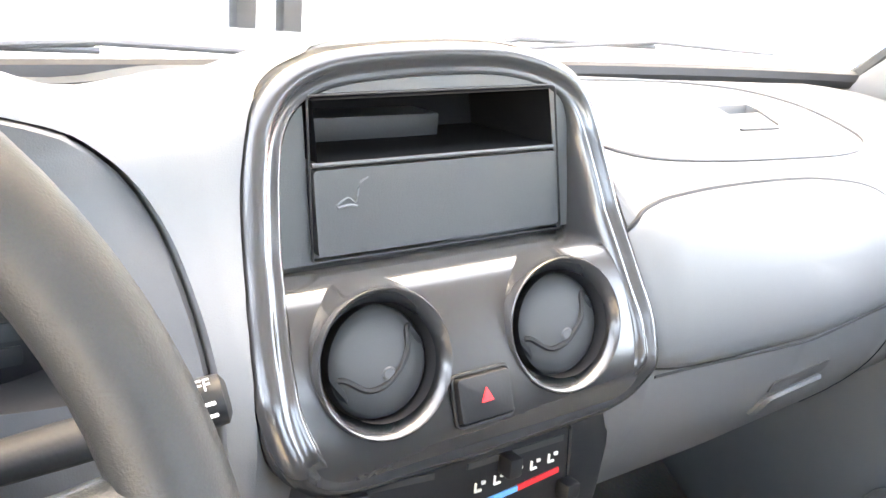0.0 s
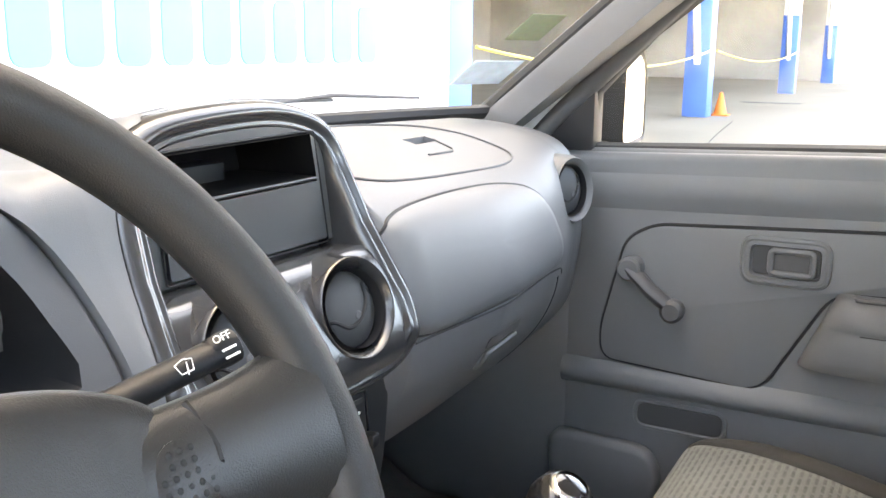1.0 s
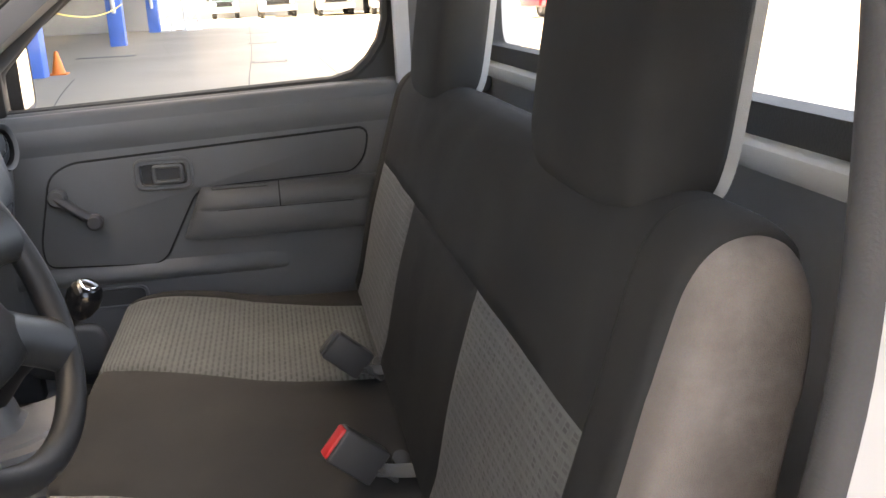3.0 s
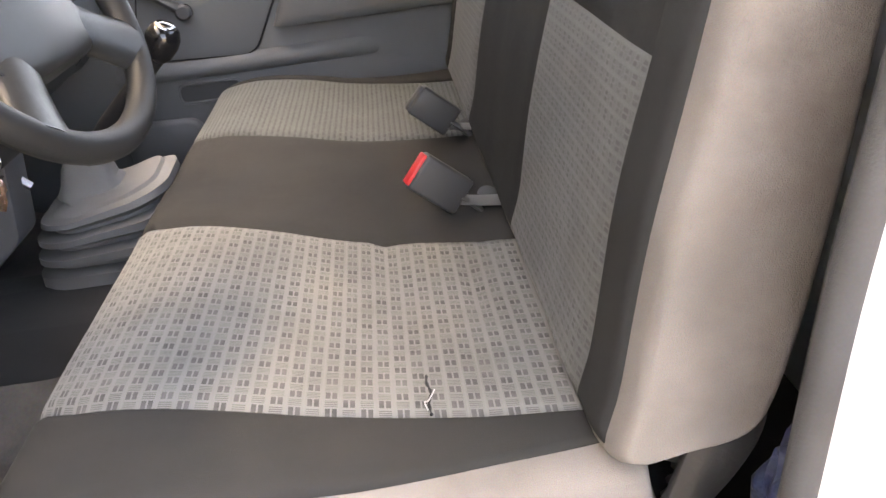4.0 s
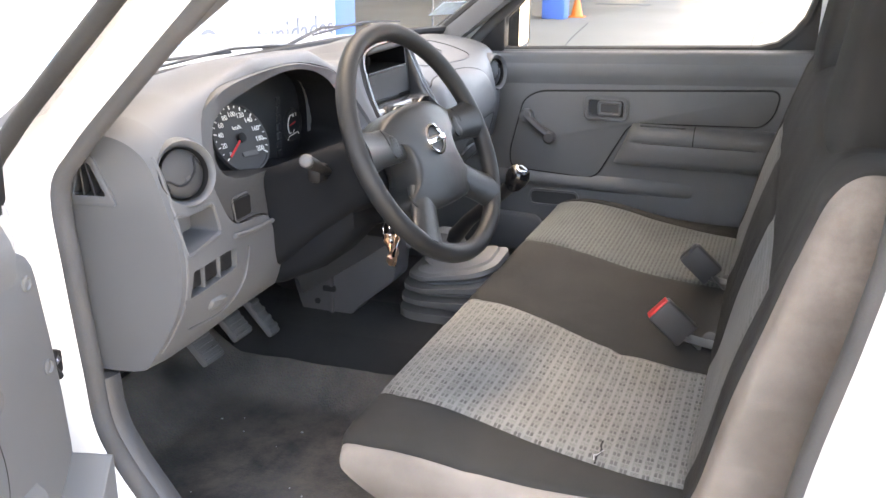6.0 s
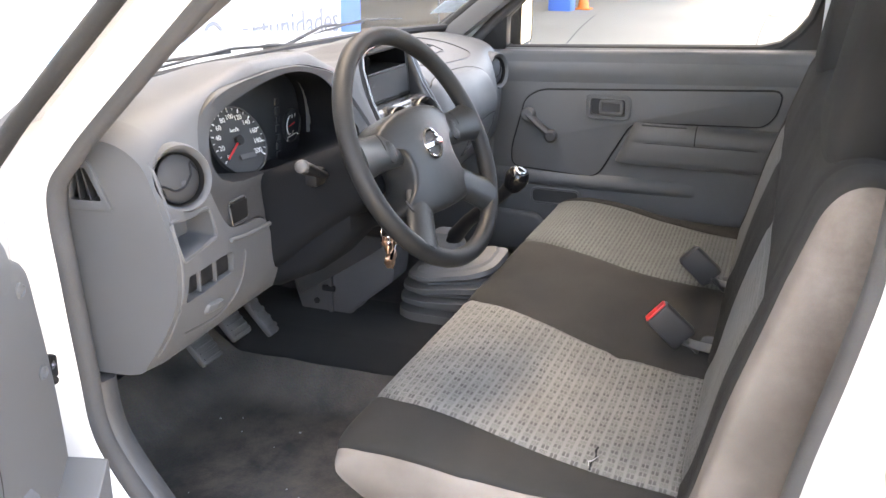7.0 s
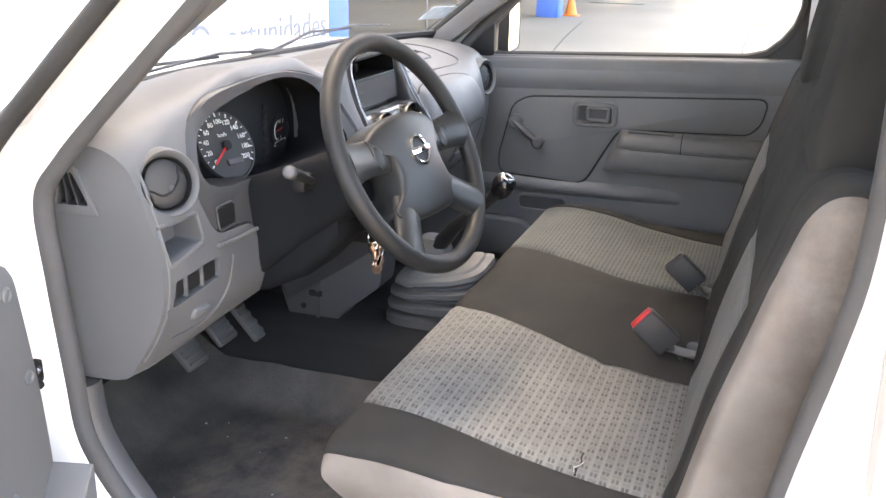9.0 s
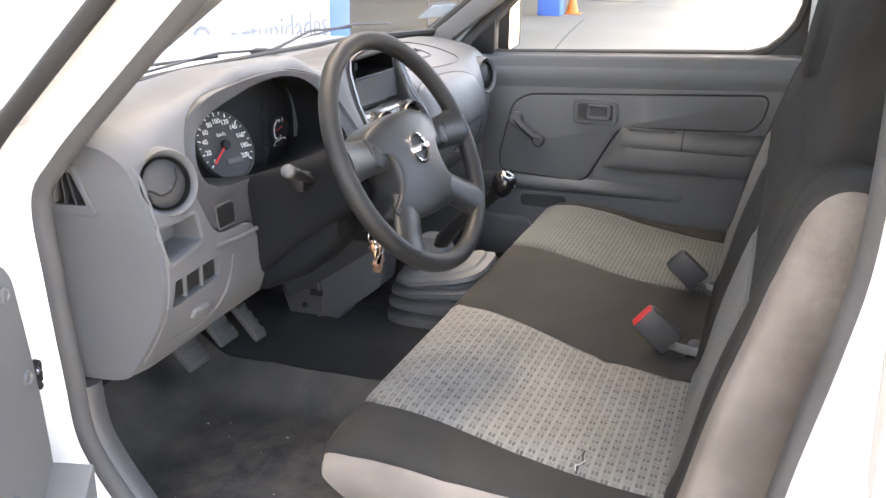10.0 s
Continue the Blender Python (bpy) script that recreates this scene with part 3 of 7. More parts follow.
def cab_truck(x, y, turn, paint, word, box_h=0.0, tall=2.4, wide=2.1):
    """A cab-over truck built nose towards -y, then turned and set down."""
    t = thing("truck", word, "truck", "parked trucks")
    w = wide / 2
    part("cab", prism(rounded([(-0.0, 0.45), (1.6, 0.45), (1.6, tall), (0.35, tall), (0.02, tall * 0.56)], 0.12), "x", -w, w, 0.05), paint, t)
    part("windscreen", prism([(0.03, tall * 0.58), (0.30, tall - 0.18), (0.36, tall - 0.18), (0.09, tall * 0.58)], "x", -w * 0.88, w * 0.88), FLEET_GLASS, t)
    part("grille", span(-w * 0.7, w * 0.7, -0.03, 0.02, 0.75, 1.05, 0.02), BLACK, t)
    part("bumper", span(-w, w, -0.12, 0.1, 0.38, 0.66, 0.04), COLUMN_WHITE, t)
    for s in (-1, 1):
        part("headlight", span(s * w * 0.72 - 0.14, s * w * 0.72 + 0.14, -0.05, 0.02, 0.76, 1.0, 0.03), CHROME, t)
        part("side_window", span(s * w - 0.012 * s, s * (w + 0.012), 0.45, 1.3, tall * 0.6, tall - 0.25, 0.01), FLEET_GLASS, t)
        part("door_mirror", span(s * (w + 0.12) - 0.08, s * (w + 0.12) + 0.08, 0.05, 0.12, tall * 0.58, tall * 0.8, 0.03), BLACK, t)
        wheel_at(t, s * (w - 0.16), 0.75, 0.42, 0.42, 0.26)
        wheel_at(t, s * (w - 0.16), 4.6, 0.42, 0.42, 0.3)
    part("chassis", span(-0.45, 0.45, 0.3, 6.2, 0.45, 0.7, 0.02), STEEL, t)
    if box_h:
        part("cargo_box", span(-w - 0.08, w + 0.08, 1.8, 6.4, 0.85, box_h, 0.03), BOX_CREAM, t, "cream cargo box")
    t.matrix_basis = pose(x, y, 0, 0, 0, turn)
    return t


def tractor(x, y, turn, paint, word, roof=3.5, size=0.62):
    """A long-nosed road tractor built nose towards -y."""
    t = thing("road_tractor", word, "truck", "parked road tractors")
    part("bonnet", prism(rounded([(0, 0.75), (1.9, 0.75), (1.9, 1.95), (0.25, 1.65)], 0.15), "x", -0.75, 0.75, 0.08), paint, t)
    part("cab", prism(rounded([(1.8, 0.7), (4.6, 0.7), (4.6, roof - 0.1), (3.0, roof), (2.35, 2.62), (1.85, 1.95)], 0.15), "x", -1.1, 1.1, 0.08), paint, t)
    part("windscreen", prism([(1.84, 2.0), (2.31, 2.60), (2.37, 2.58), (1.95, 2.0)], "x", -0.95, 0.95), FLEET_GLASS, t)
    part("grille", span(-0.5, 0.5, -0.04, 0.03, 0.8, 1.55, 0.03), CHROME, t)
    part("bumper", span(-1.1, 1.1, -0.2, 0.12, 0.4, 0.75, 0.05), CHROME, t)
    part("chassis", span(-0.45, 0.45, 1.0, 5.6, 0.65, 0.95, 0.02), STEEL, t)
    for s in (-1, 1):
        part("fender", prism(rounded([(0.1, 0.7), (1.7, 0.7), (1.3, 1.35), (0.4, 1.35)], 0.2), "x", s * 0.72, s * 1.12, 0.05), paint, t)
        part("headlight", span(s * 0.9 - 0.14, s * 0.9 + 0.14, 0.02, 0.15, 0.95, 1.2, 0.03), CHROME, t)
        part("side_window", span(s * 1.1 - 0.012 * s, s * 1.115, 2.2, 3.1, 1.95, 2.6, 0.01), FLEET_GLASS, t)
        part("exhaust_stack", sweep([(s * 1.0, 4.75, 0.9), (s * 1.0, 4.75, roof + 0.2)], 0.07, 12), CHROME, t)
        for yy in (0.9, 5.0):
            wheel_at(t, s * 0.95, yy, 0.5, 0.5, 0.32)
    t.matrix_basis = pose(x, y, 0, 0, 0, turn) @ Matrix.Diagonal((size, size, size, 1))
    return t


def lattice_column(x, y, w, tall):
    """A white steel column of four chords laced with diagonals."""
    t = thing("lattice_column", "white painted steel lattice column of the open hall", "column", "lattice columns", (x, y, 0))
    for sx_ in (-1, 1):
        for sy_ in (-1, 1):
            part("chord", span(x + sx_ * w / 2 - 0.04, x + sx_ * w / 2 + 0.04, y + sy_ * w / 2 - 0.04, y + sy_ * w / 2 + 0.04, 0.04, tall, 0.01), COLUMN_WHITE, t)
    n = int(tall / w / 1.3)
    for k in range(n):
        z0, z1 = 0.1 + (tall - 0.2) * k / n, 0.1 + (tall - 0.2) * (k + 1) / n
        e = 1 if k % 2 else -1
        part("lacing", sweep([(x - w / 2, y - e * w / 2, z0), (x - w / 2, y + e * w / 2, z1)], 0.03, 6), COLUMN_WHITE, t)
        part("lacing", sweep([(x - e * w / 2, y - w / 2, z0), (x + e * w / 2, y - w / 2, z1)], 0.03, 6), COLUMN_WHITE, t)
    part("base_plate", span(x - w * 0.75, x + w * 0.75, y - w * 0.75, y + w * 0.75, 0.0, 0.04, 0.01), COLUMN_WHITE, t)


lattice_column(42.0, 4.35, 0.50, 7.0)
lattice_column(42.0, 3.25, 0.55, 7.0)
cab_truck(60.0, 2.5, -90, FLEET_GREEN, "small pale green van parked before the far wall", 0, 1.9, 1.7)
cab_truck(56.8, -0.7, -88, FLEET_WHITE, "white cab-over truck parked before the far wall", 0, 2.5, 2.2)
cab_truck(54.0, -3.9, -90, FLEET_WHITE, "white truck with a tall cream cargo box", 3.6, 2.3)
cab_truck(51.5, -6.7, -90, BOX_CREAM, "cream truck with a tall cargo box", 3.5, 2.2)
cab_truck(49.5, -9.1, -90, FLEET_GREEN, "pale green truck with a cream cargo box", 3.0, 2.2)
tractor(31.9, -10.6, -76, FLEET_RED, "bright red long-nosed road tractor parked in the yard")
tractor(31.9, -12.75, -76, FLEET_WHITE, "white long-nosed road tractor with a low cab in the yard", 2.72)
tractor(31.9, -14.9, -76, FLEET_WHITE, "white long-nosed road tractor with a low cab in the yard", 2.72)


# ---- the pickup's shell ----
SEAL = [(0.02, 1.505), (0.16, 1.49), (0.30, 1.445), (0.40, 1.375), (0.478, 1.304), (0.589, 1.2), (0.66, 1.13), (0.697, 1.076), (0.692, 0.974), (0.680, 0.850), (0.674, 0.790), (0.658, 0.748),
        (0.618, 0.690), (0.54, 0.600), (0.42, 0.560), (0.20, 0.552), (0.0, 0.552), (-0.07, 0.575), (-0.100, 0.66), (-0.120, 0.78), (-0.140, 0.90), (-0.165, 1.02), (-0.180, 1.12), (-0.182, 1.28), (-0.172, 1.42), (-0.12, 1.49), (-0.04, 1.506)]
ring = spline(SEAL, 130, closed=True)
mid_ring = ring.mean(0)


def outward(i, d):
    a, b = ring[i - 1], ring[(i + 1) % len(ring)]
    t = (b - a) / np.linalg.norm(b - a)
    n = np.array([t[1], -t[0]])
    if n @ (ring[i] - mid_ring) < 0:
        n = -n
    return ring[i] + n * d


MOULD_D = 0.029


def door_surround(side):
    """The painted steel frame round a door opening, with its rubber seal."""
    t = thing("door_frame", "white painted steel door opening with a grey rubber seal", "door frame", "", (side * 0.74, 0.25, 0.56), kind="structure")
    secs = []
    for i in range(len(ring)):
        prof = [(0.700, 0.004), (0.735, -0.004), (0.752, 0.010), (0.772, 0.030), (0.790, 0.045), (0.800, 0.085), (0.790, 0.125), (0.71, 0.125)]
        if side > 0:
            prof = [(0.716, 0.004), (0.735, -0.004), (0.752, 0.006), (0.772, 0.010), (0.790, 0.014), (0.796, 0.022), (0.790, 0.030), (0.72, 0.030)]
        reach = float(np.interp(ring[i][1], [1.04, 1.15], [0.125, MOULD_D - 0.006])) if ring[i][0] > -0.05 and side < 0 else 0.125
        secs.append([(side * x, *outward(i, min(d, reach))) for x, d in prof])
    part("steel_frame", loft(secs + secs[:1], cap=False), PAINT, t, "white painted steel")
    part("seal", sweep([(side * 0.722, *outward(i, -0.004)) for i in range(len(ring))], 0.014, 10, closed=True, up=(1, 0, 0)), SEAL_GREY, t, "grey rubber door seal")
    return t


door_surround(-1)
strip = [i for i in range(len(ring)) if ring[i][1] < 0.845 and ring[i][0] > 0.05]
single("sill_trim", loft([[(-0.726, *outward(i, 0.004)), (-0.722, *outward(i, -0.012)), (-0.712, *outward(i, -0.019)), (-0.700, *outward(i, -0.022)), (-0.690, *outward(i, -0.018)), (-0.690, *outward(i, 0.004))] for i in strip]), DASH_DARK, "grey plastic scuff strip along the door opening", "trim", kind="structure", smooth=50)
door_surround(1)

# floor, tunnel, bulkhead, rear wall, roof
single("floor", prism([(-0.72, -0.34), (0.72, -0.34), (0.72, 0.60), (-0.72, 0.60)], "z", 0.50, 0.548), CARPET, "black carpeted cab floor", "floor", kind="structure")
single("floor_front", prism([(0.58, 0.548), (0.86, 0.53), (1.02, 0.66), (1.02, 0.60), (0.88, 0.48), (0.58, 0.49)], "x", -0.72, 0.72), CARPET, "black carpeted footwell rising to the bulkhead", "floor", kind="structure")
tun = [[(x, y, z) for x, z in ((-0.20, 0.53), (-0.15, 0.60), (-0.09, 0.655), (0, 0.67), (0.09, 0.655), (0.15, 0.60), (0.20, 0.53))] for y in np.linspace(-0.3, 1.0, 10)]
single("tunnel", loft(tun), CARPET, "black carpeted transmission tunnel along the floor", "floor", kind="structure")
single("bulkhead", span(-0.76, 0.76, 0.98, 1.02, 0.5, 1.10), CARPET, "dark bulkhead ahead of the footwells", "wall", kind="structure")
single("kick_panel_left", span(-0.755, -0.735, 0.72, 1.0, 0.52, 0.84, 0.005), DOOR_GREY, "dark grey side lining of the footwell", "wall", kind="structure")
single("kick_panel_right", span(0.70, 0.74, 0.60, 1.0, 0.52, 1.10, 0.01), DOOR_GREY, "dark grey side lining of the footwell", "wall", kind="structure")
single("roof", prism(rounded([(-0.33, 1.50), (0.30, 1.545), (0.36, 1.56), (0.2, 1.60), (-0.30, 1.58), (-0.36, 1.54)], 0.02), "x", -0.70, 0.70, 0.01), HEADLINER, "pale cloth headliner under the cab roof", "ceiling", kind="structure")

REAR = -0.30
single("wall_rear_lower", span(-0.74, 0.74, REAR - 0.05, REAR, 0.50, 1.155, 0.01), LIGHT_TRIM, "pale grey trim panel behind the bench seat", "wall", kind="structure")
for s, nm, front in ((-1, "left", -0.215), (1, "right", -0.145)):
    single("rear_corner_" + nm, prism([(s * 0.60, REAR), (s * 0.74, REAR), (s * 0.745, front), (s * 0.705, front), (s * 0.67, front - 0.045)], "z", 1.10, 1.55, 0.012), MID_TRIM, "grey trim on the cab's rear corner pillar", "pillar", kind="structure")
    single("lower_corner_" + nm, span(s * 0.70, s * 0.745, REAR, front - 0.01, 0.5, 1.098), MID_TRIM, "grey trim below the rear corner pillar", "pillar", kind="structure")
single("pillar_strip_right", prism([(0.692, -0.132), (0.712, -0.132), (0.712, -0.195), (0.692, -0.195)], "z", 1.118, 1.49, 0.006), LIGHT_TRIM, "pale grey plastic strip beside the door opening", "pillar trim", kind="structure")
dc = thing("door_check", "small black door check bolt on the white pillar", "door check", "", (-0.80, 0.66, 0.90))
part("bracket", box((-0.804, 0.650, 0.903), (0.010, 0.012, 0.026), 0.003), BLACK, dc)
part("bolt", lathe([(0.006, 0), (0.006, 0.005), (0.004, 0.007), (0, 0.007)], aim((-0.808, 0.646, 0.908), (-1, -0.3, 0)), 6), STEEL, dc)
part("pin", sweep([(-0.812, 0.642, 0.918), (-0.824, 0.636, 0.905), (-0.812, 0.640, 0.890)], 0.005, 8), BLACK, dc)
st = thing("door_striker", "steel striker loop on the white door pillar", "striker", "", (-0.79, -0.19, 0.85))
part("plate", prism(rrect(-0.166, 0.856, 0.026, 0.058, 0.012), "x", -0.803, -0.797, 0.002), DARK_STEEL, st)
part("loop", sweep(spline([(-0.800, -0.158, 0.870), (-0.820, -0.136, 0.869), (-0.828, -0.127, 0.864), (-0.828, -0.127, 0.850), (-0.820, -0.136, 0.845), (-0.800, -0.158, 0.844)], 20), 0.0042, 8), DARK_STEEL, st)
for z in (0.876, 0.836):
    part("screw", lathe([(0.0060, 0), (0.0060, 0.002), (0.0045, 0.003), (0, 0.003)], aim((-0.803, -0.168, z), (-1, 0, 0)), 12), CHROME, st)
single("rear_header", span(-0.66, 0.66, REAR - 0.05, REAR, 1.50, 1.58), MID_TRIM, "grey strip above the rear window", "wall", kind="structure")
single("rear_sill", span(-0.66, 0.66, REAR, REAR + 0.036, 1.140, 1.162, 0.006), HEADLINER, "pale dusty sill below the rear window", "sill", kind="structure")
rw = thing("window_rear", "fixed rear cab window in a black rubber surround", "window", "", (0, REAR, 1.17), kind="structure")
out_r, in_r = rrect(0, 1.335, 1.27, 0.36, 0.05, 6), rrect(0, 1.335, 1.20, 0.29, 0.04, 6)
part("rubber_surround", loft([[(x, REAR - 0.02, z) for x, z in out_r], [(x, REAR + 0.012, z) for x, z in out_r], [(x, REAR + 0.012, z) for x, z in in_r], [(x, REAR - 0.02, z) for x, z in in_r]], cap=False), RUBBER, rw, "black rubber surround")
g = part("pane", span(-0.61, 0.61, REAR - 0.012, REAR - 0.008, 1.185, 1.485), GLASS, rw)
g.visible_shadow = False

# windscreen, pillars, bonnet
def screen(u, v):
    """u across -1 to 1, v from the cowl up to the header."""
    x = u * (0.70 - 0.08 * v)
    y0 = 0.865 - 0.110 * abs(u) ** 3.2
    return (x, y0 - 0.50 * v, 1.135 + 0.39 * v)


us, vs = np.linspace(-1, 1, 25), np.linspace(0, 1, 9)
bm = loft([[screen(u, v) for v in vs] for u in us], cap=False, closed=False)
ws = thing("windscreen", "clear laminated windscreen with a black rubber edge", "windscreen", "", (0, 0.86, 1.135), kind="structure")
g = part("pane", bm, GLASS, ws)
g.visible_shadow = False
edge = [screen(u, 0) for u in us] + [screen(1, v) for v in vs[1:]] + [screen(u, 1) for u in us[-2::-1]] + [screen(-1, v) for v in vs[-2:0:-1]]
part("rubber_edge", sweep(edge, 0.013, 8, closed=True), RUBBER, ws, "black rubber edge")

part("base_seal", sweep([(screen(u, 0.03)[0], screen(u, 0.03)[1] - 0.012, screen(u, 0.03)[2] + 0.002) for u in us], 0.0105, 8), BLACK, ws, "black seal along the glass base")

for s, nm in ((-1, "left"), (1, "right")):
    secs = []
    for v in np.linspace(-0.08, 1.05, 12):
        x, y, z = screen(s, v)
        x -= s * -0.022 if s < 0 else 0
        secs.append([(x - s * 0.022, y - 0.005, z - 0.010), (x + s * 0.01, y + 0.015, z + 0.008), (s * 0.735, y, z + 0.005), (s * 0.73, y - 0.050, z - 0.010), (s * 0.705, y - 0.058, z - 0.015), (x - s * 0.022, y - 0.040, z - 0.025)])
    single("pillar_front_" + nm, loft(secs), MID_TRIM, "grey plastic trimmed front roof pillar", "pillar", kind="structure", smooth=60)
    secs = []
    for v in np.linspace(-0.12, 1.05, 12):
        x, y, z = screen(s, v)
        secs.append([(s * 0.738, y + 0.002, z), (s * 0.770, y + 0.004, z + 0.003), (s * 0.795, y - 0.02, z), (s * 0.797, y - 0.05, z - 0.010), (s * 0.738, y - 0.055, z - 0.012)])
    if s < 0:
        along = [i for i in range(len(ring)) if ring[i][0] > 0.15 and ring[i][1] > 1.085]
        single("pillar_moulding_left", sweep([(-0.796, *outward(i, MOULD_D)) for i in along], 0.0105, 10, up=(1, 0, 0)), RUBBER, "black rubber moulding along the front roof pillar", "moulding", kind="structure")
        continue
    single("pillar_skin_" + nm, loft(secs), PAINT, "white painted outer skin of the front roof pillar", "pillar", kind="structure", smooth=60)
    single("pillar_moulding_" + nm, sweep([(s * 0.765, screen(s, v)[1] + 0.012, screen(s, v)[2] + 0.014) for v in np.linspace(-0.1, 1.0, 12)], 0.011, 8), RUBBER, "black rubber moulding along the front roof pillar", "moulding", kind="structure")

bon = [[(x, y, 1.10 + 0.055 * math.cos(x * 1.5) - 0.045 * max(0, y - 0.9) ** 1.5 - (0.02 if y < 0.9 else 0)) for x in np.linspace(-0.80, 0.80, 17)] for y in np.linspace(0.84, 2.15, 14)]
bm = loft(bon, cap=False, closed=False)
bmesh.ops.solidify(bm, geom=bm.faces[:], thickness=0.02)
single("bonnet", bm, PAINT, "white painted pickup bonnet beyond the windscreen", "bonnet", kind="structure")
single("cowl", prism([(0.80, 1.06), (0.98, 1.10), (0.98, 1.125), (0.90, 1.128), (0.80, 1.10)], "x", -0.74, 0.74, 0.005), LIGHT_TRIM, "pale slotted cowl panel under the windscreen", "cowl", kind="structure")
for s, nm in ((-1, "left"), (1, "right")):
    single("fender_" + nm, prism([(0.66, 0.50), (2.2, 0.50), (2.2, 0.98), (1.2, 1.10), (0.82, 1.13), (0.72, 1.06)], "x", s * 0.77, s * 0.82, 0.015), PAINT, "white painted front wing of the pickup", "fender", kind="structure")
    single("sill_" + nm, span(s * 0.70, s * 0.80, -0.34, 0.72, 0.42, 0.55, 0.015), PAINT, "white painted door sill", "sill", kind="structure")
    single("rear_side_" + nm, span(s * 0.748, s * 0.80, -0.40, -0.19, 0.45, 1.55, 0.015), PAINT, "white painted cab side behind the door", "wall", kind="structure")
single("load_bed", span(-0.80, 0.80, -1.95, -0.42, 0.75, 0.80, 0.01), PAINT, "white painted floor of the pickup's load bed", "load bed", kind="structure")
for s, nm in ((-1, "left"), (1, "right")):
    single("bed_side_" + nm, span(s * 0.74, s * 0.80, -1.95, -0.42, 0.55, 1.08, 0.02), PAINT, "white painted side of the load bed", "load bed", kind="structure")


def wiper(x, y, z, length, lean):
    t = thing("wiper", "grey windscreen wiper lying on the cowl", "wiper", "windscreen wipers", (x, y, z))
    a = Vector((x, y, z))
    b = a + Vector((length * math.cos(lean), -0.012, length * math.sin(lean) * 0.4 + 0.02))
    part("arm", sweep([a, a.lerp(b, 0.5) + Vector((0, 0, 0.02)), b], [0.005, 0.0032, 0.0026], 8), SEAL_GREY, t)
    part("blade", sweep([b - Vector((0.26, 0.006, 0.004)), b + Vector((0, 0, 0.006)), b + Vector((0.22, -0.006, -0.006))], [0.002, 0.003, 0.002], 8), SEAL_GREY, t)
    part("pivot", lathe([(0.022, -0.02), (0.022, 0.008), (0.014, 0.016), (0, 0.016)], pose(x, y, z), 16), BLACK, t)


wiper(-0.52, 0.86, 1.135, 0.42, 0.05)
wiper(0.12, 0.89, 1.14, 0.40, 0.05)

# papers on the inside of the windscreen
for u, v, w, h, mat, word in ((0.88, 0.335, 0.060, 0.050, material("greenish_paper", (0.22, 0.26, 0.18), 0.8, var=0.15, bump=0.0), "greenish paper permit stuck inside the windscreen"),
                              (0.885, 0.19, 0.085, 0.050, material("pale_blue_paper", (0.55, 0.66, 0.76), 0.8, var=0.15, scale=40, bump=0.0), "pale blue printed paper stuck inside the windscreen")):
    c = Vector(screen(u, v))
    du, dv = (Vector(screen(u + 0.02, v)) - c).normalized(), (Vector(screen(u, v + 0.02)) - c).normalized()
    n = du.cross(dv).normalized()
    if n.y > 0:
        n = -n
    quad = [c + n * 0.004 + du * a * w / 2 + dv * b * h / 2 for a, b in ((-1, -1), (1, -1), (1, 1), (-1, 1))]
    bm = loft([quad, [q + n * 0.0008 for q in quad]])
    single("windscreen_sticker", bm, mat, word, "sticker", "windscreen stickers")


# ---- doors ----
WINDOW = [(0.594, 1.100), (-0.01, 1.126), (-0.055, 1.138), (-0.088, 1.166), (-0.112, 1.20), (-0.125, 1.242), (-0.128, 1.454), (0.10, 1.462), (0.273, 1.447), (0.41, 1.350), (0.515, 1.268), (0.592, 1.185)]
PAD = [(0.556, 0.86), (0.525, 0.988), (0.487, 1.010), (-0.071, 1.040), (-0.060, 0.985), (-0.036, 0.957), (0.262, 0.947), (0.290, 0.897), (0.34, 0.805), (0.553, 0.817)]


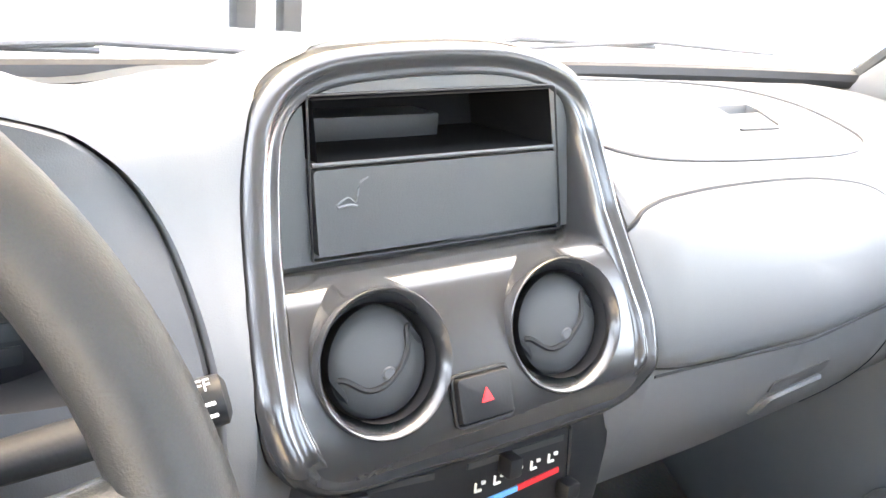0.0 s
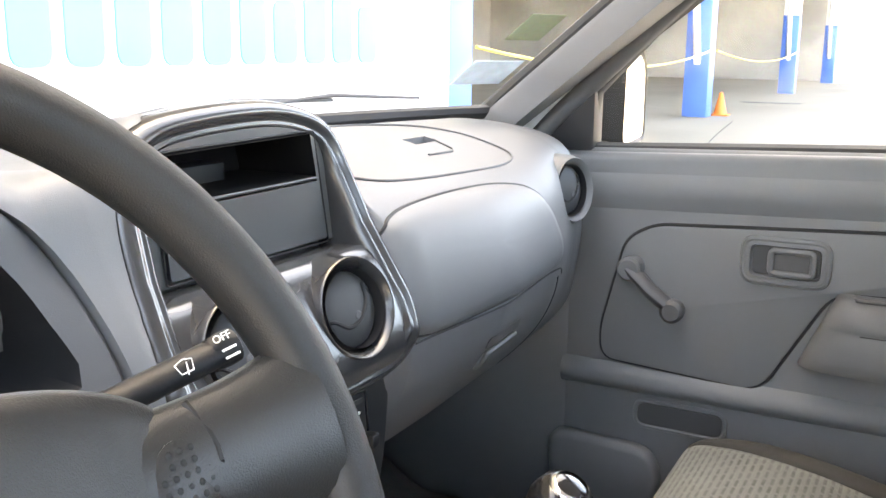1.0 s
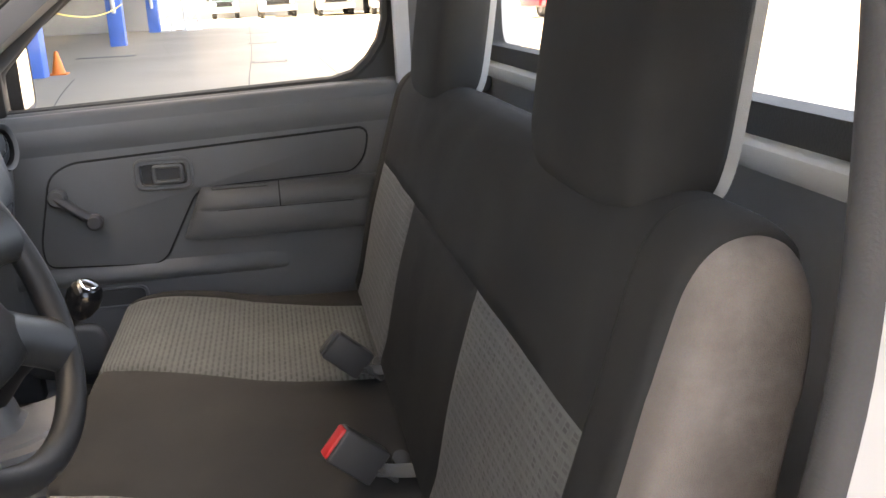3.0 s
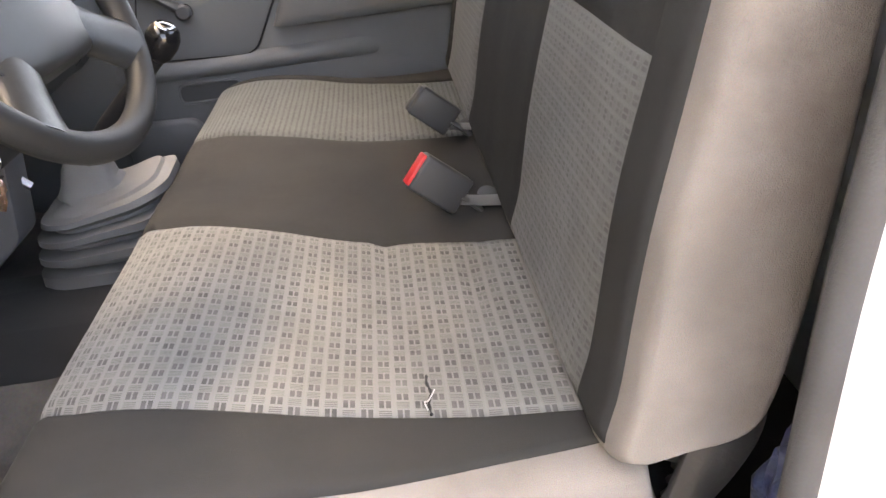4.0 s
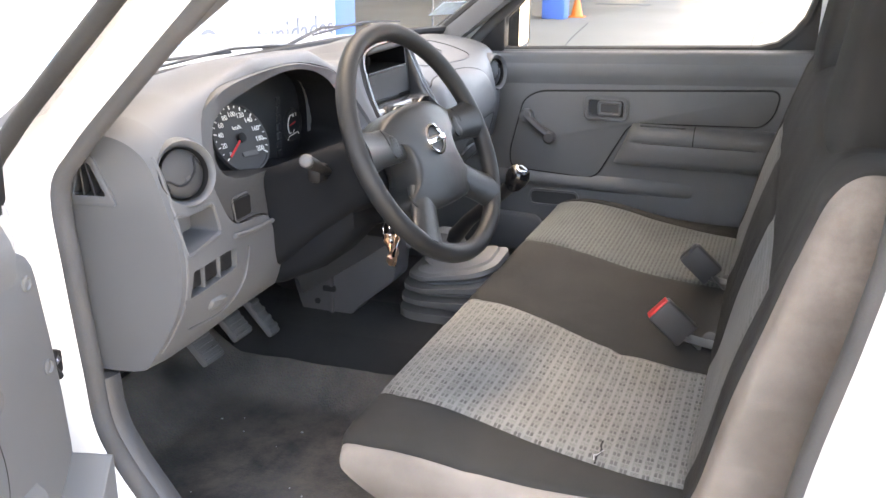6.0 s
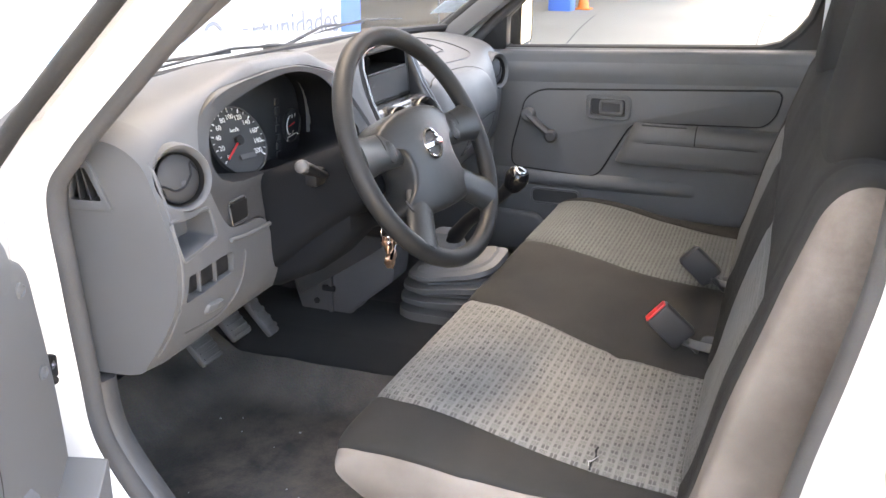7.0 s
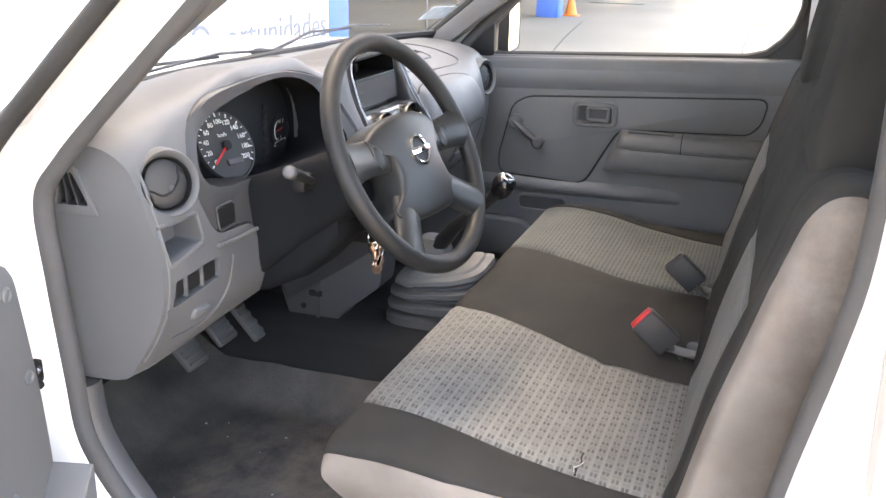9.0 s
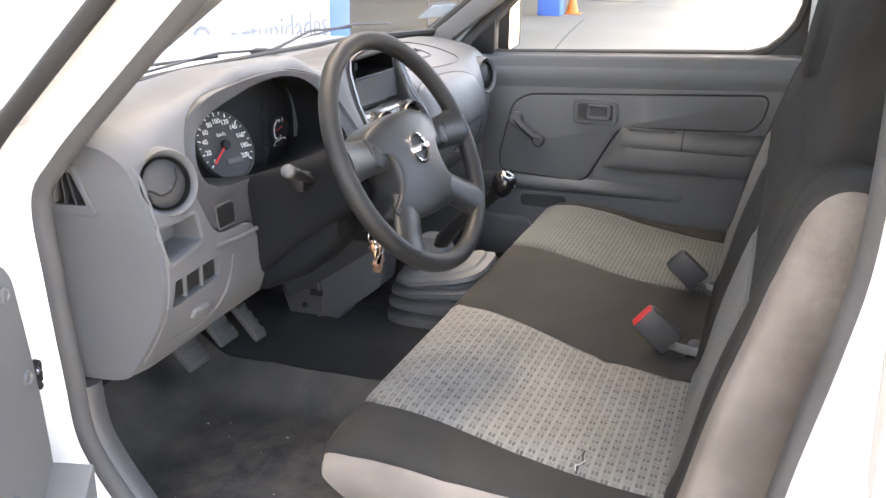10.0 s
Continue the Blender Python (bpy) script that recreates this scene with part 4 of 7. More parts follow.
def door(side, word, at_open=None):
    t = thing("door_1" if side > 0 else "door_2", word, "door", "", (0, 0, 0), kind="structure")
    X = lambda a: side * a
    fy = 0.0 if side > 0 else 0.036
    lower = [(0.640 + fy * 0.4, 0.60), (0.655 + fy, 0.84), (0.655 + fy, 1.06), (0.640 + fy * 0.5, 1.098), (-0.145, 1.130), (-0.145, 0.60), (-0.06, 0.565), (0.50, 0.565)]
    if side < 0:
        lower[:4] = [(0.695, 0.60), (0.698, 0.80), (0.688, 0.90), (0.660, 1.050)]
    part("trim_panel", prism(rounded(lower, 0.03), "x", X(0.702), X(0.745), 0.010, 3), DOOR_GREY, t)
    part("steel_skin", prism(rounded([(0.68 + fy, 0.58), (0.68 + fy, 1.09), (-0.15, 1.125), (-0.15, 0.58), (0.0, 0.54), (0.6, 0.54)], 0.03), "x", X(0.747), X(0.80), 0.012), PAINT, t, "white painted outer skin")
    pad = rounded(PAD, 0.028, 5)
    part("padded_insert", prism(pad, "x", X(0.696), X(0.704), 0.003), DOOR_GREY, t)
    part("insert_seam", sweep([(X(0.7005), y, z) for y, z in pad], 0.0035, 6, closed=True, up=(1, 0, 0)), BLACK, t, "dark seam line")
    part("waist_rail", loft([[(X(a), y, 1.103 + (0.594 - y) * 0.037 + b) for a, b in ((0.7025, -0.080), (0.698, -0.062), (0.6965, -0.048), (0.700, -0.034), (0.707, -0.019), (0.715, -0.006), (0.721, 0.001), (0.738, 0.003), (0.738, -0.080))] for y in np.linspace(0.62, -0.143, 12)]), DOOR_GREY, t, smooth=70)
    part("glass_run", sweep([(X(0.738), y, z - 0.002) for y, z in WINDOW], 0.013, 8, closed=True, up=(1, 0, 0)), RUBBER, t, "black rubber glass run")
    # window frame
    outer = [(0.655, 1.085), (-0.01, 1.106), (-0.09, 1.110), (-0.15, 1.14), (-0.165, 1.19), (-0.172, 1.242), (-0.165, 1.500), (0.12, 1.507), (0.31, 1.482), (0.45, 1.385), (0.57, 1.285), (0.66, 1.195)]
    part("window_frame", loft([[(X(0.745), *p) for p in outer], [(X(0.725), *p) for p in outer], [(X(0.728), *p) for p in WINDOW], [(X(0.752), *p) for p in WINDOW], [(X(0.745), *p) for p in outer]], cap=False), RUBBER, t, "black window frame")
    part("mirror_corner", prism(rounded([(0.655, 1.095), (0.585, 1.098), (0.585, 1.19), (0.66, 1.20)], 0.01), "x", X(0.718), X(0.755), 0.004), BLACK, t, "black corner cover behind the door mirror")
    # armrest with pull cup and cap
    ARM = ((0.0, 0.962), (0.026, 0.962), (0.044, 0.958), (0.055, 0.949), (0.060, 0.937), (0.0605, 0.929), (0.0592, 0.9240), (0.0580, 0.9215), (0.0592, 0.919), (0.0605, 0.902), (0.0590, 0.884), (0.0560, 0.873), (0.050, 0.867), (0.020, 0.866), (0.0, 0.866))

    def arm_section(y, k, grow=0.0, rows=ARM):
        lean = min(1.0, max(0.0, (y - 0.15) / 0.10))
        return [(X(0.704 - 0.82 * k * d - (grow if d > 0 else 0)), y + 0.42 * (0.962 - z) * lean, z - 0.014 + (grow if z > 0.95 else 0)) for d, z in rows]

    ends = [(0.2560 - 0.050 * (1 - math.cos(a)), max(0.05, math.sin(a) ** 0.75)) for a in np.linspace(0.02, math.pi / 2, 9)]
    back = [(0.15, 1.0), (0.05, 1.0), (-0.03, 0.98), (-0.06, 0.90), (-0.078, 0.66), (-0.086, 0.08)]
    part("armrest", loft([arm_section(y, k) for y, k in ends + back]), DOOR_GREY, t, smooth=45)
    part("armrest_seam", loft([arm_section(y, 1.0, 0.0006, ARM[:8]) + [(X(0.704), y, 0.9075)] for y in (0.1105, 0.1080)]), BLACK, t)
    part("armrest_crease", sweep([(X(0.704 - 0.82 * 0.0582), y, 0.9077) for y in np.linspace(0.225, -0.03, 10)], 0.0008, 6), BLACK, t)
    part("pull_cup", prism(rounded([(X(0.669), 0.235), (X(0.669), 0.130), (X(0.687), 0.130), (X(0.687), 0.235)], 0.007), "z", 0.9450, 0.9488), DASH_DARK, t, "dark pull recess")
    part("pull_rim", sweep([(x, y, 0.9484) for x, y in rounded([(X(0.669), 0.235), (X(0.669), 0.130), (X(0.687), 0.130), (X(0.687), 0.235)], 0.007)], 0.0016, 6, closed=True), DOOR_GREY, t)
    if side > 0:
        part("speaker_panel", prism(rounded([(0.625, 0.705), (0.475, 0.700), (0.455, 0.66), (0.470, 0.60), (0.615, 0.60)], 0.03), "x", X(0.676), X(0.704), 0.010, 3), DOOR_GREY, t)
    else:
        part("map_pocket", prism(rounded([(0.694, 0.62), (0.692, 0.805), (0.612, 0.722), (0.55, 0.70), (0.40, 0.69), (0.40, 0.62)], 0.008), "x", X(0.656), X(0.704), 0.006, 3), DOOR_GREY, t, "moulded grey door pocket")
        for y, z in ((0.639, 1.019), (0.661, 0.919)):
            part("screw_cap", lathe([(0.0085, -0.001), (0.0085, 0.002), (0.0065, 0.003), (0.0055, 0.0008), (0, 0.0008)], aim((X(0.702), y, z), (-side, 0, 0)), 20), DOOR_GREY, t)
    end = 0.10 if side > 0 else -0.13
    part("lower_ledge", loft([[(X(0.703 - (0.703 - a) * min(1.0, 0.06 + (y - end) / 0.16)), y, 0.790 + b) for a, b in ((0.703, 0.022), (0.694, 0.014), (0.687, 0.0), (0.694, -0.014), (0.703, -0.018))] for y in np.linspace(0.61, end, 14)]), DOOR_GREY, t, smooth=60)
    part("slot", prism(rrect(0.44, 0.745, 0.115, 0.030, 0.012), "x", X(0.699), X(0.7035)), FLAP, t, "dark slot")
    part("slot_rim", sweep([(X(0.7005), y, z) for y, z in rrect(0.44, 0.745, 0.123, 0.038, 0.016)], 0.003, 6, closed=True, up=(1, 0, 0)), DOOR_GREY, t)
    # inner handle in its bezel
    hb = rrect(0.320, 0.980, 0.100, 0.054, 0.013)
    hi = rrect(0.320, 0.980, 0.080, 0.037, 0.008)
    bez = part("handle_bezel", loft([[(X(0.698), y, z) for y, z in hb], [(X(0.689), y, z) for y, z in rrect(0.320, 0.980, 0.096, 0.050, 0.012)], [(X(0.688), y, z) for y, z in rrect(0.320, 0.980, 0.085, 0.041, 0.009)], [(X(0.697), y, z) for y, z in hi]], cap=False), DOOR_GREY, t)
    part("recess", prism(hi, "x", X(0.6950), X(0.6965)), FLAP, bez)
    lever = part("handle", sweep([(X(0.6885), y, z) for y, z in rrect(0.312, 0.980, 0.050, 0.029, 0.006)], 0.0042, 8, closed=True, up=(1, 0, 0)), DOOR_GREY, bez, "grey plastic lever loop")
    part("finger_plate", prism(rrect(0.312, 0.980, 0.048, 0.028, 0.005), "x", X(0.6925), X(0.6950)), DASH_DARK, lever)
    part("bezel_ring", sweep([(X(0.6925), y, z) for y, z in rrect(0.320, 0.980, 0.100, 0.054, 0.015)], 0.0045, 8, closed=True, up=(1, 0, 0)), DOOR_GREY, bez)
    # window crank
    a, b = Vector((X(0.690), 0.514, 0.951)), Vector((X(0.678), 0.452, 0.903))
    m = aim(a, (-side, 0, 0))
    crank = part("window_crank", sweep([a + Vector((-side * 0.006, 0, 0)), a.lerp(b, 0.5) + Vector((-side * 0.010, 0, 0)), b], [0.0130, 0.0130, 0.0150], 12, flat=0.7), DASH_DARK, t, "dark grey crank arm")
    part("hub", lathe([(0.0165, -0.008), (0.0165, 0.014), (0.013, 0.018), (0, 0.018)], m, 24), BOOT_GREY, crank)
    part("knob", lathe([(0.0150, -0.004), (0.0158, 0.004), (0.0155, 0.011), (0.011, 0.0155), (0, 0.016)], aim(b, (-side, 0, 0)), 20), DASH_DARK, crank)
    g = part("window_pane", prism(WINDOW, "x", X(0.741), X(0.744)), GLASS, t)
    g.visible_shadow = False
    if at_open:
        t.matrix_basis = at_open
    return t


door(1, "closed passenger door with dark grey plastic trim and window crank")
HINGE = Matrix.Translation((-0.80, 0.735, 0))
door(-1, "white driver door standing wide open with grey trim", HINGE @ Euler((0, 0, radians(-75))).to_matrix().to_4x4() @ HINGE.inverted())

# passenger mirror
def door_mirror(side):
    t = thing("door_mirror", "black plastic door mirror on the passenger side", "mirror", "", (side * 0.80, 0.61, 1.10))
    turn = Matrix.Translation((side * 0.916, 0.622, 1.163)) @ Matrix.Rotation(side * radians(2), 4, "Z")
    o, i = rounded([(-0.066, -0.074), (0.064, -0.068), (0.060, 0.052), (0.030, 0.074), (-0.060, 0.078)], 0.022, 6), rounded([(-0.058, -0.066), (0.056, -0.061), (0.052, 0.047), (0.026, 0.066), (-0.053, 0.070)], 0.018, 6)
    part("housing", moved(loft([[(x, -0.030, z) for x, z in i], [(x, -0.034, z) for x, z in o], [(x, 0.004, z) for x, z in o], [(x * 0.9, 0.030, z * 0.93) for x, z in o], [(x * 0.6, 0.048, z * 0.7) for x, z in o]]), turn), BLACK, t, smooth=60)
    part("glass", moved(prism(i, "y", -0.0325, -0.0305), turn), MIRROR, t, "silvered mirror glass")
    part("stalk", sweep([(side * 0.74, 0.62, 1.12), (side * 0.80, 0.625, 1.085), (side * 0.88, 0.61, 1.085)], 0.018, 10), BLACK, t)


door_mirror(1)
rm = thing("rear_view_mirror", "black interior rear-view mirror under the roof", "mirror", "", (0.0, 0.45, 1.42))
part("housing", prism(rrect(0.0, 1.415, 0.24, 0.062, 0.026), "y", 0.385, 0.415, 0.008), BLACK, rm)
part("glass", prism(rrect(0.0, 1.415, 0.225, 0.050, 0.022), "y", 0.3835, 0.3849), MIRROR, rm)
part("stem", sweep([(0, 0.41, 1.425), (0, 0.44, 1.46), (0, 0.46, 1.50)], 0.010, 10), BLACK, rm)


# ---- dashboard ----
DP = {  # station x: outline (y, z) from the windscreen back over the brow, down the face and under
    -0.695: [(0.80, 1.105), (0.74, 1.122), (0.68, 1.132), (0.64, 1.134), (0.607, 1.122), (0.584, 1.095), (0.560, 1.02), (0.556, 0.97), (0.568, 0.925), (0.602, 0.870), (0.634, 0.845), (0.76, 0.842)],
    -0.662: [(0.83, 1.125), (0.76, 1.145), (0.68, 1.152), (0.635, 1.150), (0.600, 1.134), (0.578, 1.100), (0.558, 1.02), (0.555, 0.97), (0.566, 0.925), (0.596, 0.872), (0.630, 0.845), (0.78, 0.842)],
    -0.590: [(0.86, 1.135), (0.77, 1.155), (0.69, 1.166), (0.640, 1.166), (0.604, 1.152), (0.586, 1.110), (0.570, 1.03), (0.562, 0.96), (0.568, 0.91), (0.592, 0.870), (0.640, 0.845), (0.80, 0.842)],
    -0.430: [(0.88, 1.140), (0.78, 1.162), (0.69, 1.188), (0.640, 1.194), (0.602, 1.190), (0.590, 1.120), (0.576, 1.03), (0.568, 0.96), (0.572, 0.91), (0.598, 0.870), (0.660, 0.850), (0.80, 0.845)],
    -0.260: [(0.89, 1.140), (0.78, 1.162), (0.69, 1.184), (0.640, 1.190), (0.606, 1.184), (0.594, 1.120), (0.580, 1.03), (0.574, 0.96), (0.580, 0.91), (0.610, 0.870), (0.680, 0.850), (0.80, 0.845)],
    -0.172: [(0.89, 1.138), (0.78, 1.152), (0.70, 1.160), (0.645, 1.163), (0.604, 1.154), (0.586, 1.108), (0.554, 1.04), (0.546, 0.97), (0.570, 0.91), (0.610, 0.870), (0.690, 0.845), (0.80, 0.84)],
    -0.141: [(0.89, 1.138), (0.79, 1.150), (0.71, 1.154), (0.645, 1.162), (0.599, 1.160), (0.574, 1.108), (0.537, 1.04), (0.541, 0.97), (0.570, 0.91), (0.610, 0.870), (0.690, 0.840), (0.80, 0.83)],
    -0.113: [(0.89, 1.139), (0.80, 1.153), (0.72, 1.161), (0.655, 1.1705), (0.603, 1.1720), (0.582, 1.125), (0.556, 1.045), (0.550, 0.97), (0.573, 0.91), (0.612, 0.870), (0.690, 0.840), (0.80, 0.83)],
    -0.086: [(0.89, 1.140), (0.80, 1.156), (0.72, 1.168), (0.655, 1.1850), (0.603, 1.1875), (0.592, 1.140), (0.572, 1.05), (0.558, 0.97), (0.575, 0.91), (0.615, 0.870), (0.690, 0.840), (0.80, 0.83)],
    -0.040: [(0.89, 1.140), (0.80, 1.156), (0.72, 1.168), (0.655, 1.1895), (0.603, 1.1925), (0.592, 1.140), (0.572, 1.05), (0.558, 0.97), (0.575, 0.91), (0.615, 0.870), (0.690, 0.840), (0.80, 0.83)],
    0.040: [(0.89, 1.140), (0.80, 1.156), (0.72, 1.168), (0.655, 1.1915), (0.603, 1.1945), (0.592, 1.140), (0.572, 1.05), (0.558, 0.97), (0.575, 0.91), (0.615, 0.870), (0.690, 0.840), (0.80, 0.83)],
    0.086: [(0.89, 1.140), (0.80, 1.156), (0.72, 1.168), (0.655, 1.1835), (0.603, 1.1865), (0.592, 1.140), (0.572, 1.05), (0.558, 0.97), (0.575, 0.91), (0.615, 0.870), (0.690, 0.840), (0.80, 0.83)],
    0.113: [(0.88, 1.139), (0.79, 1.158), (0.71, 1.172), (0.650, 1.176), (0.612, 1.166), (0.594, 1.105), (0.556, 1.035), (0.548, 0.965), (0.572, 0.90), (0.620, 0.855), (0.690, 0.825), (0.80, 0.82)],
    0.134: [(0.88, 1.138), (0.78, 1.154), (0.69, 1.148), (0.625, 1.130), (0.585, 1.114), (0.555, 1.085), (0.536, 1.02), (0.540, 0.96), (0.573, 0.90), (0.625, 0.850), (0.690, 0.818), (0.80, 0.82)],
    0.300: [(0.87, 1.136), (0.77, 1.152), (0.68, 1.142), (0.615, 1.122), (0.570, 1.106), (0.538, 1.075), (0.520, 1.01), (0.535, 0.95), (0.570, 0.90), (0.625, 0.848), (0.690, 0.815), (0.80, 0.82)],
    0.470: [(0.85, 1.134), (0.75, 1.148), (0.67, 1.140), (0.614, 1.122), (0.576, 1.106), (0.549, 1.075), (0.535, 1.01), (0.547, 0.95), (0.575, 0.90), (0.630, 0.848), (0.690, 0.818), (0.79, 0.82)],
    0.600: [(0.820, 1.130), (0.740, 1.146), (0.668, 1.140), (0.622, 1.128), (0.592, 1.112), (0.572, 1.075), (0.563, 1.010), (0.570, 0.950), (0.590, 0.900), (0.638, 0.850), (0.690, 0.820), (0.770, 0.820)],
    0.660: [(0.800, 1.124), (0.740, 1.140), (0.672, 1.135), (0.626, 1.124), (0.600, 1.106), (0.583, 1.072), (0.576, 1.010), (0.582, 0.950), (0.594, 0.900), (0.636, 0.850), (0.679, 0.822), (0.754, 0.820)],
    0.705: [(0.790, 1.110), (0.750, 1.124), (0.672, 1.120), (0.637, 1.106), (0.617, 1.085), (0.602, 1.050), (0.597, 1.000), (0.602, 0.950), (0.619, 0.900), (0.650, 0.855), (0.682, 0.825), (0.732, 0.820)],
}
DX = sorted(DP)


def dash_outline(x, n=46):
    i = max(0, min(len(DX) - 2, int(np.searchsorted(DX, x)) - 1))
    a, b = DX[i], DX[i + 1]
    f = min(1, max(0, (x - a) / (b - a)))
    f = f * f * (3 - 2 * f) * 0.5 + f * 0.5
    return spline((1 - f) * np.array(DP[a]) + f * np.array(DP[b]), n)


def dash_y(x, z):
    """How far forward the dashboard's rear face lies at x and height z."""
    p = dash_outline(x)
    k = len(p) * 4 // 12
    face = p[k:]
    face = face[:int(len(face) * 0.8)]
    return float(np.interp(-z, -face[:, 1], face[:, 0]))


def stack_y(z):
    return float(np.interp(z, [0.86, 0.90, 0.955, 0.985, 1.01, 1.04, 1.07, 1.10, 1.15, 1.205], [0.60, 0.585, 0.548, 0.524, 0.518, 0.530, 0.548, 0.566, 0.586, 0.600]))


BEZEL = spline([(-0.1300, 1.090), (-0.1255, 1.118), (-0.1215, 1.138), (-0.1135, 1.161), (-0.099, 1.1775), (-0.076, 1.1875), (-0.045, 1.192), (0.0, 1.1945), (0.043, 1.194), (0.078, 1.188), (0.103, 1.177), (0.1165, 1.157), (0.122, 1.128), (0.1255, 1.097), (0.1275, 1.062), (0.1285, 1.032), (0.1230, 1.009), (0.106, 0.9905), (0.075, 0.9835), (0.03, 0.982), (-0.03, 0.983), (-0.085, 0.9855), (-0.112, 0.9915), (-0.130, 1.0075), (-0.1375, 1.032), (-0.1365, 1.051), (-0.134, 1.069)], 480, closed=True)
turn = np.concatenate([[0], np.cumsum(np.linalg.norm(np.diff(np.vstack([BEZEL, BEZEL[:1]]), axis=0), axis=1))])
BEZEL = np.stack([np.interp(np.linspace(0, turn[-1], 160, endpoint=False), turn, np.append(BEZEL[:, k], BEZEL[0, k])) for k in (0, 1)], 1)
bc = BEZEL.mean(0)


def inset(d, dy):
    out = []
    n = len(BEZEL)
    for i in range(n):
        t = BEZEL[(i + 4) % n] - BEZEL[i - 4]
        nn = np.array([t[1], -t[0]]) / np.linalg.norm(t)
        if nn @ (BEZEL[i] - bc) < 0:
            nn = -nn
        x, z = BEZEL[i] - nn * d
        out.append((x, stack_y(BEZEL[i][1]) + dy, z))
    return out


dash = thing("dashboard", "moulded grey plastic dashboard of a pickup cab", "dashboard", "", (0, 0.80, 0.83))
stations = sorted(set(np.round(np.linspace(-0.695, 0.705, 80), 4)) | set(DX))
body = loft([[(x, y, z) for y, z in dash_outline(x)] for x in stations])
# cluster opening with the pod below its lower left corner
CLUSTER = [(-0.596, 1.085), (-0.588, 1.118), (-0.577, 1.138), (-0.556, 1.155), (-0.51, 1.172), (-0.41, 1.181), (-0.32, 1.180), (-0.261, 1.171), (-0.207, 1.158), (-0.187, 1.147), (-0.172, 1.132), (-0.162, 1.113), (-0.157, 1.092), (-0.154, 1.065), (-0.153, 1.03), (-0.154, 0.97), (-0.185, 0.918), (-0.30, 0.905), (-0.43, 0.910), (-0.458, 0.925), (-0.463, 0.965), (-0.475, 0.992), (-0.52, 0.998), (-0.560, 1.004), (-0.580, 1.03)]
BACK = [(-0.482, 1.05), (-0.476, 1.10), (-0.425, 1.138), (-0.36, 1.155), (-0.23, 1.155), (-0.17, 1.14), (-0.138, 1.11), (-0.129, 1.06), (-0.142, 1.012), (-0.23, 0.996), (-0.36, 0.996), (-0.435, 1.015)]
cl = spline(CLUSTER, 72, closed=True)
cut = [prism([tuple(p) for p in cl], "y", 0.50, 0.715)]
cut.append(prism([(x * 1.02 + 0.006, z * 1.02 - 0.0215) for x, z in spline(BACK, 60, closed=True)], "y", 0.680, 0.716))
cut.append(prism([(x - 0.014, z) for x, z in spline(BACK, 60, closed=True)], "y", 0.632, 0.70))
cut.append(prism(rounded([(-0.685, 1.042), (-0.605, 1.038), (-0.599, 1.005), (-0.678, 0.999)], 0.005), "y", 0.50, 0.605))            # coin tray
cut.append(prism(rounded([(-0.672, 0.976), (-0.566, 0.974), (-0.568, 0.948), (-0.675, 0.942)], 0.004), "y", 0.50, 0.580))            # switch row
cut.append(lathe([(0, -0.06), (0.038, -0.06), (0.038, 0.05), (0, 0.05)], aim((-0.650, dash_y(-0.650, 1.090), 1.088), (-0.42, -1, 0.24)), 40))
cut.append(lathe([(0, -0.06), (0.040, -0.06), (0.040, 0.05), (0, 0.05)], aim((0.582, dash_y(0.582, 1.066), 1.066), (-0.24, -1, 0.12)), 40))
DEMIST = rounded([(0.689, 1.101), (0.669, 1.102), (0.649, 1.064), (0.695, 1.062)], 0.004)
cut.append(prism(DEMIST, "x", -0.75, -0.670))                # side demister
cut.append(span(0.352, 0.400, 0.655, 0.672, 1.05, 1.2))                                                                                # airbag slot
cut.append(prism([(x, z) for x, _, z in inset(-0.0034, 0)], "y", 0.40, 0.624))                                    # centre stack bay
cut.append(prism([(-0.0855, 1.1685), (0.0785, 1.1715), (0.0860, 1.1360), (-0.0810, 1.1350)], "y", 0.50, 0.672))                             # radio bay
part("body", carved(body, cut, "body", DASH, 35), DASH, dash)


def on_face(outline, off=0.0):
    return [(x, dash_y(x, z) + off, z) for x, z in outline]


# cluster: funnel, dials, lens
FRONT = [(-0.566, 1.085), (-0.560, 1.112), (-0.547, 1.131), (-0.512, 1.148), (-0.445, 1.162), (-0.38, 1.170), (-0.32, 1.170), (-0.265, 1.161), (-0.222, 1.143), (-0.196, 1.120), (-0.181, 1.088), (-0.178, 1.050), (-0.25, 1.040), (-0.35, 1.040), (-0.45, 1.048), (-0.510, 1.051), (-0.550, 1.062)]


def by_angle(loop, mid, n=96):
    """An outline resampled at even angles round a middle."""
    ang = np.arctan2(loop[:, 1] - mid[1], loop[:, 0] - mid[0])
    order = np.argsort(ang)
    a, p = ang[order], loop[order]
    a = np.concatenate([a[-1:] - 2 * math.pi, a, a[:1] + 2 * math.pi])
    p = np.concatenate([p[-1:], p, p[:1]])
    t = np.linspace(-math.pi, math.pi, n, endpoint=False)
    return np.stack([np.interp(t, a, p[:, k]) for k in (0, 1)], 1)


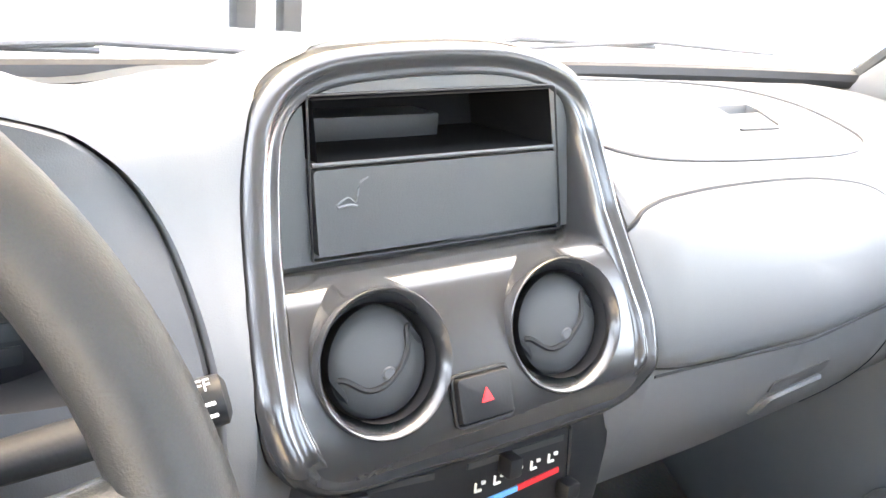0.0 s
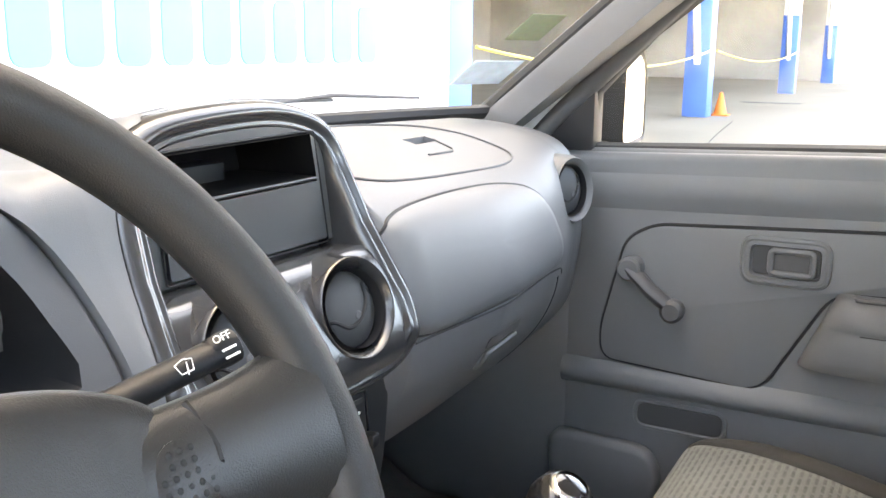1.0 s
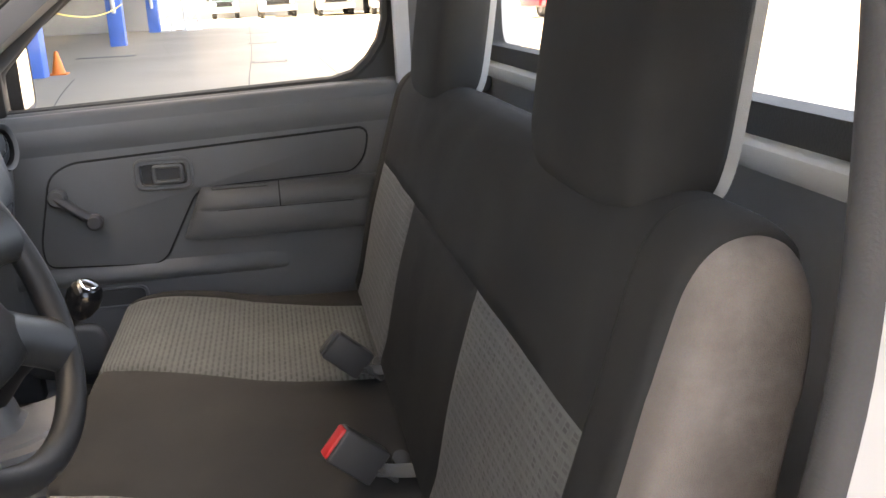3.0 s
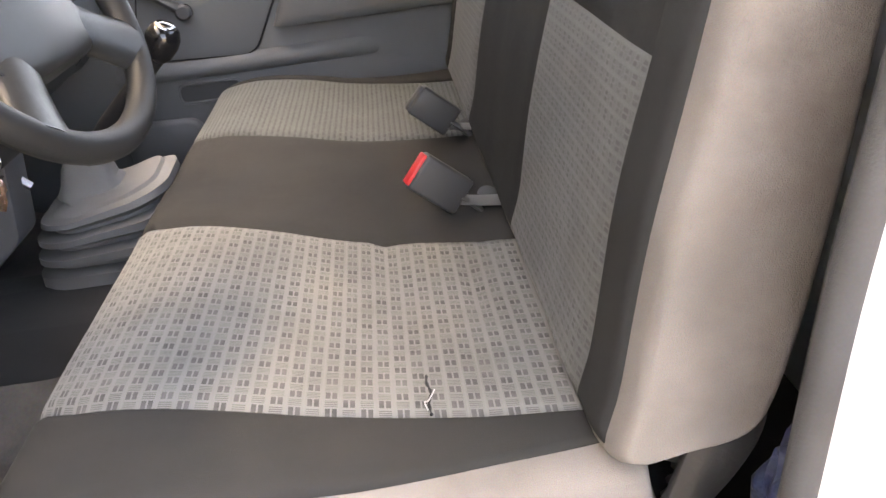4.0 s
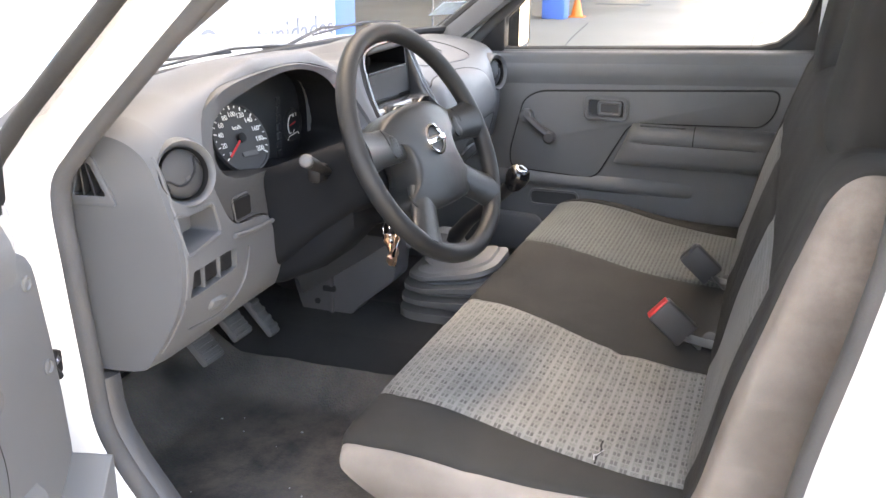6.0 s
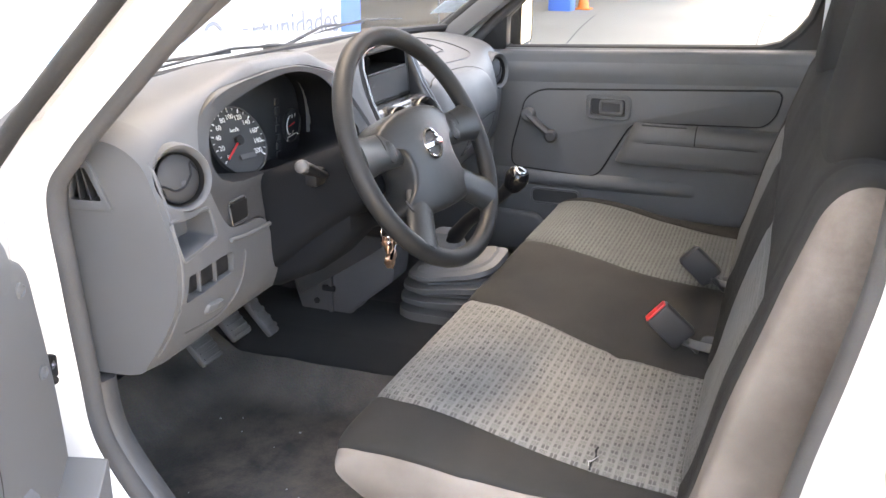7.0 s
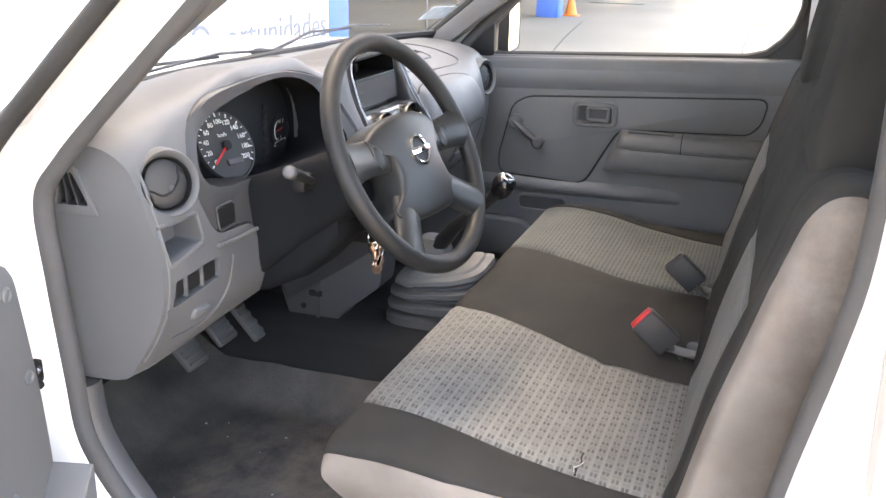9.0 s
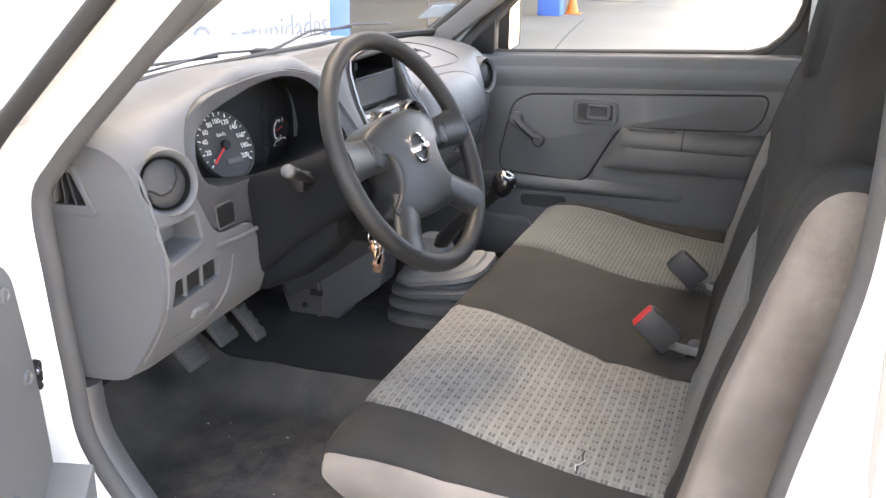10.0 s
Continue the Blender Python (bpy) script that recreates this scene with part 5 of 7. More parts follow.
cmid = np.array([-0.36, 1.088])
oc, fc, ic = (by_angle(spline(k, 400, closed=True), cmid) for k in (CLUSTER, FRONT, BACK))
lip = [(x, dash_y(x, min(z, 1.13)) + 0.003, z) for x, z in oc]
trim = part("cluster_trim", loft([[(x, y + 0.05, z) for x, y, z in lip], [(x * 0.99 + cmid[0] * 0.01, y + 0.004, z * 0.99 + cmid[1] * 0.01) for x, y, z in lip], [(x * 0.975 + cmid[0] * 0.025, y + 0.002, z * 0.975 + cmid[1] * 0.025) for x, y, z in lip],
                                  [(fc[k][0], dash_y(fc[k][0], min(fc[k][1], 1.13)) + 0.005, fc[k][1]) for k in range(96)]], cap=False), CLUSTER_GREY, dash, "dark grey surround of the dials")
part("cluster_funnel", loft([[(fc[k][0], dash_y(fc[k][0], min(fc[k][1], 1.13)) + 0.005, fc[k][1]) for k in range(96)], [(fc[k][0] * 0.8 + ic[k][0] * 0.2, 0.625, fc[k][1] * 0.8 + ic[k][1] * 0.2) for k in range(96)], [(x, 0.702, z) for x, z in ic]], cap=False), FUNNEL, dash, "black funnel round the dials")
part("dial_panel", prism([tuple(p) for p in ic * 1.02 - cmid * 0.02], "y", 0.701, 0.708), GAUGE_FACE, dash, "black cluster face")


def dial(x, z, r, name, m=Matrix(), mat=GAUGE_FACE, y=0.699):
    return part(name, moved(lathe([(0.0, 0.0), (r * 0.98, 0.0), (r, 0.003), (r * 1.04, 0.003), (r * 1.04, -0.004)], aim((x, y, z), (0, -1, 0)), 48), m), mat, dash, "black dial with white print")


def dial_marks(d, m, r, a0, a1, count, words, size):
    """Ticks and numerals round a dial in its own plane m."""
    for k in range(count):
        a = a0 + (a1 - a0) * k / (count - 1)
        long = k % 2 == 0
        bm = box((0, 0, r * (0.93 if long else 0.95)), (0.0017 if long else 0.0011, 0.0008, r * (0.12 if long else 0.07)))
        part("tick", moved(bm, m @ Matrix.Translation((0, -0.0015, 0)) @ Matrix.Rotation(-a, 4, "Y")), INK_WHITE, d)
    for k, word in enumerate(words):
        a = a0 + (a1 - a0) * k / (len(words) - 1)
        part("numeral", moved(text(word, size, 0.0003), m @ Matrix.Translation((-r * 0.72 * math.sin(a), -0.0015, r * 0.72 * math.cos(a))) @ Euler((radians(90), 0, 0)).to_matrix().to_4x4()), INK_WHITE, d)


# the speedometer is raked and turned towards the driver's door
su = Vector((math.cos(0.22), -math.sin(0.22), 0))
sn = Vector((-math.sin(0.22) * math.cos(0.46), -math.cos(0.22) * math.cos(0.46), math.sin(0.46)))
SM = Matrix((su, -sn, sn.cross(su))).transposed().to_4x4()
SM.translation = (-0.396, 0.6545, 1.0775)
sr = 0.0500
sp = dial(0, 0, sr, "speedometer", SM, DIAL_FACE, 0.0)
dial_marks(sp, SM, sr, radians(125), radians(-125), 21, ["0", "20", "40", "60", "80", "100", "120", "140", "160", "180", "200"], 0.0105)
flat_text = Euler((radians(90), 0, 0)).to_matrix().to_4x4()
part("legend", moved(text("km/h", 0.0085, 0.0003), SM @ Matrix.Translation((0, -0.0015, 0.016)) @ flat_text), INK_WHITE, sp)
part("needle", moved(box((0, -0.004, 0.018), (0.0030, 0.0012, 0.046)), SM @ Matrix.Rotation(-radians(125), 4, "Y")), INK_RED, sp, "red needle")
part("needle_hub", moved(lathe([(0.007, 0), (0.007, 0.006), (0, 0.007)], aim((0, 0, 0), (0, -1, 0)), 20), SM), BLACK, sp)
part("odometer", moved(span(-0.008, 0.022, -0.0025, -0.001, -0.028, -0.021), SM), BOOT_GREY, sp, "pale odometer window")
fx, fz, fr = -0.160, 1.056, 0.027
fd = dial(fx, fz, fr, "fuel_gauge")
arc = [(fx - 0.018 * math.cos(a), 0.6972, fz + 0.018 * math.sin(a)) for a in np.linspace(-0.9, 0.9, 12)]
part("scale", sweep(arc, 0.0012, 6), INK_WHITE, fd)
for word, px, pz in (("H", 0.000, 0.015), ("F", 0.011, 0.015), ("C", 0.003, -0.013)):
    part("letter", moved(text(word, 0.0085, 0.0003), Matrix.Translation((fx + px, 0.6975, fz + pz)) @ Euler((radians(90), 0, 0)).to_matrix().to_4x4()), INK_WHITE, fd)
part("needle", moved(box((0.008, 0, 0), (0.021, 0.001, 0.0016)), Matrix.Translation((fx - 0.010, 0.697, fz)) @ Matrix.Rotation(-0.2, 4, "Y")), INK_RED, fd, "red needle")
part("lower_scale", sweep([(fx + px, 0.6972, fz + pz) for px, pz in ((-0.020, -0.024), (-0.015, -0.018), (0.014, -0.015), (0.020, -0.019))], 0.0007, 6), INK_WHITE, fd)
for k, px in ((0, -0.018), (1, -0.018)):
    part("end_tick", sweep([(fx - 0.0115, 0.6972, fz + (0.0145 if k else -0.0145)), (fx - 0.0060, 0.6972, fz + (0.0175 if k else -0.0125))], 0.0008, 6), INK_WHITE, fd)
for k in range(7):
    part("warning_lamp", prism(rrect(-0.204, 1.102 - 0.0145 * k, 0.013, 0.011, 0.002), "y", 0.6985, 0.7012, 0.0006), FLAP, dash, "unlit warning lamp")
# lower pod with its square blank
part("square_recess", prism(rrect(-0.532, 1.018, 0.038, 0.026, 0.004), "y", dash_y(-0.532, 1.018) + 0.001, 0.5800), BLACK, dash, "empty square switch recess")
part("recess_rim", sweep([(x, dash_y(x, z) + 0.0025, z) for x, z in rrect(-0.532, 1.018, 0.042, 0.030, 0.006)], 0.0018, 6, closed=True), DASH_DARK, dash)


def ring_vent(c, normal, r, ring_mat, name="air_vent", wave=1):
    """A round vent: ring, well, ball with two flaps and the curved gap between them."""
    m = aim(c, normal)
    v = part(name, lathe([(r * 0.785, -0.03), (r * 0.79, -0.012), (r * 0.83, -0.0065), (r * 0.90, -0.0015), (r * 0.96, 0.0025), (r * 0.995, 0.0034), (r * 1.025, 0.0018), (r * 1.045, -0.005), (r * 1.06, -0.016)], m, 48), ring_mat, dash)
    part("well", lathe([(r * 0.80, -0.001), (r * 0.76, -0.034), (0.0, -0.036)], m, 40), BLACK, v)
    part("flap", lathe([(r * 0.785, -0.016), (r * 0.765, -0.010), (r * 0.70, -0.0075), (r * 0.45, -0.0045), (0.0, -0.003)], m, 40), FLAP, v, "dark grey round damper")
    pts = []
    for qx, qy in spline([(-0.80, -0.20), (-0.66, -0.23), (-0.28, -0.45), (0.14, -0.34), (0.50, 0.05), (0.58, 0.50), (0.66, 0.56)], 24):
        x, y = qx * r * 0.77, qy * r * 0.77
        rr = math.hypot(x, y) / (r * 0.735)
        pts.append(m @ Vector((x, y, -0.0030 - 0.005 * rr ** 3)))
    part("gap", sweep(pts, 0.0016, 6), BLACK, v, "black gap between the flaps")
    part("thumb_dimple", lathe([(0.0040, 0.0004), (0.0028, 0.0013), (0, 0.0010)], m @ Matrix.Translation((r * 0.10, -r * 0.16, -0.0040)), 16), DASH_DARK, v)
    for s in (-1, 1):
        part("side_gap", sweep([m @ Vector((s * r * (0.735 - 0.37 * q), s * r * (0.05 + 0.60 * q), -0.0082 - 0.004 * abs(q - 0.4))) for q in np.linspace(0, 1, 8)], [0.0010 + 0.0016 * math.sin(math.pi * q) for q in np.linspace(0, 1, 8)], 6), BLACK, v)
    return v


def cowl(v, c, normal, r):
    """The moulded cone that carries a vent's ring out of the dashboard."""
    part("cowl", lathe([(r * 1.03, -0.001), (r * 1.10, -0.006), (r * 1.16, -0.020), (r * 1.20, -0.045)], aim(c, normal), 48), DASH, v, smooth=60)


for c, normal, r in (((-0.650, dash_y(-0.650, 1.090) - 0.004, 1.088), (-0.42, -1, 0.24), 0.0385), ((0.582, dash_y(0.582, 1.066) - 0.006, 1.066), (-0.24, -1, 0.12), 0.0395)):
    cowl(ring_vent(c, normal, r, DASH), c, normal, r)

# side demister on the dashboard's end
for y0, y1 in ((0.6755, 0.664), (0.6830, 0.680)):
    part("demister_slat", loft([[(x, y + d, z) for y, z in ((y0, 1.104), (y1, 1.060))] + [(x, y + d + 0.0022, z) for y, z in ((y1, 1.060), (y0, 1.104))] for x, d in ((-0.6950, 0.0), (-0.676, 0.008))]), CLUSTER_GREY, dash)
rim_o = rounded([(0.697, 1.111), (0.664, 1.112), (0.634, 1.053), (0.706, 1.051)], 0.007)
part("demister_rim", loft([[(-0.6930, y, z) for y, z in rim_o], [(-0.6985, y, z) for y, z in rim_o], [(-0.6992, y * 0.95 + 0.677 * 0.05, z * 0.95 + 1.081 * 0.05) for y, z in rim_o], [(-0.6975, y, z) for y, z in DEMIST], [(-0.680, y, z) for y, z in DEMIST]], cap=False), DASH, dash)
part("tray_rim", sweep(on_face(rounded([(-0.688, 1.045), (-0.602, 1.041), (-0.596, 1.002), (-0.681, 0.996)], 0.006), 0.0), 0.0026, 6, closed=True), DASH, dash)
part("end_bead", sweep([(-0.684, dash_y(-0.684, z) + 0.0005, z) for z in np.linspace(1.112, 0.872, 24)], 0.0024, 8), DASH, dash)
part("demister_well", prism(DEMIST, "x", -0.6725, -0.6695), BLACK, dash)
# switch blanks and lower flap
for k in range(3):
    part("switch_blank", prism(rrect(-0.6545 + 0.0345 * k, 0.9585 + 0.001 * k, 0.031, 0.023, 0.003), "y", 0.568, 0.579, 0.002), BLACK, dash, "black switch blank")
fl = spline([(-0.536, 0.968), (-0.544, 0.945), (-0.553, 0.925), (-0.572, 0.905), (-0.605, 0.894), (-0.655, 0.893)], 30)
part("flap_seam", sweep(on_face(fl, 0.0002), 0.0011, 6), DASH_DARK, dash, "thin seam of the fuse flap")
part("flap_edge", sweep(on_face(fl + np.array([0.0030, -0.0026]), 0.0004), 0.0016, 6), DASH, dash)
part("flap_pull", loft([on_face(rrect(-0.612, 0.9155, 0.034, 0.016, 0.006), 0.0010), on_face(rrect(-0.611, 0.9150, 0.030, 0.013, 0.005), -0.0040), on_face(rrect(-0.606, 0.9170, 0.014, 0.007, 0.003), -0.0075)]), DASH, dash)
for k in range(2):
    part("switch_divider", span(-0.6395 + 0.0345 * k, -0.6355 + 0.0345 * k, 0.5645, 0.581, 0.944, 0.974, 0.001), DASH, dash)
# ledge where the lower panel meets the cluster pod
part("knee_ledge", sweep([(x, dash_y(x, z) - 0.003, z) for x, z in spline([(-0.570, 0.990), (-0.52, 0.985), (-0.468, 0.984)], 10)], 0.0032, 8), DASH, dash)

# glovebox and airbag lid
gl = spline([(0.140, 1.000), (0.125, 1.045), (0.128, 1.085), (0.160, 1.100), (0.26, 1.104), (0.36, 1.100), (0.43, 1.085), (0.468, 1.045), (0.470, 1.000), (0.30, 0.998)], 60, closed=True)
part("glovebox_seam", sweep(on_face(gl, -0.0005), 0.0017, 6, closed=True), BLACK, dash, "dark seam round the upper glovebox door")
part("glovebox_door", loft([on_face(gl, -0.0005), on_face(gl * 0.985 + gl.mean(0) * 0.015, -0.004), on_face(gl * 0.90 + gl.mean(0) * 0.10, -0.007), on_face(gl * 0.75 + gl.mean(0) * 0.25, -0.0078)] + [on_face(gl * k + gl.mean(0) * (1 - k), -0.008) for k in (0.6, 0.45, 0.3, 0.15, 0.03)], cap=True), DASH, dash, "rounded grey glovebox door", smooth=60)
low = [(0.142, 0.993), (0.30, 0.992), (0.470, 0.990), (0.512, 0.976)]
part("lower_seam", sweep(on_face(spline(low, 24), 0.0002), 0.0013, 6), BLACK, dash)
part("end_seam", sweep(on_face(spline([(0.485, 0.978), (0.498, 0.95), (0.488, 0.90), (0.46, 0.87)], 16), 0.0002), 0.0012, 6), BLACK, dash)
hx, hz = 0.325, 0.934
part("glovebox_latch", loft([on_face(rrect(hx, hz, 0.084, 0.022, 0.006), 0.002), on_face(rrect(hx, hz, 0.084, 0.022, 0.006), -0.003), on_face(rrect(hx, hz, 0.078, 0.017, 0.005), -0.006)], cap=True), DASH, dash, "grey plastic latch")
part("latch_recess", loft([on_face(rrect(hx, hz + 0.019, 0.086, 0.013, 0.005), 0.001), on_face(rrect(hx, hz + 0.019, 0.084, 0.012, 0.005), -0.0012)], cap=True), DASH_DARK, dash)


def dash_top(x, y):
    p = dash_outline(x)
    top = p[:len(p) * 5 // 12][::-1]
    return float(np.interp(y, top[:, 0], top[:, 1]))


lid = spline([(0.145, 0.665), (0.150, 0.625), (0.19, 0.598), (0.30, 0.588), (0.42, 0.585), (0.475, 0.600), (0.475, 0.64), (0.44, 0.71), (0.36, 0.745), (0.20, 0.748), (0.155, 0.72)], 50, closed=True)
part("airbag_lid_seam", sweep([(x, y, dash_top(x, y) + 0.0008) for x, y in lid], 0.0014, 6, closed=True), DASH_DARK, dash, "thin seam of the airbag lid")
part("label_outline", sweep([(x, y, dash_top(x, y) + 0.001) for x, y in ((0.395, 0.658), (0.392, 0.632), (0.385, 0.628), (0.335, 0.630))], 0.0012, 6), DASH_DARK, dash)
part("slot_floor", span(0.350, 0.402, 0.653, 0.674, 1.095, 1.12), BLACK, dash)
# side defroster grooves and the slot along the windscreen
for dy in (0.0, 0.016):
    part("defroster_groove", sweep([(x, y + dy, dash_top(x, y + dy) + 0.0011) for x, y in spline([(-0.60, 0.735), (-0.45, 0.755), (-0.265, 0.778)], 14)], 0.0012 if dy else 0.0018, 6), BLACK, dash)
part("defroster_slot", loft([[(x, y + dy * w, dash_top(x, y) + dz) for dy, dz in ((-1, 0.0015), (1, 0.0015), (1, -0.004), (-1, -0.004))] for x, y, w in spline([(-0.34, 0.800, 0.003), (-0.22, 0.790, 0.012), (-0.10, 0.785, 0.014), (0.0, 0.785, 0.014)], 20)]), BLACK, dash, "black defroster slot")

# ---- centre stack ----
stack = part("centre_bezel", loft([inset(-0.002, 0.030), inset(-0.003, 0.012), inset(-0.0015, 0.004), inset(0.002, 0.0005), inset(0.005, -0.0008), inset(0.008, 0.0004), inset(0.011, 0.0022), inset(0.0130, 0.0016), inset(0.0145, 0.0010), inset(0.0165, 0.0022), inset(0.0185, 0.0060), inset(0.0200, 0.0100), inset(0.0206, 0.0150), inset(0.0210, 0.040)], cap=False), GLOSS_DARK, dash, "dark glossy centre console surround", smooth=75)
# glossy lower face: a shelf that rolls over and down, with two round openings
SHELF = spline([(0.592, 1.0800), (0.574, 1.0815), (0.562, 1.079), (0.552, 1.069), (0.541, 1.052), (0.530, 1.03), (0.5225, 1.010), (0.524, 0.994)], 26)
plate = []
for y, z in SHELF:
    x0, x1 = np.interp(z, [0.99, 1.02, 1.05, 1.083], [-0.110, -0.121, -0.121, -0.113]), np.interp(z, [0.99, 1.02, 1.05, 1.083], [0.106, 0.1125, 0.1125, 0.109])
    plate.append([(x0 + (x1 - x0) * k / 24, y, z) for k in range(25)])
bm = loft(plate, cap=False, closed=False)
bmesh.ops.solidify(bm, geom=bm.faces[:], thickness=-0.004)
VENTS = ((-0.0745, 0.532, 1.0490, 0.0368, (-0.12, -1, 0.32)), (0.0490, 0.532, 1.0470, 0.0380, (-0.16, -1, 0.32)))
face = carved(bm, [lathe([(0, -0.1), (v[3] - 0.0008, -0.1), (v[3] - 0.0008, 0.1), (0, 0.1)], aim(v[:3], v[4]), 40) for v in VENTS], "face_plate", GLOSS_DARK, 50)
part("face_plate", face, GLOSS_DARK, dash, "dark glossy face plate")
# matt upper facia round the radio bay
RADIO = [(-0.0880, 1.1700), (0.0810, 1.1730), (0.0995, 1.0828), (-0.0810, 1.0832)]
arch = [(x, z) for x, _, z in inset(0.016, 0) if z > 1.080]
k0 = max(range(len(arch)), key=lambda k: math.dist(arch[k], arch[k - 1]))
arch = arch[k0:] + arch[:k0]
facia = carved(moved(prism(arch, "y", 0.592, 0.598), Matrix.Translation((0, 0.592, 1.08)) @ Matrix.Rotation(radians(-3), 4, "X") @ Matrix.Translation((0, -0.592, -1.08))), [prism(rounded(RADIO, 0.003), "y", 0.4, 0.7)], "upper_facia", FACIA, 40)
part("upper_facia", facia, FACIA, dash, "matt dark grey panel round the radio bay")
# open radio bay above, blanking cover below
ry = 0.594
pk = [(-0.0845, 1.1675), (0.0770, 1.1705), (0.0845, 1.1370), (-0.0800, 1.1360)]
part("radio_pocket", loft([[(x, ry - 0.002, z) for x, z in pk], [(x, ry + 0.075, z) for x, z in pk], [(x * 0.02, ry + 0.076, 1.15) for x, z in pk]], cap=False), BAY_BLACK, dash, "empty radio bay, its shade put into a near-black lining", smooth=20)
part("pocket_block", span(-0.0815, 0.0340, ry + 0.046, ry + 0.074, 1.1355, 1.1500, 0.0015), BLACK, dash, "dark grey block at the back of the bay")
part("pocket_frame", sweep([(x, ry - 0.0025, z) for x, z in rounded(RADIO, 0.003)], 0.0007, 6, closed=True), BLACK, dash, "thin black frame round the radio bay")
cover = [(-0.0832, 1.1322), (0.0858, 1.1332), (0.0962, 1.0862), (-0.0778, 1.0862)]
part("bay_lip", sweep([(-0.0835, ry - 0.0020, 1.1348), (0.0853, ry - 0.0020, 1.1358)], 0.0013, 6), FACIA, dash)
part("radio_cover", loft([[(x, ry + 0.006, z) for x, z in rounded(cover, 0.003)], [(x, ry - 0.0035, z) for x, z in rounded(cover, 0.003)]]), FACIA, dash, "blank dark grey radio cover with scuff marks")
part("scuff", sweep([(x, ry - 0.0036, z) for x, z in spline([(-0.069, 1.113), (-0.062, 1.117), (-0.057, 1.114), (-0.055, 1.124), (-0.050, 1.127)], 14)], 0.0006, 5), DASH, dash, "pale scuff mark")
part("scuff", sweep([(x, ry - 0.0036, z) for x, z in spline([(-0.068, 1.112), (-0.061, 1.113), (-0.056, 1.112)], 8)], 0.0008, 5), DASH, dash, "pale scuff mark")
for v in VENTS:
    vent = ring_vent(v[:3], v[4], v[3], GLOSS_DARK)
    part("collar", lathe([(v[3] * 1.04, -0.004), (v[3] * 1.06, -0.009), (v[3] * 1.10, -0.014), (v[3] * 1.16, -0.019)], aim(v[:3], v[4]), 48), GLOSS_DARK, vent)
HZ = Matrix.Translation((-0.0150, 0.5255, 1.0205)) @ Matrix.Rotation(radians(-20), 4, "X")
hz_b = part("hazard_switch", moved(prism(rrect(0, 0, 0.036, 0.0240, 0.003), "y", -0.0045, 0.012, 0.0015), HZ), BLACK, dash, "black hazard light switch")
part("triangle", moved(prism([(-0.0042, -0.0025), (0.0042, -0.0025), (0, 0.0050)], "y", -0.0052, -0.0042), HZ), INK_RED, hz_b, "red warning triangle")
part("switch_rim", sweep([HZ @ Vector((x, -0.0010, z)) for x, z in rrect(0, 0, 0.039, 0.0270, 0.004)], 0.0011, 6, closed=True), BLACK, hz_b)
# heater controls below the vents
part("heater_housing", prism(rounded([(-0.128, 0.992), (0.131, 0.992), (0.118, 0.90), (0.100, 0.85), (-0.100, 0.85), (-0.118, 0.90)], 0.02), "y", 0.548, 0.66, 0.008), BLACK, dash, "black lower console housing")
HY = 0.5420
hv = part("heater_panel", prism(rounded([(-0.098, 0.984), (0.076, 0.973), (0.082, 0.900), (-0.098, 0.904)], 0.006), "y", HY, 0.552, 0.002), BLACK, dash, "black heater control panel with sliders")
part("panel_rim", sweep([(x, HY, z) for x, z in rounded([(-0.098, 0.984), (0.076, 0.973), (0.082, 0.900), (-0.098, 0.904)], 0.006)], 0.0014, 6, closed=True), GLOSS_DARK, hv)


def print_bar(name, x0, z0, x1, z1, h, mat, label=""):
    part(name, prism([(x0, z0), (x1, z1), (x1, z1 + h), (x0, z0 + h)], "y", HY - 0.0012, HY + 0.0002), mat, hv, label)


print_bar("slider_slot", -0.086, 0.9735, -0.030, 0.9675, 0.004, GAUGE_FACE)
print_bar("slider_slot", -0.006, 0.9660, 0.070, 0.9640, 0.004, GAUGE_FACE)
print_bar("slider_slot", -0.086, 0.9240, -0.030, 0.9220, 0.004, GAUGE_FACE)
part("slider_knob", span(0.017, 0.027, HY - 0.012, HY, 0.957, 0.970, 0.002), BLACK, hv)
part("slider_knob", span(0.068, 0.080, HY - 0.012, HY, 0.926, 0.938, 0.003), BLACK, hv)
part("slider_knob", span(-0.091, -0.079, HY - 0.012, HY, 0.968, 0.980, 0.003), BLACK, hv)
print_bar("temperature_bar", 0.000, 0.9380, 0.035, 0.9400, 0.0035, INK_BLUE, "blue cold end of the scale")
print_bar("temperature_bar", 0.0351, 0.9400, 0.069, 0.9425, 0.0035, INK_RED, "red hot end of the scale")
for k in range(5):
    x0, z0 = 0.001 + 0.0145 * k, 0.9490 + 0.0006 * k
    part("symbol", joined(span(x0, x0 + 0.0010, HY - 0.0012, HY, z0, z0 + 0.006), span(x0 + 0.001, x0 + 0.005, HY - 0.0012, HY, z0, z0 + 0.0012), span(x0 + 0.005, x0 + 0.0075, HY - 0.0012, HY, z0 + 0.004, z0 + 0.006)), INK_WHITE, hv)
part("fan_symbol", joined(span(-0.052, -0.044, HY - 0.0012, HY, 0.9570, 0.9580), span(-0.050, -0.042, HY - 0.0012, HY, 0.9545, 0.9555), span(-0.0525, -0.0515, HY - 0.0012, HY, 0.9545, 0.9580)), INK_WHITE, hv)
for k in range(5):
    part("fan_mark", moved(text("01234"[k], 0.0055, 0.0002), Matrix.Translation((-0.082 + 0.012 * k, HY - 0.0006, 0.949)) @ Euler((radians(90), 0, 0)).to_matrix().to_4x4()), INK_WHITE, hv)

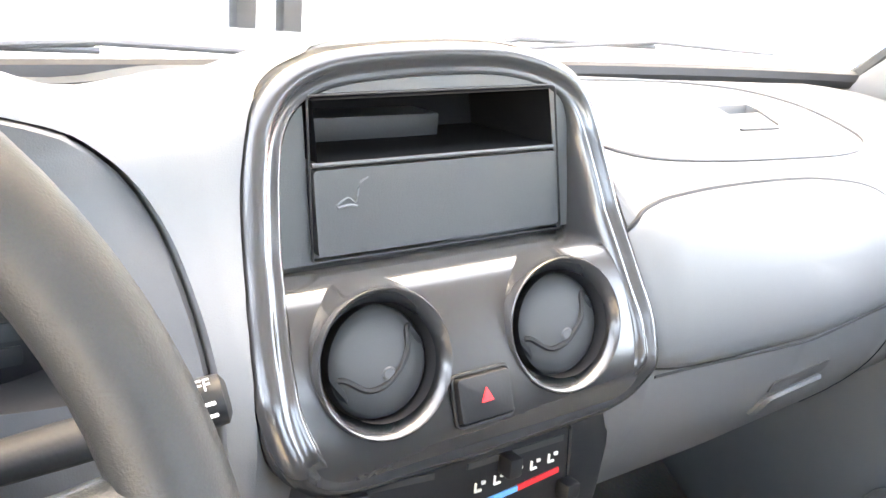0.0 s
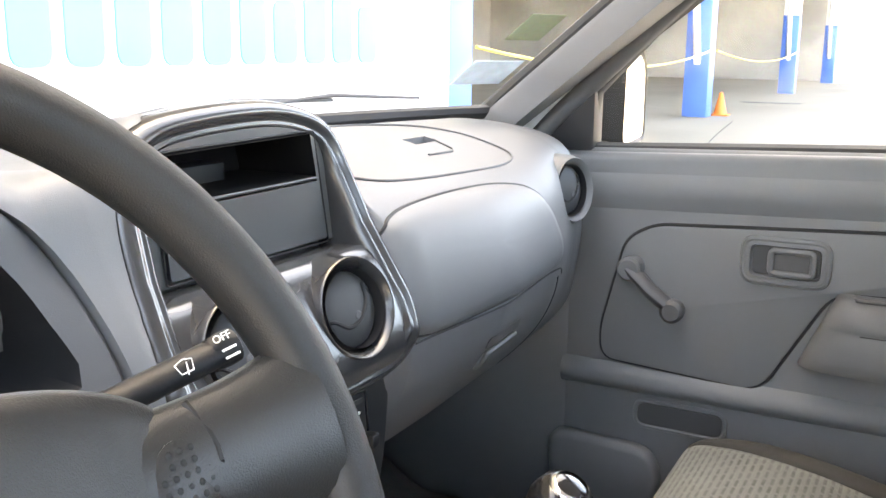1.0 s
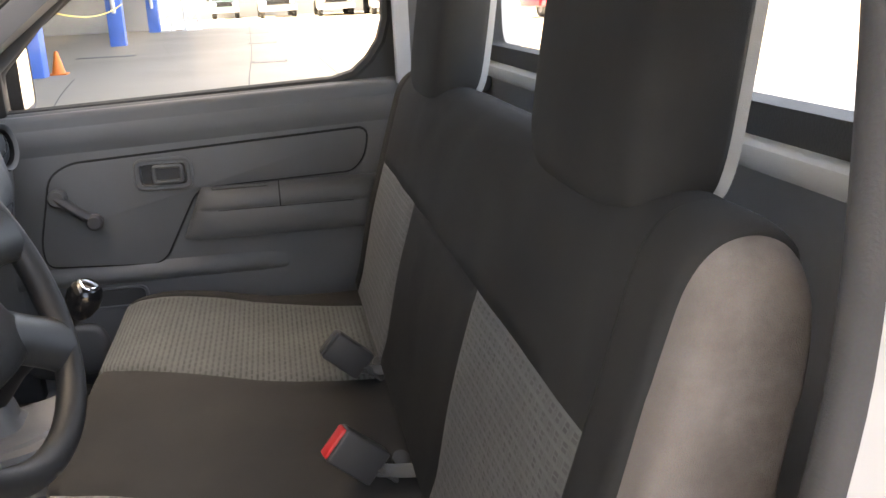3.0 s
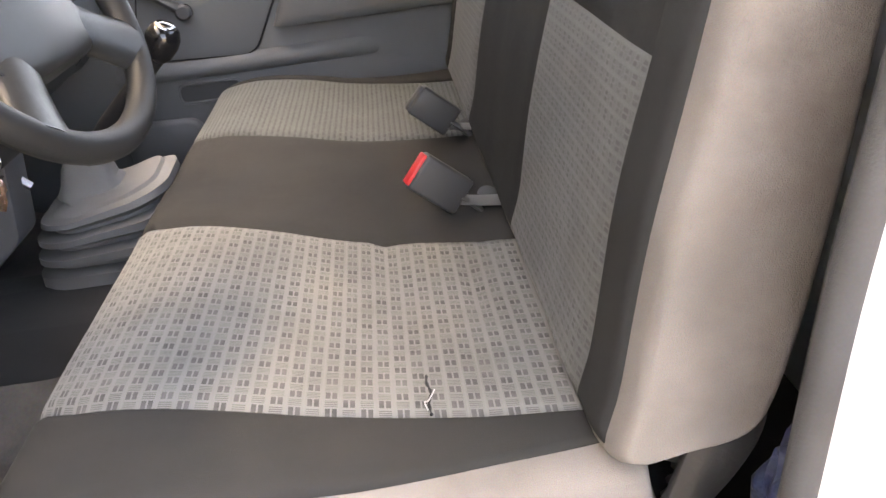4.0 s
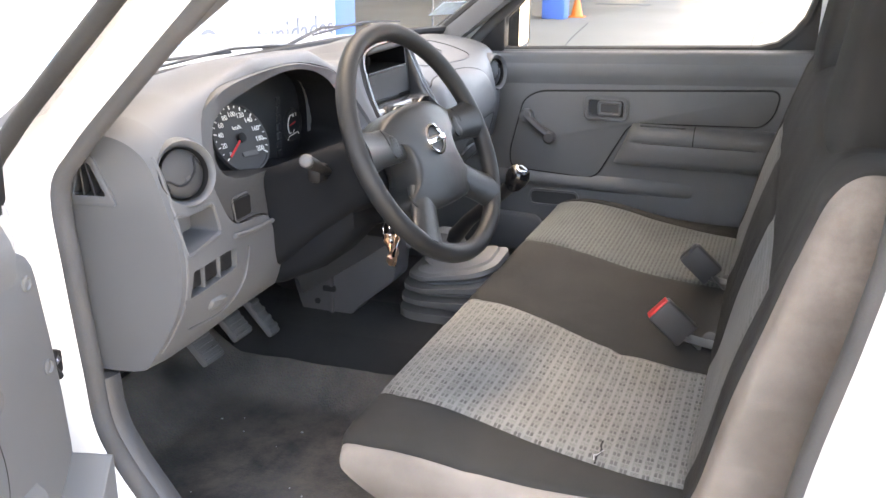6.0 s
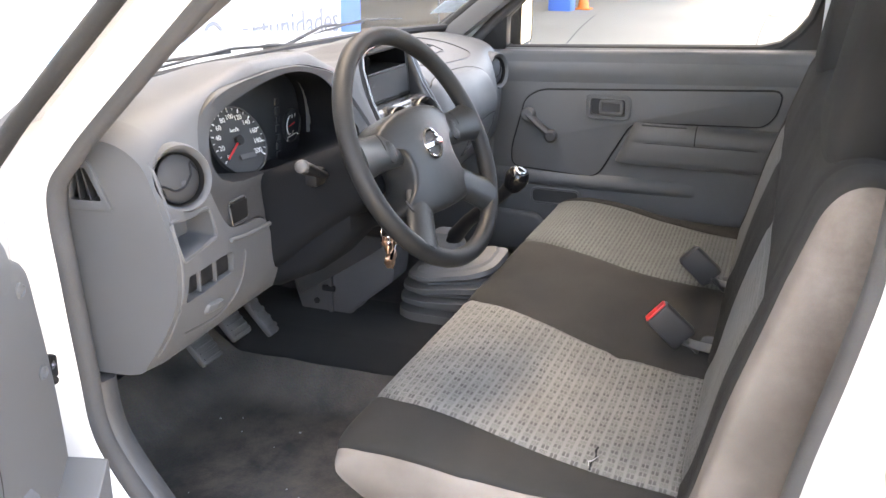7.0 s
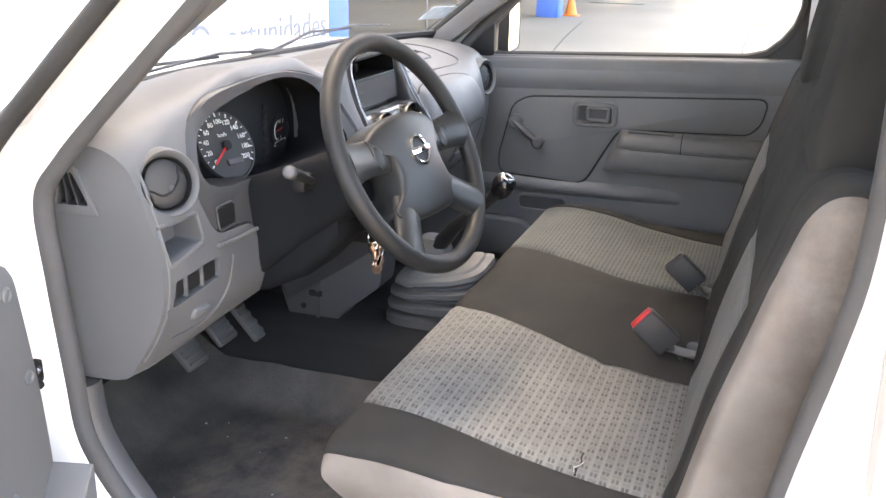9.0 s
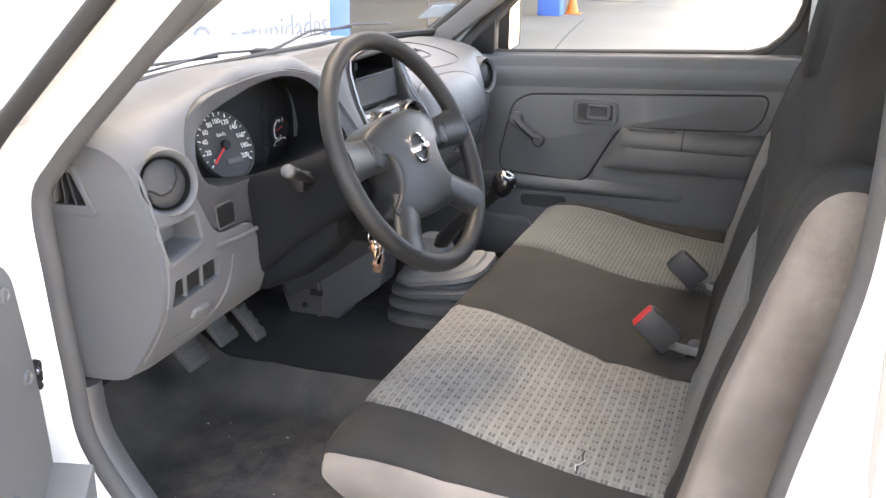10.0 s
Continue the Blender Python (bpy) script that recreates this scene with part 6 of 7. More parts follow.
# lower knee panel below the column
kp = part("console_side_panel", prism(rounded([(0.80, 0.86), (0.787, 0.72), (0.762, 0.638), (0.680, 0.644), (0.650, 0.682), (0.574, 0.745), (0.562, 0.86)], 0.012), "x", -0.020, 0.05, 0.006), PANEL_GREY, dash, "grey lower side panel beside the tunnel")
part("panel_rib", span(-0.026, -0.018, 0.700, 0.708, 0.65, 0.76, 0.002), PANEL_GREY, kp)
part("panel_clip", span(-0.027, -0.018, 0.695, 0.722, 0.708, 0.720, 0.003), BLACK, kp)
part("panel_screw", lathe([(0.006, 0), (0.006, 0.002), (0, 0.003)], aim((-0.021, 0.735, 0.685), (-1, 0, 0)), 16), BLACK, kp)

# ---- steering ----
WYAW, WRAKE = -0.140, 0.465
wu = Vector((math.cos(WYAW), math.sin(WYAW), 0))
wv = Vector((-math.sin(WYAW) * math.sin(WRAKE), math.cos(WYAW) * math.sin(WRAKE), math.cos(WRAKE)))
wn_ = wu.cross(wv)
WM = Matrix((wu, wv, wn_)).transposed().to_4x4()
WM.translation = (-0.4050, 0.3665, 1.0960)
sw = thing("steering_wheel", "black four-spoke steering wheel with a worn plastic rim", "steering wheel", "", WM.translation)
rim = []
for a in np.linspace(0, 2 * math.pi, 96, endpoint=False):
    rim.append(WM @ Vector((0.1550 * math.cos(a), 0.1550 * math.sin(a), 0)))
part("rim", sweep(rim, 0.0124, 16, closed=True, up=wn_), RIM_BLACK, sw, "worn black plastic rim")
half_hub = [(0.0, 0.050), (0.045, 0.047), (0.078, 0.038), (0.098, 0.024), (0.097, 0.010), (0.074, 0.003), (0.062, -0.010), (0.060, -0.030), (0.070, -0.052), (0.090, -0.070), (0.082, -0.081), (0.056, -0.090), (0.0, -0.093)]
hub_low = spline(half_hub + [(-x, y) for x, y in half_hub[-2:0:-1]], 110, closed=True)


def hub_ring(k, drop):
    """One ring of the domed airbag cover, k of its outline, sunk by drop."""
    out = []
    for x, y in hub_low:
        u, v = 0.005 + 0.97 * x * k, -0.016 + (y + 0.02) * k
        out.append(WM @ Vector((u, v, 0.0125 - 1.35 * (u * u + 0.8 * (v + 0.01) ** 2) - drop)))
    return out


part("airbag_cover", loft([hub_ring(0.80, 0.060), hub_ring(1.0, 0.042), hub_ring(1.0, 0.010), hub_ring(0.985, 0.004), hub_ring(0.95, 0.001)] + [hub_ring(k, 0.0) for k in (0.88, 0.75, 0.6, 0.45, 0.3, 0.15)]), WHEEL_BLACK, sw, "black airbag cover", smooth=60)


def spoke(p0, p1, w0, w1):
    pts = []
    for s in np.linspace(0, 1, 10):
        x, y = p0[0] + (p1[0] - p0[0]) * s, p0[1] + (p1[1] - p0[1]) * s
        pts.append((WM @ Vector((x, y, -0.008 + 0.007 * s)), w0 + (w1 - w0) * max(0, s - 0.45) ** 2 / 0.3))
    return sweep([p for p, _ in pts], [w for _, w in pts], 20, flat=0.46, up=wn_)


for p0, p1, w0, w1 in (((0.058, 0.009), (0.150, 0.010), 0.0235, 0.031), ((-0.052, 0.009), (-0.150, 0.010), 0.0235, 0.031), ((0.052, -0.056), (0.117, -0.101), 0.025, 0.030), ((-0.046, -0.060), (-0.092, -0.123), 0.025, 0.030)):
    part("spoke", spoke(p0, p1, w0, w1), WHEEL_BLACK, sw, "shiny worn black spoke", smooth=60)
for s in (-1, 1):
    part("spoke_seam", sweep([WM @ Vector((0.005 + s * 0.97 * x, y + 0.004, h)) for x, y, h in spline([(0.090, -0.062, -0.004), (0.091, -0.074, 0.0005), (0.082, -0.084, 0.0005), (0.062, -0.090, -0.004)], 12)], 0.0015, 6), BLACK, sw)
    part("grip_seam", sweep([WM @ Vector((0.005 + s * 0.97 * x, y + 0.004, h)) for x, y, h in spline([(0.099, 0.027, 0.0000), (0.1015, 0.008, 0.0056), (0.097, -0.011, 0.0005)], 10)], 0.0013, 6), BLACK, sw)
    pad_ = part("horn_pad", lathe([(0.0150, -0.008), (0.0145, -0.001), (0.012, 0.0003), (0, 0.0006)], WM @ Matrix.Translation((0.005 + s * 0.085, 0.006, 0.0050)) @ Matrix.Diagonal((0.8, 1.05, 1, 1)), 24), WHEEL_BLACK, sw, "dimpled horn pad")
    for a in range(-2, 3):
        for e in range(-3, 4):
            if (a / 2.4) ** 2 + (e / 3.6) ** 2 < 1:
                part("dimple", lathe([(0.0012, 0.0), (0, 0.0005)], WM @ Matrix.Translation((0.005 + s * 0.085 + a * 0.0042, 0.006 + e * 0.0038, 0.0055)), 8), BLACK, pad_)
em = part("emblem", lathe([(0.0165, 0.0), (0.0165, 0.003), (0.019, 0.004), (0.0215, 0.003), (0.0215, 0.0)], WM @ Matrix.Translation((0.004, -0.002, 0.0118)), 36), CHROME, sw, "round chrome badge")
part("badge_bar", moved(box((0, 0, 0.003), (0.046, 0.0095, 0.003), 0.001), WM @ Matrix.Translation((0.004, -0.002, 0.0118))), CHROME, em)

col = thing("steering_column", "black plastic steering column shroud with two stalks", "steering column", "", (-0.40, 0.50, 1.0))
c0, c1 = WM @ Vector((0, 0, -0.050)), Vector((-0.375, 0.640, 0.955))
secs = []
for s in np.linspace(0, 1, 9):
    c = c0.lerp(c1, s)
    w, h = 0.062 + 0.030 * s, 0.040 + 0.036 * s
    secs.append([c + wu * x + Vector((0, 0.30, 0.95)) * z for x, z in rrect(0, -0.012 * s, 2 * w, 2 * h, 0.030, 5)])
part("shroud", loft(secs), SHROUD, col, "black shroud", smooth=60)
part("lower_shroud", loft([[(x, y, z) for x, z in rrect(xc, zc, w, h, 0.03, 5)] for y, xc, zc, w, h in ((0.455, -0.385, 1.000, 0.12, 0.07), (0.51, -0.375, 0.965, 0.15, 0.11), (0.58, -0.345, 0.945, 0.19, 0.14), (0.70, -0.32, 0.93, 0.24, 0.15))]), SHROUD, col, smooth=60)
part("knee_panel", loft([[(x, y, z) for x, z in ((-0.462, 0.985), (-0.445, 1.03), (-0.30, 1.03), (-0.165, 1.0), (-0.160, 0.93), (-0.30, 0.900), (-0.455, 0.905))] for y in (0.588, 0.66)]), SHROUD, col, "black panel under the dials")
part("knee_lip", sweep(spline([(-0.460, 0.588, 0.905), (-0.40, 0.602, 0.880), (-0.34, 0.620, 0.866), (-0.27, 0.605, 0.884), (-0.19, 0.585, 0.918)], 20), 0.012, 10), CLUSTER_GREY, col, "grey lower lip of the knee panel")
up = spline([(-0.340, 0.634, 0.862), (-0.25, 0.612, 0.882), (-0.13, 0.585, 0.880), (-0.030, 0.562, 0.835)], 16)
lo = spline([(-0.300, 0.648, 0.838), (-0.242, 0.657, 0.813), (-0.13, 0.712, 0.752), (-0.030, 0.764, 0.698)], 16)
bm = loft([[tuple(p), tuple(p * 0.66 + q * 0.34 + np.array([0, -0.004, 0])), tuple(p * 0.33 + q * 0.67 + np.array([0, -0.004, 0])), tuple(q)] for p, q in zip(up, lo)], cap=False, closed=False)
bmesh.ops.solidify(bm, geom=bm.faces[:], thickness=0.006)
part("column_cover", bm, PANEL_GREY, col, "grey cover under the steering column", smooth=60)
# the slot's shaded opening is drawn as a raised black box
part("stalk_slot", box((-0.474, 0.490, 1.058), (0.030, 0.02, 0.024), 0.006), BLACK, col, "black box put in for the dark slot the stalk enters")


def stalk(tip, base, mark):
    t, b = Vector(tip), Vector(base)
    st = part("stalk", sweep([b, b.lerp(t, 0.35), b.lerp(t, 0.7), t], [0.0068, 0.0070, 0.0080 if mark else 0.0095, 0.0080 if mark else 0.0090], 12, flat=0.8), BLACK, col, "black control stalk")
    d = (t - b).normalized()
    part("stalk_tip", lathe([(0.0072, -0.010), (0.0080, -0.003), (0.0076, 0.002), (0.005, 0.0035), (0, 0.0035)] if mark else [(0.0085, -0.016), (0.0100, -0.012), (0.0105, 0.004), (0.0095, 0.008), (0.007, 0.010), (0, 0.010)], aim(t, d) @ Matrix.Diagonal((1, 1, 1, 1) if mark else (0.80, 0.80, 0.80, 1)), 20), BLACK if mark else TIP_GREY, st)
    if mark:
        side = Vector((0, -0.85, 0.53))
        side = (side - d * d.dot(side)).normalized()
        x = (d - side * d.dot(side)).normalized()
        m = Matrix((x, side.cross(x), side)).transposed().to_4x4()
        m.translation = b.lerp(t, 0.895) + side * 0.0082
        part("legend", moved(text("OFF", 0.0050, 0.0003), m @ Matrix.Translation((0.010, 0.0045, 0)) @ Matrix.Rotation(0.0, 4, "Z")), INK_WHITE, st)
        for k in range(2):
            part("mark", moved(box((0.011, -0.001 - 0.0035 * k, 0), (0.007, 0.0010, 0.0005)), m), INK_WHITE, st)
        part("wiper_symbol", sweep([m @ Vector(q) for q in ((-0.0140, 0.0022, 0), (-0.0100, 0.0034, 0), (-0.0060, 0.0022, 0), (-0.0072, -0.0024, 0), (-0.0128, -0.0024, 0))], 0.00035, 5, closed=True), INK_WHITE, st)
        part("wiper_symbol", sweep([m @ Vector(q) for q in ((-0.0100, -0.0036, 0), (-0.0088, 0.0016, 0))], 0.00035, 5), INK_WHITE, st)


stalk((-0.212, 0.426, 1.1075), (-0.345, 0.470, 1.075), True)
stalk((-0.600, 0.440, 1.103), (-0.470, 0.480, 1.060), False)
# ignition keys
KX, KY, KZ = -0.272, 0.482, 0.940
ky = thing("key_ring", "bunch of coppery keys hanging from the ignition lock", "keys", "", (KX, KY, KZ))
part("lock", lathe([(0.018, -0.03), (0.018, 0.010), (0.013, 0.014), (0, 0.014)], aim((KX - 0.006, KY + 0.016, KZ + 0.012), (0.3, -0.9, 0.2)), 24), BLACK, ky)
part("ring", sweep([(KX + 0.012 * math.cos(a), KY - 0.001, KZ - 0.012 + 0.012 * math.sin(a)) for a in np.linspace(0, 2 * math.pi, 20, endpoint=False)], 0.0010, 6, closed=True, up=(0, 1, 0)), CHROME, ky)
for k in range(7):
    m = Matrix.Translation((KX + 0.0025 * (k - 3), KY - 0.003 * k, KZ - 0.022)) @ Matrix.Rotation(0.20 * (k - 3), 4, "Y") @ Matrix.Rotation(0.7 * k, 4, "Z") @ Matrix.Diagonal((0.62, 0.62, 0.62, 1))
    part("key", joined(moved(lathe([(0.013, 0), (0.013, 0.0025), (0, 0.0025)], Matrix.Rotation(radians(90), 4, "X"), 16), m @ Matrix.Translation((0, 0, -0.012))), moved(box((0, 0, -0.042), (0.010, 0.0025, 0.040), 0.0008), m)), BRASS if k % 2 else CHROME, ky)
for k, (px, py, pz) in enumerate(((0.006, -0.012, -0.052), (-0.004, -0.010, -0.060), (0.010, -0.008, -0.064))):
    bm = bmesh.new()
    bmesh.ops.create_icosphere(bm, subdivisions=3, radius=1)
    for v in bm.verts:
        v.co = Vector((v.co.x * 0.008, v.co.y * 0.006, v.co.z * 0.011)) * (1 + 0.45 * noise.noise(v.co * 2.5 + Vector((k, 0, 0))))
    part("charm", moved(bm, pose(KX + px, KY + py, KZ + pz)), BRASS, ky, "coppery key charm")

# ---- gear lever ----
gear = thing("gear_lever", "gear lever with a ball knob in a grey pleated rubber gaiter", "gear lever", "", (0.02, 0.48, 0.67))
secs = []
lay_z = [(0.668, 1.12), (0.684, 1.12), (0.690, 0.90), (0.694, 0.90), (0.699, 1.09), (0.708, 1.09), (0.713, 0.85), (0.717, 0.85), (0.723, 1.04), (0.731, 1.04), (0.735, 0.80), (0.739, 0.80), (0.745, 0.96), (0.752, 0.94), (0.756, 0.78), (0.760, 0.74), (0.766, 0.58), (0.772, 0.46), (0.786, 0.38), (0.806, 0.33), (0.812, 0.29), (0.826, 0.28), (0.828, 0.23)]
for z, k in lay_z:
    cy = 0.478 + (0.022 if z > 0.766 else 0)
    climb = 0.0 if z < 0.690 else (z - 0.690) / 0.072 if z < 0.762 else max(0.0, 1.0 - (z - 0.762) / 0.03)
    secs.append([(x, y, z + 0.36 * climb * max(0.0, 0.490 - y) + 0.10 * climb * max(0.0, x - 0.06)) for x, y in [(0.075 + px * k, cy + py * k) for px, py in rrect(0, 0, 0.155, 0.185, 0.05, 6)]])
part("gaiter", loft(secs), BOOT_GREY, gear, "grey pleated rubber gaiter", smooth=30)
part("shaft", sweep([(0.073, 0.500, 0.80), (0.045, 0.450, 0.86), (-0.010, 0.365, 0.938), (-0.02, 0.350, 0.955)], [0.017, 0.013, 0.011, 0.014], 12), BLACK, gear, "black lever shaft")
km = aim((-0.022, 0.342, 0.966), (-0.1, -0.45, 0.89)) @ Matrix.Diagonal((0.76, 0.76, 0.84, 1))
part("knob", lathe([(0.012, -0.030), (0.020, -0.022), (0.0265, -0.006), (0.027, 0.006), (0.022, 0.018), (0.012, 0.024), (0, 0.025)], km, 32), KNOB_BLACK, gear, "glossy black ball knob")
part("knob_cap", lathe([(0.018, 0.0195), (0.0165, 0.0232), (0.014, 0.0245)], km, 28), CHROME, gear, "chrome ring on the knob")
hb_ = thing("handbrake", "thin grey brake lever under the dashboard", "brake lever", "", (0.1, 0.66, 0.80))
part("rod", sweep([(-0.02, 0.70, 0.90), (0.02, 0.62, 0.86), (0.03, 0.56, 0.80)], 0.006, 8), STEEL, hb_)

# ---- pedals ----
def pedal(x, z, w, h, y, word):
    t = thing("pedal", word, "pedal", "foot pedals", (x, y, z))
    m = Matrix.Translation((x, y, z)) @ Matrix.Rotation(radians(-42), 4, "X")
    part("pad", moved(box((0, 0, 0), (w, 0.014, h), 0.005), m), BOOT_GREY, t, "grey worn rubber pad")
    for k in range(4):
        part("tread", moved(box((0, -0.008, h * (-0.33 + 0.22 * k)), (w * 0.85, 0.004, h * 0.09), 0.001), m), BOOT_GREY, t)
    part("arm", sweep([(x, y + 0.01, z), (x + 0.01, y + 0.08, z + 0.10), (x + 0.01, y + 0.09, z + 0.22)], 0.008, 8), STEEL, t)


pedal(-0.325, 0.700, 0.056, 0.054, 0.79, "grey rubber clutch pedal under the dashboard")
pedal(-0.230, 0.704, 0.054, 0.050, 0.79, "grey rubber brake pedal under the dashboard")
pedal(-0.143, 0.690, 0.032, 0.085, 0.79, "narrow grey rubber accelerator pedal")


# ---- bench seat ----
CS = [(-0.060, 0.652), (-0.054, 0.72), (-0.048, 0.748), (-0.02, 0.748), (0.06, 0.749), (0.15, 0.757), (0.24, 0.775), (0.31, 0.784), (0.360, 0.779), (0.391, 0.767), (0.394, 0.750), (0.370, 0.720), (0.338, 0.692), (0.288, 0.652), (0.12, 0.642), (-0.045, 0.628)]
CSA = np.array(CS)
BS = [(-0.018, 0.750), (-0.030, 0.80), (-0.052, 0.90), (-0.082, 1.0), (-0.106, 1.08), (-0.122, 1.125), (-0.145, 1.148), (-0.175, 1.150), (-0.198, 1.130), (-0.203, 1.08), (-0.190, 1.00), (-0.165, 0.88), (-0.140, 0.790), (-0.118, 0.760), (-0.07, 0.752)]
BSA = np.array(BS)
CP, BP = spline(CSA, 97, closed=True), spline(BSA, 97, closed=True)


def end_shape(x, half0, half1, soft):
    """0 inside, rising to 1 at the rounded ends of the bench."""
    d = max(0.0, (x - (half1 - soft)) / soft, ((half0 + soft) - x) / soft)
    return min(1.0, d)


def cushion(x, s):
    """Point of the cushion at x; s runs 0 to 1 round its outline."""
    d = end_shape(x, -0.634, 0.612, 0.062)
    k = 1 - math.sqrt(max(0.0, 1 - d * d))
    p = CP
    i = s * 96
    a = int(i) % 97
    q = p[a] + (p[(a + 1) % 97] - p[a]) * (i - int(i))
    y, z = q
    z = z + (0.690 - z) * (0.36 * k)
    y = y + (0.15 - y) * (0.02 * k)
    dip = 0.005 * math.exp(-((x + 0.34) / 0.13) ** 2) + 0.006 * math.exp(-((x - 0.36) / 0.14) ** 2)
    if z > 0.735:
        z -= dip * math.exp(-((y - 0.10) / 0.12) ** 2)
        z += 0.0018 * noise.noise(Vector((x * 9, y * 9, 2.0)))
        z -= 0.006 * math.exp(-((y - 0.125 - 0.05 * x) / 0.012) ** 2) * math.exp(-((x + 0.24) / 0.10) ** 2)
        z -= 0.004 * math.exp(-((y - 0.03 + 0.1 * (x + 0.3)) / 0.010) ** 2) * math.exp(-((x + 0.34) / 0.12) ** 2)
    else:
        y += 0.004 * noise.noise(Vector((x * 7, z * 20, 5.0)))
    return (x, y, z)


def backrest(x, s):
    d = end_shape(x, -0.652, 0.625, 0.060)
    k = 1 - math.sqrt(max(0.0, 1 - d * d))
    p = BP
    i = s * 96
    a = int(i) % 97
    q = p[a] + (p[(a + 1) % 97] - p[a]) * (i - int(i))
    y, z = q
    cy = float(np.interp(z, [0.74, 1.15], [-0.075, -0.165]))
    y = y + (cy - y) * (0.30 * k)
    z = z + (0.93 - z) * (0.14 * k if z > 1.05 else 0.05 * k)
    z += 0.002 * noise.noise(Vector((x * 8, z * 8, 7.0)))
    y += 0.002 * noise.noise(Vector((x * 9, z * 9, 3.0)))
    return (x, y, z)


seat = thing("bench_seat", "three-place bench seat in black and grey woven cloth with beige sides", "seat", "", (0, 0.1, 0.56))


def dense_x(a, b, step=0.02):
    return list(np.linspace(a, b, max(3, int(round((b - a) / step)) + 1)))


def rows_of(fn, x0, x1, soft):
    xs = list(x0 + soft * (1 - np.cos(np.linspace(0, math.pi / 2, 8)))) + dense_x(x0 + soft, x1 - soft, 0.025)[1:-1] + list(x1 - soft + soft * np.sin(np.linspace(0, math.pi / 2, 8)))
    return [[fn(x, s) for s in np.linspace(0, 1, 72, endpoint=False)] for x in xs]


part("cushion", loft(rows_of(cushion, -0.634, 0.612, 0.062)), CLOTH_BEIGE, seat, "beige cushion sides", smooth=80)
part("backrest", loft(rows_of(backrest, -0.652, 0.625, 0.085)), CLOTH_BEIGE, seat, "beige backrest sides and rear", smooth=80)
S_TOP0, S_FRONT = 1.6 / 16, 12.6 / 16
AT = np.array([1.6, 3, 4, 5, 6, 7, 8, 9, 12.6]) / 16     # stations from the backrest over the front edge
EDGES = {   # where the cloth panels of the cushion meet, station by station
    "outer": [-0.576, -0.572, -0.560, -0.548, -0.543, -0.536, -0.522, -0.500, -0.494],
    "driver": [-0.248, -0.242, -0.224, -0.206, -0.188, -0.168, -0.148, -0.118, -0.116],
    "passenger": [0.146, 0.150, 0.158, 0.170, 0.174, 0.186, 0.212, 0.245, 0.250],
    "far": [0.480, 0.488, 0.510, 0.535, 0.538, 0.540, 0.550, 0.568, 0.570],
    "end": [0.590, 0.594, 0.596, 0.598, 0.598, 0.598, 0.598, 0.596, 0.590],
    "side": [-0.602, -0.606, -0.612, -0.622, -0.630, -0.630, -0.628, -0.622, -0.606],
}


def edge_at(name, s):
    return float(np.interp(s, AT, EDGES[name]))


def between(a, b):
    return lambda u, s: cushion(edge_at(a, s) * (1 - u) + edge_at(b, s) * u, s)


sv = np.concatenate([np.linspace(S_TOP0, 0.5, 34), np.linspace(0.5, S_FRONT, 16)[1:]])
for a, b, n, mat, word in (("outer", "driver", 22, WEAVE, "grey dashed woven centre of the driver place"), ("driver", "passenger", 18, CLOTH_BLACK, "black cloth middle place"),
                           ("passenger", "far", 22, RIB, "grey ribbed woven centre of the passenger place"), ("far", "end", 8, CLOTH_BLACK, "black cloth side band")):
    part("cushion_panel", skin(between(a, b), list(np.linspace(-0.004, 1.004, n)), sv, 0.0035), mat, seat, word, smooth=80)
part("cushion_panel", skin(between("side", "outer"), list(np.linspace(0, 1.004, 14)), np.linspace(S_TOP0, 10.6 / 16, 40), 0.0035), CLOTH_BLACK, seat, "black cloth side band", smooth=80)
BV = np.linspace(0.25 / 15, 9.0 / 15, 44)
z_top = 3.0 / 15
IV = np.linspace(0.25 / 15, z_top, 20)
HV = np.linspace(z_top, 9.0 / 15, 34)
for x0, x1, mat, word in ((-0.565, -0.232, WEAVE_FINE, "grey woven centre of the driver backrest"), (0.182, 0.540, WEAVE_FINE, "grey woven centre of the passenger backrest"), (-0.234, 0.184, CLOTH_BLACK, "black cloth middle backrest")):
    part("backrest_panel", skin(backrest, dense_x(x0, x1)[::-1], IV, 0.0035), mat, seat, word, smooth=80)
part("backrest_panel", skin(backrest, dense_x(-0.565, 0.540)[::-1], HV, 0.0035), CLOTH_BLACK, seat, "black cloth upper backrest", smooth=80)
part("backrest_panel", skin(backrest, dense_x(0.538, 0.600, 0.01)[::-1], BV, 0.0035), CLOTH_BLACK, seat, "black cloth backrest side", smooth=80)
part("backrest_panel", skin(backrest, dense_x(-0.628, -0.563, 0.008)[::-1], np.linspace(0.25 / 15, 8.2 / 15, 44), 0.0035), CLOTH_BLACK, seat, "black cloth backrest side", smooth=80)
# tear in the driver's cushion
tear = [cushion(x, s) for x, s in ((-0.500, 4.40 / 16), (-0.512, 4.41 / 16), (-0.526, 4.38 / 16), (-0.540, 4.41 / 16), (-0.556, 4.40 / 16))]
part("tear", sweep([(x, y, z + 0.0042) for x, y, z in spline(tear, 14)], [0.0005 + 0.0011 * abs(math.sin(k * 1.3)) for k in range(14)], 6), BLACK, seat, "small dark tear across the seam")
part("loose_thread", sweep([(x, y, z + 0.006) for x, y, z in spline([Vector(tear[2]) + Vector((0, -0.003, 0)), Vector(tear[3]), Vector(tear[3]) + Vector((-0.003, 0.003, 0.001)), Vector(tear[4]) + Vector((0.004, 0.002, 0))], 12)], 0.0006, 6), LIGHT_TRIM, seat, "pale loose thread")


